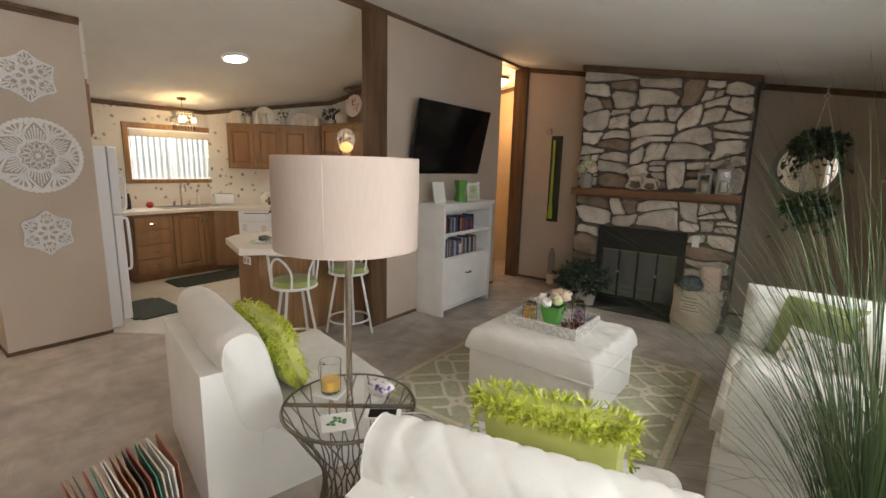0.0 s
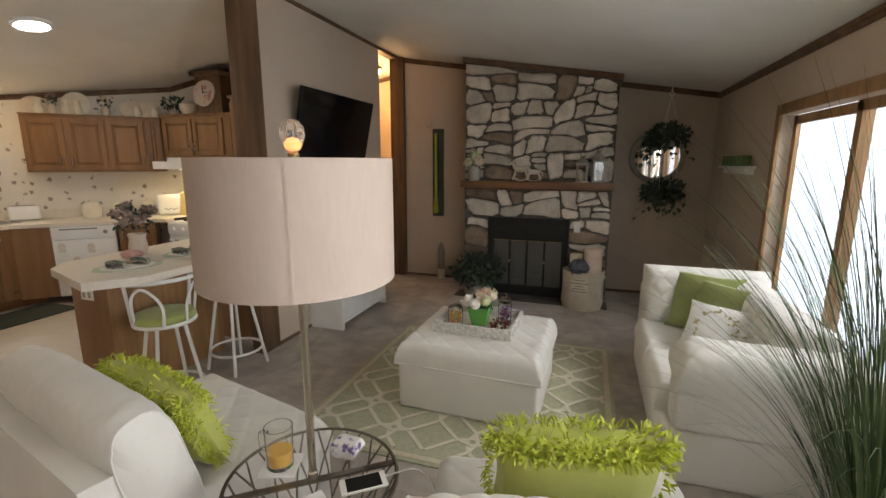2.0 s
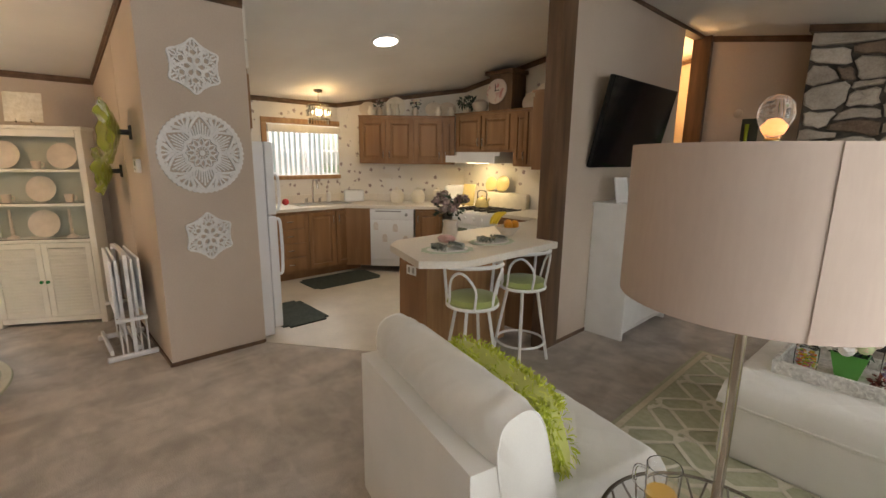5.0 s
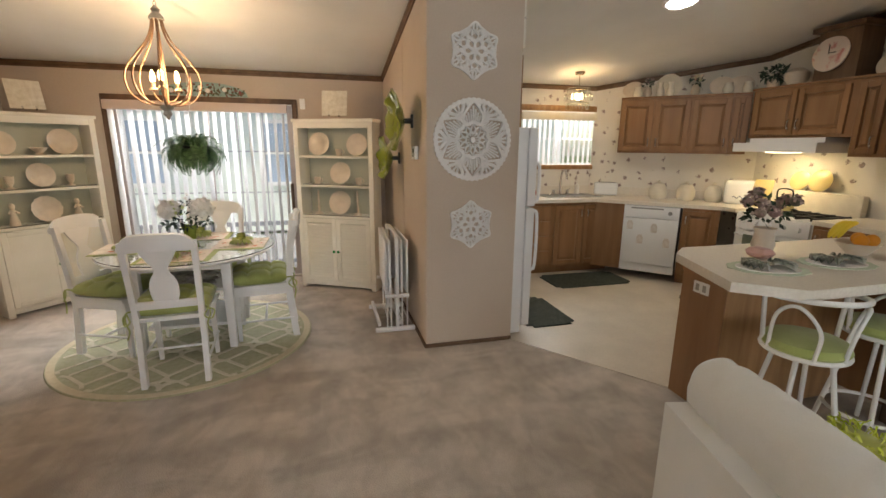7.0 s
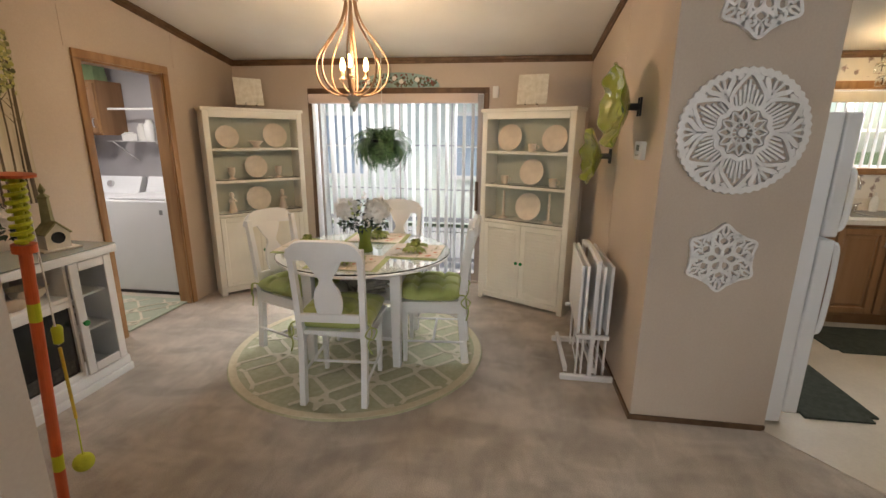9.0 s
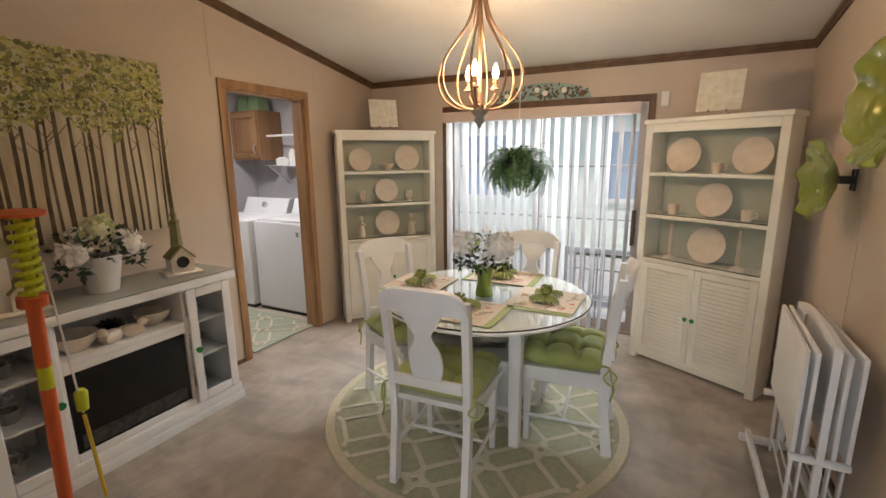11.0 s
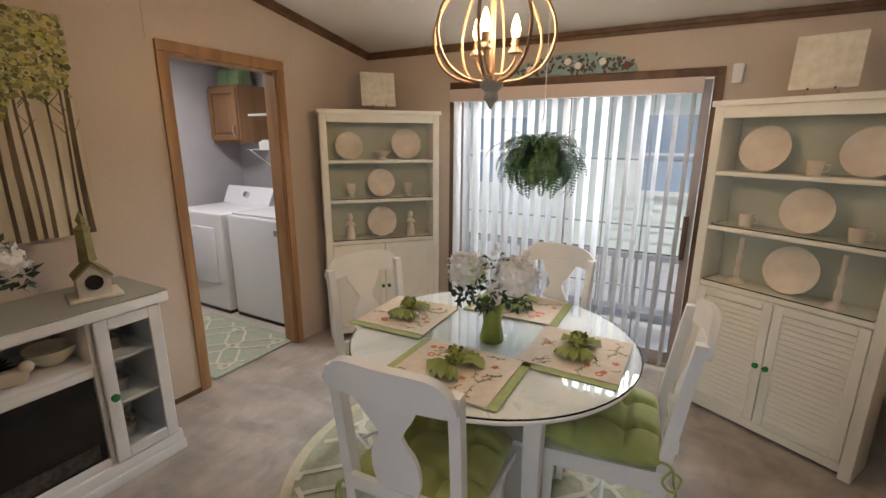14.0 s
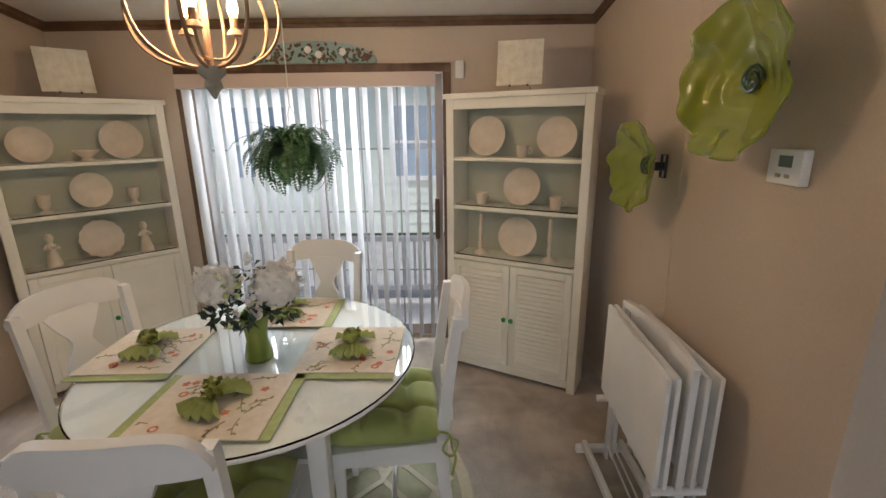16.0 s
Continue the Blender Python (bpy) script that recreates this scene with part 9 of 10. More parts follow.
def glass_flower(m, R, label, seed):
    e = thing("glass_flower", m, label, "wall art", "glass flowers")
    bm = bmesh.new()
    n, k = 26, 96
    rings = []
    for i in range(n + 1):
        t = i / n
        ring = []
        for j in range(k):
            a = 2 * math.pi * j / k
            rad = R * t * (1 + 0.018 * math.sin(5 * a + seed) * t + 0.012 * math.sin(9 * a + 1) * t)
            z = 0.10 * t ** 1.5 + 0.013 * t ** 3 * math.sin(6 * a + seed) + 0.009 * math.sin(11 * a) * t ** 4 + 0.0016 * math.sin(26 * t + 2 * math.sin(3 * a + seed)) - 0.02
            ring.append(bm.verts.new((rad * math.cos(a), rad * math.sin(a), z)) if t > 0 else None)
        if i == 0:
            c = bm.verts.new((0, 0, -0.02))
            ring = [c] * k
        rings.append(ring)
    for i in range(n):
        for j in range(k):
            l = (j + 1) % k
            if i == 0:
                bm.faces.new((rings[0][0], rings[1][j], rings[1][l]))
            else:
                bm.faces.new((rings[i][j], rings[i + 1][j], rings[i + 1][l], rings[i][l]))
    o = part("bowl", bm, GG, e, smooth=True)
    o.modifiers.new("thickness", "SOLIDIFY").thickness = 0.006
    bm = bmesh.new()
    tube(bm, [(0.045 * math.cos(a) * (1 - a / 14), 0.045 * math.sin(a) * (1 - a / 14), 0.004) for a in [i * 0.35 for i in range(36)]], 0.006, 6)
    part("swirl", bm, mat("dark_green_glass", (0.03, 0.07, 0.04), 0.1, coat=0.5) if "dark_green_glass" not in bpy.data.materials else bpy.data.materials["dark_green_glass"], e, "dark green swirl")
    bm = bmesh.new()
    tube(bm, [(0, 0, -0.02), (0, 0, -0.08)], 0.02, 10)
    tube(bm, [(-0.02, -0.05, -0.08), (0.02, -0.05, -0.08), (0.02, 0.05, -0.08), (-0.02, 0.05, -0.08)], 0.006, 6, True)
    part("wall_hook", bm, IRON, e)
    return e


glass_flower(pose(-5.02, 0.69, 1.72, 90, 0, 4), 0.23, "large ruffled moss-green glass flower on the wall", 0.4)
glass_flower(pose(-5.66, 0.69, 1.42, 90, 0, 4), 0.20, "smaller ruffled moss-green glass flower on the wall", 2.0)
th = thing("thermostat", pose(-4.93, 0.788, 1.48), "white wall thermostat with a small green display", "thermostat")
bm = bmesh.new()
span(bm, (-0.065, -0.03, -0.05), (0.065, 0, 0.05))
part("case", bm, WHITE, th, bevel=0.006)
bm = bmesh.new()
span(bm, (-0.02, -0.032, 0.0), (0.03, -0.0295, 0.032))
part("display", bm, mat("lcd_green", (0.10, 0.13, 0.07), 0.3), th)
for x in (-0.015, 0.02):
    bm = bmesh.new()
    span(bm, (x - 0.008, -0.034, -0.03), (x + 0.008, -0.0295, -0.02))
    part("button", bm, GREYWASH, th)

# ---- folding tray tables against the wall ----
TRAYW = CHAIRW
for k, (ty, turn) in enumerate(((0.545, -3), (0.575, -2.5), (0.665, -1), (0.705, 0))):
    e = thing("tray_table", pose(-5.27, ty, 0, 0, 0, turn), "folded white wooden tray table hung on its rack", "tray table", "folded tray tables")
    bm = bmesh.new()
    span(bm, (-0.325, -0.009, 0.345), (0.325, 0.009, 0.79))
    part("tray_board", bm, TRAYW, e, bevel=0.006)
    for x in (-0.235, 0.235):
        bm = bmesh.new()
        span(bm, (x - 0.017, 0.0095, 0.012), (x + 0.017, 0.0205, 0.66))
        part("leg", bm, TRAYW, e, bevel=0.003)
    for z in (0.09, 0.40):
        bm = bmesh.new()
        tube(bm, [(-0.218, 0.015, z), (0.218, 0.015, z)], 0.005, 8)
        part("cross_bar", bm, TRAYW, e, smooth=True)
    for x in (-0.255, 0.255):
        for z in (0.46, 0.68):
            bm = bmesh.new()
            lathe(bm, [(0, 0), (0.008, 0), (0.006, 0.003), (0, 0.004)], 10)
            o = part("screw", bm, GREYWASH, e)
            o.matrix_basis = pose(x, 0.009, z, -90)
st2 = thing("tray_rack", pose(-5.27, 0.625, 0), "white wooden rack with an arched carrying handle", "rack")
for x in (-0.29, 0.29):
    bm = bmesh.new()
    span(bm, (x - 0.016, -0.185, 0.0), (x + 0.016, 0.15, 0.04))
    part("foot", bm, TRAYW, st2, bevel=0.01, seg=3)
    bm = bmesh.new()
    span(bm, (x - 0.014, -0.014, 0.04), (x + 0.014, 0.014, 0.82))
    part("upright", bm, TRAYW, st2, bevel=0.004)
    bm = bmesh.new()
    tube(bm, [(x, -0.10, 0.31), (x, 0.10, 0.31)], 0.017, 12)
    part("hanging_peg", bm, TRAYW, st2, smooth=True)
for y in (-0.15, 0.03):
    bm = bmesh.new()
    span(bm, (-0.274, y - 0.012, 0.045), (0.274, y + 0.012, 0.085))
    part("rail", bm, TRAYW, st2, bevel=0.004)
bm = bmesh.new()
prev = None
for i in range(21):
    u = 2 * i / 20 - 1
    top_z = 0.845 - 0.03 * abs(u) ** 3
    low_z = 0.80 - 0.005 if abs(u) > 0.45 else 0.815
    ring = [bm.verts.new(q) for q in ((0.31 * u, -0.012, low_z), (0.31 * u, -0.012, top_z), (0.31 * u, 0.012, top_z), (0.31 * u, 0.012, low_z))]
    if prev:
        for k in range(4):
            bm.faces.new((prev[k], prev[(k + 1) % 4], ring[(k + 1) % 4], ring[k]))
    else:
        bm.faces.new(ring[::-1])
    prev = ring
bm.faces.new(prev)
part("carrying_handle", bm, TRAYW, st2, bevel=0.004)

# ---- buffet with electric fire ----
bf = thing("media_buffet", pose(-3.44, -2.84, 0), "white buffet with glass doors round an electric fireplace", "sideboard")
BW, BD, BH = 1.21, 0.40, 0.87


def bpart(nm, a, b, material=None, bev=0.004, parent=None, label=""):
    bm = bmesh.new()
    span(bm, (-a[0], a[1], a[2]), (-b[0], b[1], b[2]))
    return part(nm, bm, material or CHAIRW, parent or bf, label, bevel=bev)


bpart("plinth", (-0.02, 0.0, 0.0), (BW + 0.02, BD + 0.02, 0.05))
bpart("foot_moulding", (-0.015, 0.0, 0.05), (BW + 0.015, BD + 0.012, 0.11), bev=0.012)
bpart("side_panel", (0.0, 0.0, 0.11), (0.03, BD, BH - 0.05))
bpart("side_panel", (BW - 0.03, 0.0, 0.11), (BW, BD, BH - 0.05))
bpart("back_panel", (0.03, 0.0, 0.11), (BW - 0.03, 0.012, BH - 0.05))
bpart("top", (-0.03, 0.0, BH - 0.05), (BW + 0.03, BD + 0.035, BH), bev=0.012)
g = bpart("glass_top", (-0.028, 0.002, BH + 0.0005), (BW + 0.028, BD + 0.03, BH + 0.007), mat("grey_glass_sheet", (0.35, 0.38, 0.36), 0.05, coat=0.5), bev=0.0)
for x in (0.29, BW - 0.31):
    bpart("divider", (x, 0.012, 0.11), (x + 0.02, BD - 0.005, BH - 0.05))
bpart("shelf", (0.31, 0.012, 0.605), (BW - 0.31, BD - 0.004, 0.63))
bpart("fire_frame", (0.31, BD - 0.03, 0.565), (BW - 0.31, BD - 0.003, 0.605))
bpart("fire_frame", (0.31, BD - 0.03, 0.11), (BW - 0.31, BD - 0.003, 0.15))
fbx = bpart("electric_fire", (0.315, BD - 0.05, 0.15), (BW - 0.315, BD - 0.012, 0.565), BLACK, label="black glass electric fire")
bpart("ember_bed", (0.34, BD - 0.0115, 0.165), (BW - 0.34, BD - 0.0105, 0.24), mat("dark_embers", (0.02, 0.02, 0.018), 0.7, color2=(0.06, 0.055, 0.05), scale=40, bump=0.5), 0.0, fbx)
for x0, x1, kx in ((0.01, 0.29, 0.265), (BW - 0.29, BW - 0.01, BW - 0.265)):
    d = None
    bm = bmesh.new()
    f = 0.055
    for a, b in (((x0, 0.115), (x0 + f, BH - 0.055)), ((x1 - f, 0.115), (x1, BH - 0.055)), ((x0 + f, 0.115), (x1 - f, 0.115 + f)), ((x0 + f, BH - 0.055 - f), (x1 - f, BH - 0.055))):
        span(bm, (-a[0], BD, a[1]), (-b[0], BD + 0.018, b[1]))
    d = part("glass_door", bm, CHAIRW, bf, bevel=0.004, seg=1)
    bm = bmesh.new()
    span(bm, (-x0 - f, BD + 0.004, 0.115 + f), (-x1 + f, BD + 0.008, BH - 0.055 - f))
    g = part("pane", bm, THIN, d)
    g.visible_shadow = False
    bm = bmesh.new()
    lathe(bm, [(0, 0), (0.008, 0), (0.008, 0.012), (0.018, 0.018), (0.018, 0.028), (0, 0.034)], 16)
    o = part("knob", bm, GREENGLASS, d, "green glass knob", smooth=True)
    o.matrix_basis = pose(-kx, BD + 0.018, 0.45, -90)
    for z in (0.36, 0.58):
        bpart("inner_shelf", (x0 + 0.02 if x0 > 0.5 else 0.03, 0.012, z), (x1 if x0 < 0.5 else BW - 0.03, BD - 0.04, z + 0.015))
    for z in (0.125, 0.376, 0.596):
        bm = bmesh.new()
        lathe(bm, [(0, 0), (0.035, 0), (0.045, 0.06), (0.04, 0.06), (0.03, 0.01), (0, 0.01)], 18)
        bush(bm, random.Random(int(z * 100)), 30, 0.05, 0.8, 0.03, 0.015, (0, 0, 0.08))
        one("small_pot", bm, GREYWASH, bf.matrix_world @ pose(-(x0 + x1) / 2, 0.22, z), "small grey pot with a sprig behind the glass door", "pot", group="buffet pots")
SZ = 0.631


def bowl(m, rad, h, material, label):
    bm = bmesh.new()
    lathe(bm, [(0, 0), (rad * 0.45, 0), (rad * 0.85, h * 0.5), (rad, h), (rad * 0.95, h), (rad * 0.78, h * 0.5), (rad * 0.4, 0.01), (0, 0.01)], 32)
    one("bowl", bm, material, m, label, "bowl", group="buffet bowls", smooth=True)


bowl(pose(-3.86, -2.56, SZ), 0.10, 0.085, CHINA, "white ribbed bowl on the buffet shelf")
bowl(pose(-4.26, -2.60, SZ), 0.095, 0.075, CREAM, "cream bowl on the buffet shelf")
bm = bmesh.new()
for k in range(3):
    for q in range(10):
        a = q * 0.628 + k * 0.3
        leaf(bm, Vector((0, 0, 0.01 + 0.012 * k)), Vector((math.cos(a), math.sin(a), 0.25 + 0.3 * k)), Vector((0, 0, 1)), 0.11 - 0.02 * k, 0.06, 0.15)
one("black_flower_dish", bm, BLACK, pose(-4.06, -2.64, SZ), "black petal-edged metal dish on the buffet shelf", "dish")
for x, a in ((-3.99, 20), (-4.10, 160)):
    bm = bmesh.new()
    puff(bm, 0.10, 0.06, 0.065, 10, 0.0, pose(0, 0, 0.034))
    bmesh.ops.create_icosphere(bm, subdivisions=2, radius=0.025, matrix=Matrix.Translation((0.045, 0, 0.068)))
    tube(bm, [(0.066, 0, 0.068), (0.08, 0, 0.066)], lambda t: 0.006 - 0.005 * t, 5)
    tube(bm, [(-0.04, 0, 0.04), (-0.085, 0, 0.055)], lambda t: 0.016 - 0.008 * t, 6)
    one("bird_figurine", bm, CHINA, pose(x, -2.50, SZ, 0, 0, a), "speckled white ceramic bird on the buffet shelf", "figurine", group="ceramic birds", smooth=True)
BT2 = BH + 0.008


def birdhouse(m, label, tall):
    e = thing("birdhouse", m, label, "birdhouse", "birdhouses")
    wd = mat("weathered_white_wood", (0.62, 0.57, 0.48), 0.8, color2=(0.72, 0.68, 0.60), scale=14, bump=0.2, bump_scale=30) if "weathered_white_wood" not in bpy.data.materials else bpy.data.materials["weathered_white_wood"]
    rf = mat("mossy_shingle", (0.22, 0.20, 0.09), 0.85, color2=(0.30, 0.28, 0.14), scale=20, bump=0.3, bump_scale=40) if "mossy_shingle" not in bpy.data.materials else bpy.data.materials["mossy_shingle"]
    bm = bmesh.new()
    span(bm, (-0.10, -0.085, 0), (0.10, 0.085, 0.012))
    part("base_board", bm, wd, e, bevel=0.003)

    def house(x, w, h, z):
        bm = bmesh.new()
        f = [(-w, 0), (w, 0), (w, h), (0, h + w), (-w, h)]
        a = [bm.verts.new((x + p, -0.05, z + q)) for p, q in f]
        b = [bm.verts.new((x + p, 0.05, z + q)) for p, q in f]
        bm.faces.new(a)
        bm.faces.new(b[::-1])
        for i in range(5):
            bm.faces.new((a[i], b[i], b[(i + 1) % 5], a[(i + 1) % 5]))
        part("house_box", bm, wd, e)
        for s in (-1, 1):
            bm = bmesh.new()
            add_box(bm, (0, 0, 0), (w * 1.62, 0.125, 0.008))
            o = part("roof_board", bm, rf, e, "mossy shingled roof")
            o.matrix_basis = pose(x + s * w * 0.56, 0, z + h + w * 0.50, 0, 45 * s)
        bm = bmesh.new()
        lathe(bm, [(0, 0.004), (w * 0.32, 0.004), (w * 0.55, 0.008), (w * 0.55, 0.0), (0, 0)], 20)
        o = part("entry_hole", bm, IRON, e, "dark round entry hole", smooth=True)
        o.matrix_basis = pose(x, 0.05, z + h * 0.7, -90)
    if tall:
        house(-0.03, 0.06, 0.085, 0.012)
        bm = bmesh.new()
        span(bm, (0.015, -0.03, 0.012), (0.075, 0.03, 0.26))
        part("tower", bm, wd, e, bevel=0.003)
        bm = bmesh.new()
        lathe(bm, [(0.065, 0.26), (0.04, 0.33), (0.035, 0.34), (0, 0.34)], 4, (0.045, 0, 0))
        part("tower_roof", bm, rf, e)
    else:
        house(0.0, 0.062, 0.09, 0.012)
        bm = bmesh.new()
        lathe(bm, [(0.035, 0.16), (0.032, 0.19), (0.028, 0.30), (0.035, 0.31), (0.01, 0.33), (0.02, 0.35), (0.005, 0.38), (0, 0.39)], 4, (0, -0.02, 0))
        part("steeple", bm, rf, e, "bronze-green steeple")
    return e


birdhouse(pose(-3.70, -2.60, BT2, 0, 0, -10), "weathered white birdhouse with mossy roofs on the buffet", True)
birdhouse(pose(-4.46, -2.60, BT2, 0, 0, -15), "small white birdhouse with a steeple on the buffet", False)
flowers("flower_pot", pose(-4.05, -2.62, BT2), [(0, 0), (0.07, 0), (0.10, 0.17), (0.105, 0.17), (0.105, 0.19), (0.094, 0.19), (0.06, 0.02), (0, 0.02)], CHAIRW,
        "white and green flowers spilling from a white pot", [((-0.12, 0.05, 0.23), 0.075, 110, 0.045, PETALS_W), ((0.13, 0.06, 0.22), 0.07, 100, 0.045, PETALS_W), ((0.0, 0.04, 0.33), 0.075, 110, 0.04, PETALS_G), ((-0.05, -0.03, 0.30), 0.06, 60, 0.035, PETALS_G), ((0.08, 0.0, 0.29), 0.05, 50, 0.03, PETALS_W)],
        [((0, 0, 0.26), 0.17, 150), ((0.14, 0.06, 0.14), 0.06, 30), ((-0.16, 0.05, 0.16), 0.05, 20)], 61, leaf_len=0.055)

# ---- painting of a birch wood ----
pt = thing("tree_painting", pose(-4.615, -2.835, 1.13), "large canvas painting of slim trees under yellow-green leaves", "painting")
PW, PH = 0.93, 0.985
bm = bmesh.new()
span(bm, (0, 0, 0), (PW, 0.028, PH))
part("canvas", bm, mat("painted_canvas", (0.50, 0.42, 0.29), 0.8, color2=(0.66, 0.58, 0.44), scale=6, stretch=(1.6, 1, 0.25), fine=(20, 0.3), bump=0.15, bump_scale=120), pt)
r = random.Random(23)
TRUNK = mat("painted_trunk", (0.05, 0.035, 0.02), 0.8, color2=(0.16, 0.12, 0.07), scale=18, stretch=(1, 1, 0.3))
for k in range(19):
    x = 0.02 + (PW - 0.05) * k / 18 + r.uniform(-0.012, 0.012)
    bm = bmesh.new()
    w, lean = r.uniform(0.007, 0.015), r.uniform(-0.015, 0.015)
    prev = None
    for i in range(9):
        t = i / 8
        c = x + lean * t + 0.005 * math.sin(5 * t + k)
        c = min(max(c, w), PW - w)
        ring = (bm.verts.new((c - w * (1 - 0.45 * t), 0.0295, 0.001 + 0.86 * PH * t)), bm.verts.new((c + w * (1 - 0.45 * t), 0.0295, 0.001 + 0.86 * PH * t)))
        if prev:
            bm.faces.new((prev[0], prev[1], ring[1], ring[0]))
        prev = ring
    for q in range(3):
        z = r.uniform(0.45, 0.7) * PH
        s = r.choice((-1, 1))
        x2 = min(max(x + 0.05 * s, 0.004), PW - 0.004)
        bm.faces.new([bm.verts.new(v) for v in ((x, 0.0293, z), (x2, 0.0293, z + 0.06), (x2, 0.0293, z + 0.064), (x, 0.0293, z + 0.008))])
    part("painted_trunk", bm, TRUNK, pt)
bm = bmesh.new()
for k in range(2600):
    x = r.uniform(0.012, PW - 0.012)
    edge = 0.60 + 0.05 * math.sin(x * 14) + 0.03 * math.sin(x * 37)
    z = PH * (edge + (0.99 - edge) * r.random() ** 0.9)
    s = r.uniform(0.005, 0.008) + 0.012 * r.random() ** 3
    n = 6
    cx0, cz0 = min(max(x, s), PW - s), min(z, PH - s)
    bm.faces.new([bm.verts.new((cx0 + s * math.cos(q * 1.047 + k), 0.0300 + 0.0000015 * k, cz0 + s * 0.85 * math.sin(q * 1.047 + k))) for q in range(n)])
part("painted_foliage", bm, island_mat("foliage_dabs", [(0.06, 0.065, 0.02), (0.20, 0.20, 0.06), (0.40, 0.37, 0.09), (0.58, 0.52, 0.17), (0.30, 0.27, 0.10), (0.13, 0.14, 0.05), (0.36, 0.36, 0.13), (0.62, 0.58, 0.30)], 0.7), pt, "dabbed yellow-green foliage")

# ---- ball game pole by the entry ----
gm = thing("ball_game_pole", pose(-3.315, -1.44, 0.012, -4.5, 0, 0), "orange toy tether pole with lime spiral top and tennis balls", "toy")
ORG = mat("orange_plastic", (0.55, 0.09, 0.02), 0.4, color2=(0.62, 0.12, 0.03), scale=6)
LIMEP = mat("lime_plastic", (0.50, 0.55, 0.02), 0.4)
for z0, z1, mt in ((0.03, 0.44, ORG), (0.44, 0.50, LIMEP), (0.50, 0.98, ORG), (0.98, 1.04, LIMEP), (1.04, 1.20, ORG)):
    bm = bmesh.new()
    lathe(bm, [(0, z0), (0.016, z0), (0.016, z1), (0, z1)], 16)
    part("pole_section", bm, mt, gm, smooth=False)
bm = bmesh.new()
lathe(bm, [(0, 1.20), (0.03, 1.20), (0.03, 1.225), (0, 1.225)], 20)
part("collar", bm, ORG, gm)
bm = bmesh.new()
lathe(bm, [(0.012, 1.225), (0.012, 1.42)], 12)
tube(bm, [(0.021 * math.cos(a), 0.021 * math.sin(a), 1.235 + a * 0.0036) for a in [i * 0.5 for i in range(100)]], 0.007, 6)
part("spiral", bm, LIMEP, gm)
bm = bmesh.new()
lathe(bm, [(0, 1.42), (0.05, 1.42), (0.05, 1.428), (0, 1.43)], 24)
part("top_disc", bm, ORG, gm)
bm = bmesh.new()
lathe(bm, [(0, 0.0), (0.19, 0.0), (0.18, 0.025), (0.03, 0.045), (0, 0.045)], 28)
part("base", bm, ORG, gm, smooth=True)
bm = bmesh.new()
tube(bm, [(-0.03, 0, 1.3), (-0.075, -0.02, 0.86)], 0.003, 5)
part("cord", bm, WHITE, gm)
bm = bmesh.new()
lathe(bm, [(0, 0.86), (0.014, 0.87), (0.016, 0.92), (0.01, 0.93), (0, 0.93)], 14, (-0.075, -0.02, 0))
part("cord_toggle", bm, LIMEP, gm, smooth=True)
bm = bmesh.new()
tube(bm, [(-0.076, -0.02, 0.85), (-0.105, -0.03, 0.56)], 0.005, 6)
part("cord_rod", bm, mat("yellow_rod", (0.6, 0.42, 0.03), 0.5), gm)
FELT = mat("tennis_felt", (0.50, 0.55, 0.05), 0.95, bump=0.5, bump_scale=120)
bm = bmesh.new()
bmesh.ops.create_icosphere(bm, subdivisions=3, radius=0.033, matrix=Matrix.Translation((-0.085, 0.0, 0.40)))
tube(bm, [(-0.105, -0.03, 0.56), (-0.085, 0.0, 0.43)], 0.0025, 5)
part("tennis_ball", bm, FELT, gm, "yellow tennis ball", smooth=True)

# ---- laundry room ----
LW = mat("laundry_wall_paint", (0.48, 0.46, 0.47), 0.8, color2=(0.52, 0.50, 0.51), scale=3, bump=0.04, bump_scale=100)
bm = bmesh.new()
span(bm, (-6.88, -4.72, 0), (-4.4, -4.66, 2.45))
span(bm, (-4.46, -4.66, 0), (-4.4, SOUTH - T, 2.45))
span(bm, (-6.92, -4.72, 0), (-6.86, SOUTH - T, 2.45))
span(bm, (-6.858, SOUTH - T - 0.006, 0), (-5.85, SOUTH - T - 0.002, 2.3))
span(bm, (-5.08, SOUTH - T - 0.006, 0), (-4.46, SOUTH - T - 0.002, 2.3))
structure("wall_laundry", bm, LW, "cool grey laundry room walls")
bm = bmesh.new()
span(bm, (-6.86, -4.66, 0.0), (-4.46, SOUTH - T, 0.005))
structure("floor_laundry", bm, VINYL, "cream sheet vinyl laundry floor")
casing("door_laundry", "x", SOUTH, 1, -5.84, -5.09, 0.0, 2.04, 0.058, 0.018, OAK, "oak-cased open laundry doorway")
bm = bmesh.new()
for x in (-5.84, -5.105):
    span(bm, (x, SOUTH - T - 0.01, 0), (x + 0.015, SOUTH, 2.04))
span(bm, (-5.84, SOUTH - T - 0.01, 2.025), (-5.09, SOUTH, 2.04))
structure("trim_laundry_jamb", bm, OAK, "oak jamb lining of the laundry doorway")


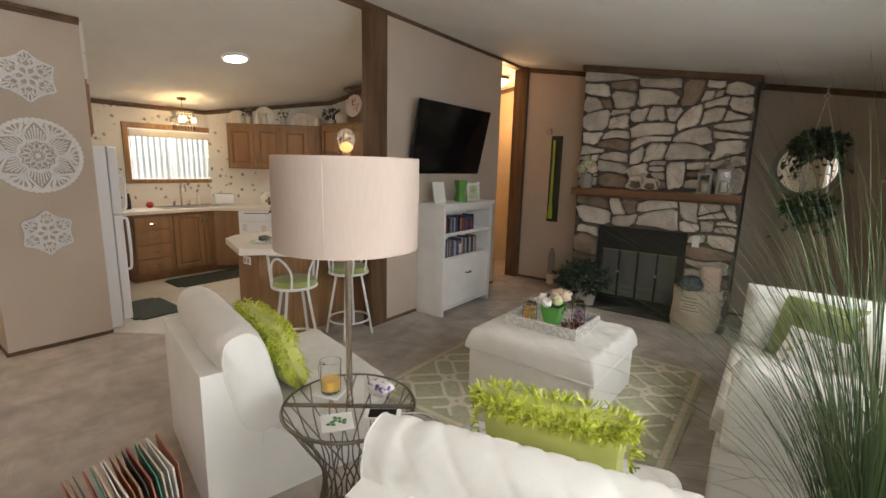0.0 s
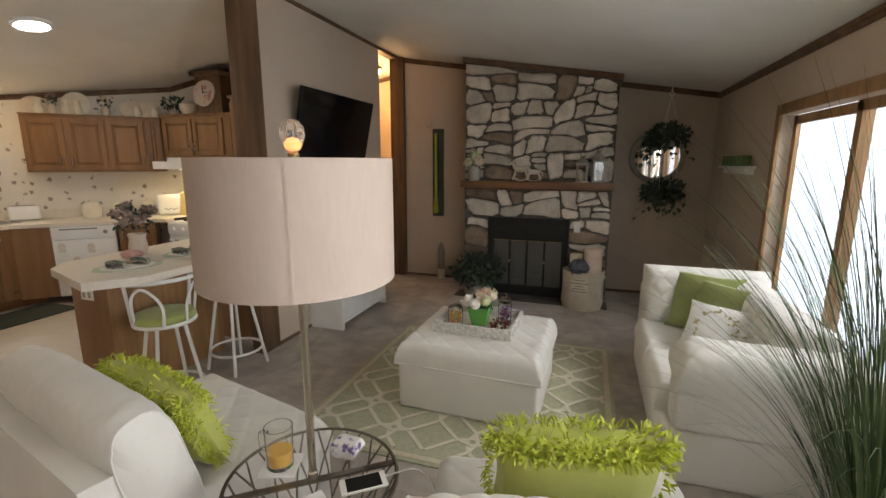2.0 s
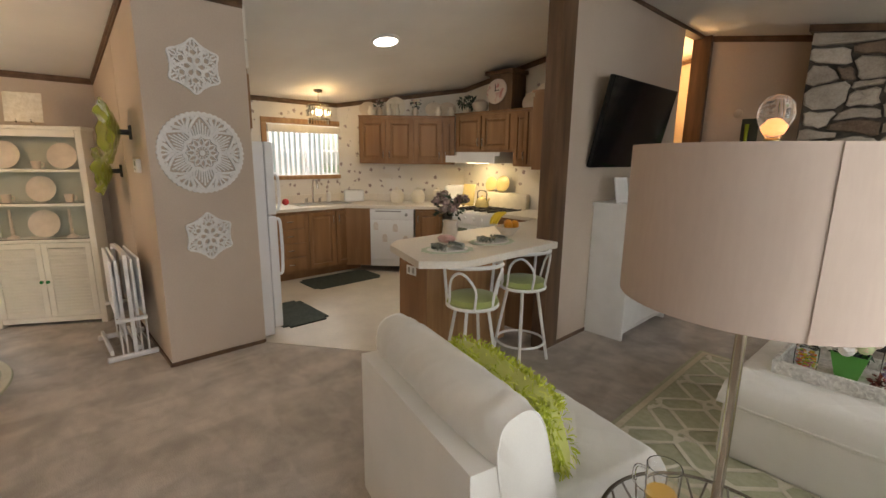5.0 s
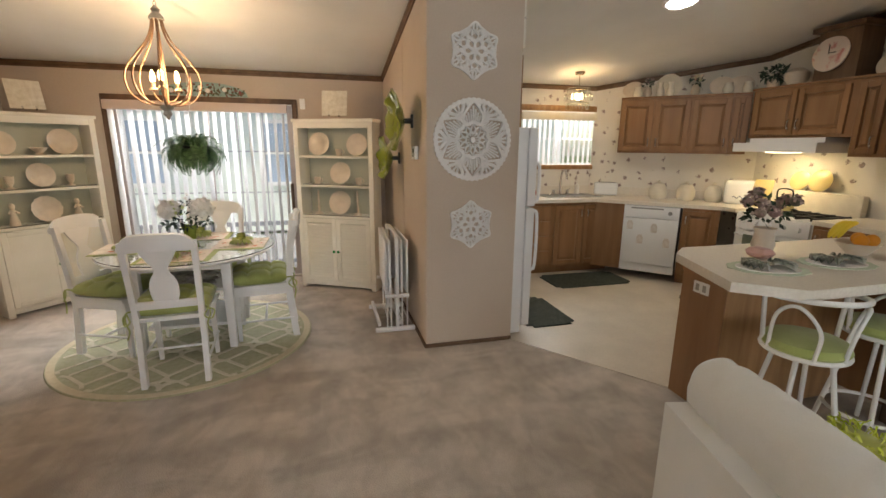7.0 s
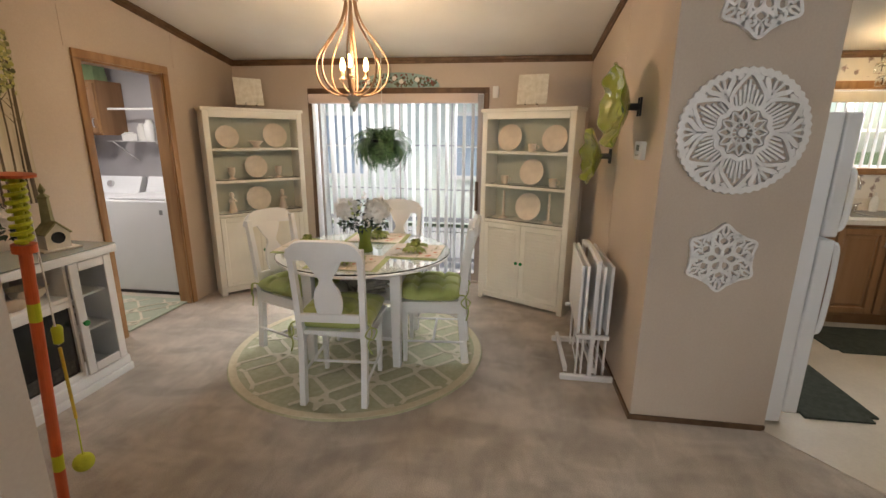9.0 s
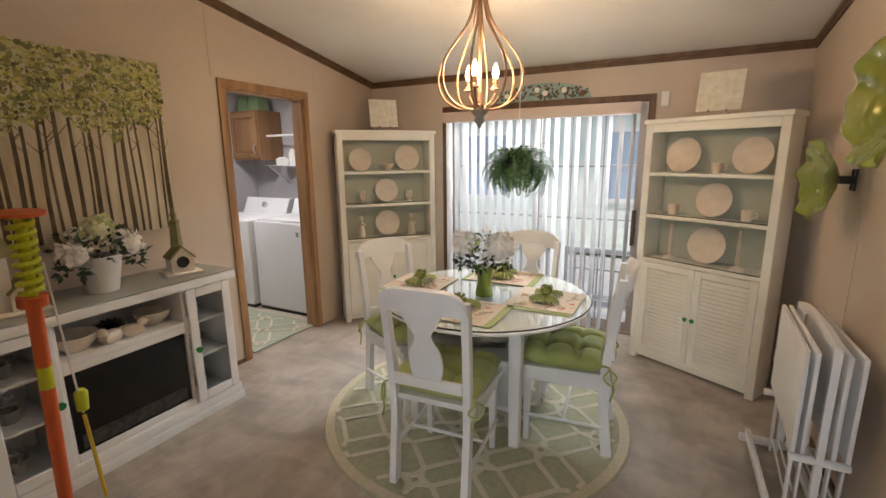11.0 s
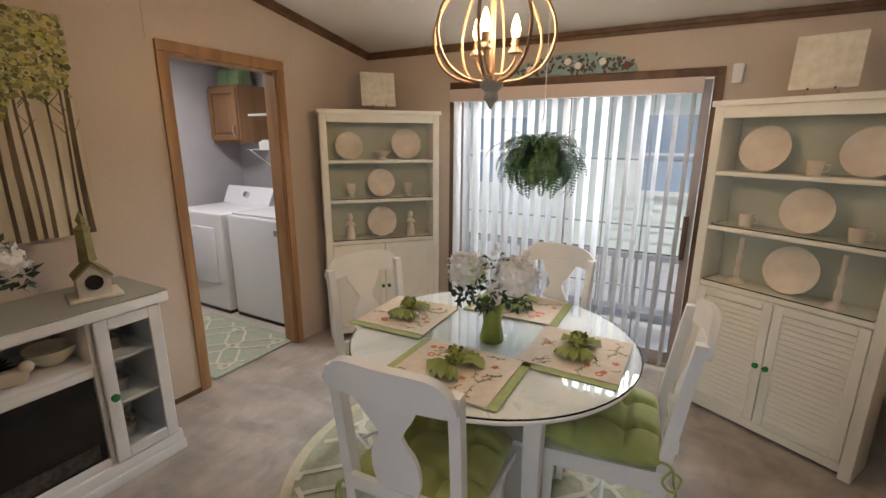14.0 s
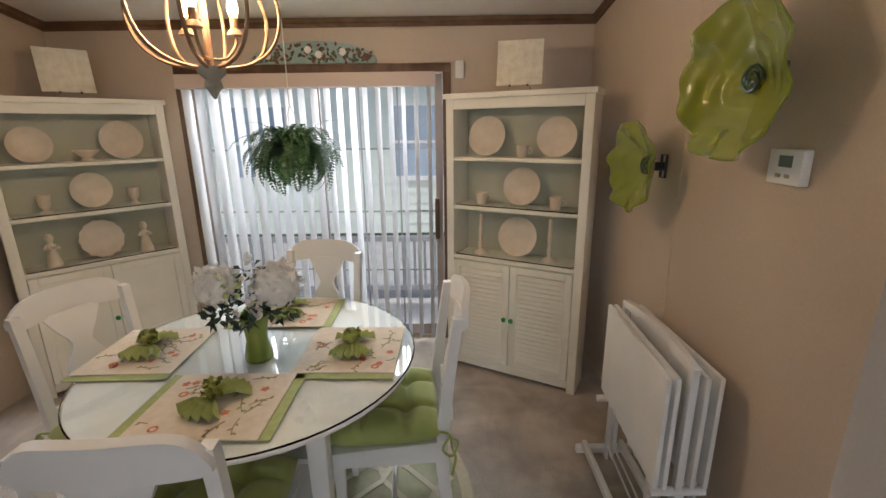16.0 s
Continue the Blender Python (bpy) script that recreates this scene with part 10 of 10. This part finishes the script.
def washer(m, label, dryer):
    e = thing("dryer" if dryer else "washing_machine", m, label, "dryer" if dryer else "washer")
    bm = bmesh.new()
    span(bm, (-0.34, 0.0, 0.03), (0.34, 0.66, 0.93))
    part("body", bm, APPL, e, bevel=0.02, seg=3)
    bm = bmesh.new()
    span(bm, (-0.33, 0.01, 0.0), (0.33, 0.64, 0.03))
    part("plinth", bm, IRON, e)
    bm = bmesh.new()
    a = [(0.52, 0.93), (0.66, 0.93), (0.66, 1.09), (0.60, 1.10)]
    lo = [bm.verts.new((-0.34, y, z)) for y, z in a]
    hi = [bm.verts.new((0.34, y, z)) for y, z in a]
    bm.faces.new(lo)
    bm.faces.new(hi[::-1])
    for i in range(4):
        bm.faces.new((lo[i], hi[i], hi[(i + 1) % 4], lo[(i + 1) % 4]))
    c = part("control_panel", bm, APPL, e, bevel=0.01)
    bm = bmesh.new()
    lathe(bm, [(0, 0), (0.035, 0), (0.03, 0.03), (0, 0.032)], 20)
    o = part("dial", bm, CHROME, c, "chrome dial", smooth=True)
    o.matrix_basis = pose(0.0, 0.555, 1.02, 65)
    if dryer:
        bm = bmesh.new()
        span(bm, (-0.25, -0.018, 0.28), (0.25, 0.0, 0.80))
        part("door", bm, APPL, e, bevel=0.015)
    else:
        bm = bmesh.new()
        span(bm, (-0.30, 0.02, 0.93), (0.30, 0.50, 0.95))
        part("lid", bm, APPL, e, bevel=0.012)
        bm = bmesh.new()
        span(bm, (0.24, -0.004, 0.80), (0.275, 0.002, 0.845))
        part("badge", bm, bpy.data.materials["grey_plastic"], e)
    return e


washer(pose(-5.98, -3.43, 0.006, 0, 0, 90), "white top-loading washing machine in the laundry", False)
washer(pose(-5.95, -4.16, 0.006, 0, 0, 90), "white front-door dryer in the laundry", True)
cabinet("wall_cabinet", pose(-6.52, -4.62, 0, 0, 0, 90), 0.44, 0.33, 1.53, 2.08, "stained oak wall cabinet above the dryer", [(0.0, 0.44, "r")], group="laundry cabinets")
for y, w in ((-4.5, 0.13), (-4.33, 0.13)):
    bm = bmesh.new()
    lathe(bm, [(0, 0), (w * 0.9, 0), (w * 0.75, 0.16), (0, 0.16)], 4)
    one("fabric_box", bm, mat("green_fabric_box", (0.22, 0.32, 0.16), 0.85, color2=(0.28, 0.38, 0.2), scale=10) if "green_fabric_box" not in bpy.data.materials else bpy.data.materials["green_fabric_box"], pose(-6.68, y, 2.082, 0, 0, 45), "pale green fabric storage box on the cabinet", "box", group="green boxes")
ws = thing("wire_shelf", pose(-6.86, 0, 0), "white wire shelf with hanging rod in the laundry", "shelf")
for k in range(9):
    bm = bmesh.new()
    tube(bm, [(0.03 + 0.035 * k, -4.17, 1.47), (0.03 + 0.035 * k, -3.0, 1.47)], 0.004, 5)
    part("wire", bm, WHITE, ws)
for y in (-4.1, -3.6, -3.1):
    bm = bmesh.new()
    tube(bm, [(0.0, y, 1.25), (0.31, y, 1.462)], 0.006, 6)
    part("bracket", bm, WHITE, ws)
bm = bmesh.new()
tube(bm, [(0.24, -4.17, 1.80), (0.24, -3.0, 1.80)], 0.012, 8)
part("hanging_rod", bm, WHITE, ws)
for y, h, w, mt in ((-4.02, 0.09, 0.09, WHITE), (-3.86, 0.18, 0.04, PAPERW), (-3.76, 0.22, 0.05, WHITE), (-3.62, 0.16, 0.05, GREYWASH)):
    bm = bmesh.new()
    lathe(bm, [(0, 0), (w, 0), (w * 1.05, h * 0.75), (w * 0.6, h * 0.9), (w * 0.6, h), (0, h)], 4 if h < 0.1 else 16)
    one("laundry_bottle", bm, mt, pose(-6.68, y, 1.475), "white laundry product on the wire shelf", "bottle", group="laundry products", bevel=0.002, seg=1)
lr = thing("laundry_rug", pose(-5.52, -3.45, 0.006), "pale sage trellis rug on the laundry floor", "rug")
bm = bmesh.new()
span(bm, (-0.36, -0.55, 0), (0.36, 0.55, 0.010))
part("rug_field", bm, mat("pale_sage_rug", (0.40, 0.44, 0.34), 0.95, color2=(0.46, 0.50, 0.40), scale=30, bump=0.4, bump_scale=200), lr)
bm = bmesh.new()
lattice(bm, -0.36, 0.36, -0.55, 0.55, 0.30, 0.02, 0.003, 0.010, lambda p: abs(p.x) < 0.32 and abs(p.y) < 0.51)
part("trellis", bm, RUGLINE, lr)
# unseen area lamp added to fill the laundry, no fixture modelled
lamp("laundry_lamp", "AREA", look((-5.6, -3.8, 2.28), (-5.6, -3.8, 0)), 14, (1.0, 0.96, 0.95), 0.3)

# ---- wall battens, baseboards ----
bm = bmesh.new()
for x in (-3.72, -5.0, -6.0):
    seam(bm, (x, SOUTH), (0, 1), 2.1 if x in (-5.0, -6.0) else 0.0, ceil_z(x) - 0.06)
for x in (-5.55,):
    seam(bm, (x, 0.79), (0, -1), 0.0, ceil_z(x) - 0.06)
for y in (-0.105,):
    seam(bm, (WEST, -0.12), (1, 0), 2.03, ceil_z(WEST) - 0.06)
seam(bm, (EAST, 5.6), (-1, 0), 0.0, 2.28)
structure("trim_batten", bm, WALL, "thin beige batten strips over wall-panel joints")
bm = bmesh.new()
for a, b in (((-4.6 + 0.0, 0.776, 0.0), (-6.0, 0.788, 0.03)), ((-4.598, 0.776, 0.0), (-4.588, 1.49, 0.03)), ((-3.03, SOUTH + 0.001, 0), (-5.03, SOUTH + 0.012, 0.03)), ((-2.929, 3.33, 0), (-2.918, 5.45, 0.03)), ((-2.84, NORTH - 0.012, 0), (FX0, NORTH - 0.001, 0.03)), ((FX1, NORTH - 0.012, 0), (EAST, NORTH - 0.001, 0.03))):
    span(bm, a, b)
structure("baseboard", bm, TRIMH, "thin dark oak baseboard")

# ---- outdoors ----
bm = bmesh.new()
span(bm, (-90, -90, -0.6), (90, 90, -0.45))
structure("ground", bm, mat("lawn", (0.10, 0.13, 0.05), 0.95, color2=(0.16, 0.19, 0.08), scale=2, fine=(30, 0.4)), "mown lawn round the house")
bm = bmesh.new()
span(bm, (-11.85, -6.0, -0.52), (WEST - 0.2, 5.0, -0.40))
structure("pavement_patio", bm, mat("pale_concrete", (0.34, 0.33, 0.33), 0.85, color2=(0.41, 0.40, 0.39), scale=6), "pale concrete patio outside the sliding door")
rl = thing("patio_railing", pose(-8.7, 0, -0.40), "grey patio railing with thin balusters", "railing")
RAIL = mat("rail_paint", (0.27, 0.28, 0.31), 0.7, color2=(0.34, 0.34, 0.37), scale=5)
for y in (-3.17, -1.6, 0.0, 1.37):
    bm = bmesh.new()
    span(bm, (-0.045, y - 0.045, 0.0), (0.045, y + 0.045, 0.80))
    part("post", bm, RAIL, rl)
for z in (0.12, 0.72):
    bm = bmesh.new()
    span(bm, (-0.03, -3.2, z), (0.03, 1.4, z + 0.06))
    part("rail", bm, RAIL, rl)
bmv = bmesh.new()
span(bmv, (-0.015, -0.015, 0.18), (0.015, 0.015, 0.72))
bal = mesh_of(bmv, "baluster", RAIL)
for k in range(38):
    o = new("baluster", bal)
    o.parent = rl
    o.matrix_basis = pose(0, -3.1 + 0.12 * k, 0)
nb = thing("neighbour_house", pose(-12.0, 0, -0.45), "pale sided neighbouring house with windows and brown roof", "house")
SID = mat("pale_siding", (0.72, 0.77, 0.70), 0.6, color2=(0.78, 0.82, 0.76), scale=2)
for k in range(16):
    bm = bmesh.new()
    z = 0.1 + 0.19 * k
    v = [bm.verts.new(q) for q in ((0.02, -7, z), (0.02, 6, z), (0.0, 6, z + 0.192), (0.0, -7, z + 0.192), (-0.1, -7, z), (-0.1, 6, z), (-0.1, 6, z + 0.192), (-0.1, -7, z + 0.192))]
    for f in ((0, 1, 2, 3), (5, 4, 7, 6), (4, 5, 1, 0), (3, 2, 6, 7), (4, 0, 3, 7), (1, 5, 6, 2)):
        bm.faces.new([v[i] for i in f])
    part("siding_board", bm, SID, nb)
bm = bmesh.new()
v = [bm.verts.new(q) for q in ((0.5, -7.4, 3.12), (0.5, 6.4, 3.12), (-4.0, 6.4, 4.9), (-4.0, -7.4, 4.9), (0.5, -7.4, 3.22), (0.5, 6.4, 3.22), (-4.0, 6.4, 5.0), (-4.0, -7.4, 5.0))]
for f in ((0, 3, 2, 1), (4, 5, 6, 7), (0, 1, 5, 4), (2, 3, 7, 6), (1, 2, 6, 5), (3, 0, 4, 7)):
    bm.faces.new([v[i] for i in f])
part("roof", bm, mat("brown_shingles", (0.16, 0.10, 0.08), 0.9, color2=(0.24, 0.16, 0.13), scale=8), nb, "brown shingled roof")
for y in (-3.6, -0.6, 2.4):
    bm = bmesh.new()
    for a, b in (((y - 0.6, 1.1), (y - 0.52, 2.5)), ((y + 0.52, 1.1), (y + 0.6, 2.5)), ((y - 0.52, 1.1), (y + 0.52, 1.18)), ((y - 0.52, 2.42), (y + 0.52, 2.5)), ((y - 0.52, 1.77), (y + 0.52, 1.82))):
        span(bm, (0.0, a[0], a[1]), (0.06, b[0], b[1]))
    wv = part("window", bm, WHITE, nb)
    bm = bmesh.new()
    span(bm, (0.022, y - 0.52, 1.18), (0.03, y + 0.52, 2.42))
    part("pane", bm, mat("blue_window_glass", (0.42, 0.50, 0.60), 0.25, coat=0.2) if "blue_window_glass" not in bpy.data.materials else bpy.data.materials["blue_window_glass"], wv)
# glowing sheet in place of the bright daylight behind the east door glass
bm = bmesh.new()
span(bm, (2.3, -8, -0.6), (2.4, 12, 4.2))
structure("backdrop", bm, glow("pale_backdrop_glow", (0.72, 0.79, 0.92), 1.0), "plain glowing backdrop standing in for daylight beyond the east door")
# overhangs added out of view to block direct sun at both long walls
bm = bmesh.new()
for a, b in (((WEST - 0.75, SOUTH - 3.2, 2.32), (WEST - 0.1, NORTH + 3.2, 2.40)), ((EAST + 0.1, SOUTH - 3.2, 2.32), (EAST + 0.75, NORTH + 3.2, 2.40))):
    span(bm, a, b)
structure("trim_eaves", bm, WHITE, "added unseen white eaves that keep the sun off the doors")
# added windows, never in view, that frame the two fill lamps
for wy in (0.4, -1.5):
    fw = thing("window_front", pose(EAST + 0.05, wy, 0), "added unseen window with white grid sash, for fill light", "window", kind="structure")
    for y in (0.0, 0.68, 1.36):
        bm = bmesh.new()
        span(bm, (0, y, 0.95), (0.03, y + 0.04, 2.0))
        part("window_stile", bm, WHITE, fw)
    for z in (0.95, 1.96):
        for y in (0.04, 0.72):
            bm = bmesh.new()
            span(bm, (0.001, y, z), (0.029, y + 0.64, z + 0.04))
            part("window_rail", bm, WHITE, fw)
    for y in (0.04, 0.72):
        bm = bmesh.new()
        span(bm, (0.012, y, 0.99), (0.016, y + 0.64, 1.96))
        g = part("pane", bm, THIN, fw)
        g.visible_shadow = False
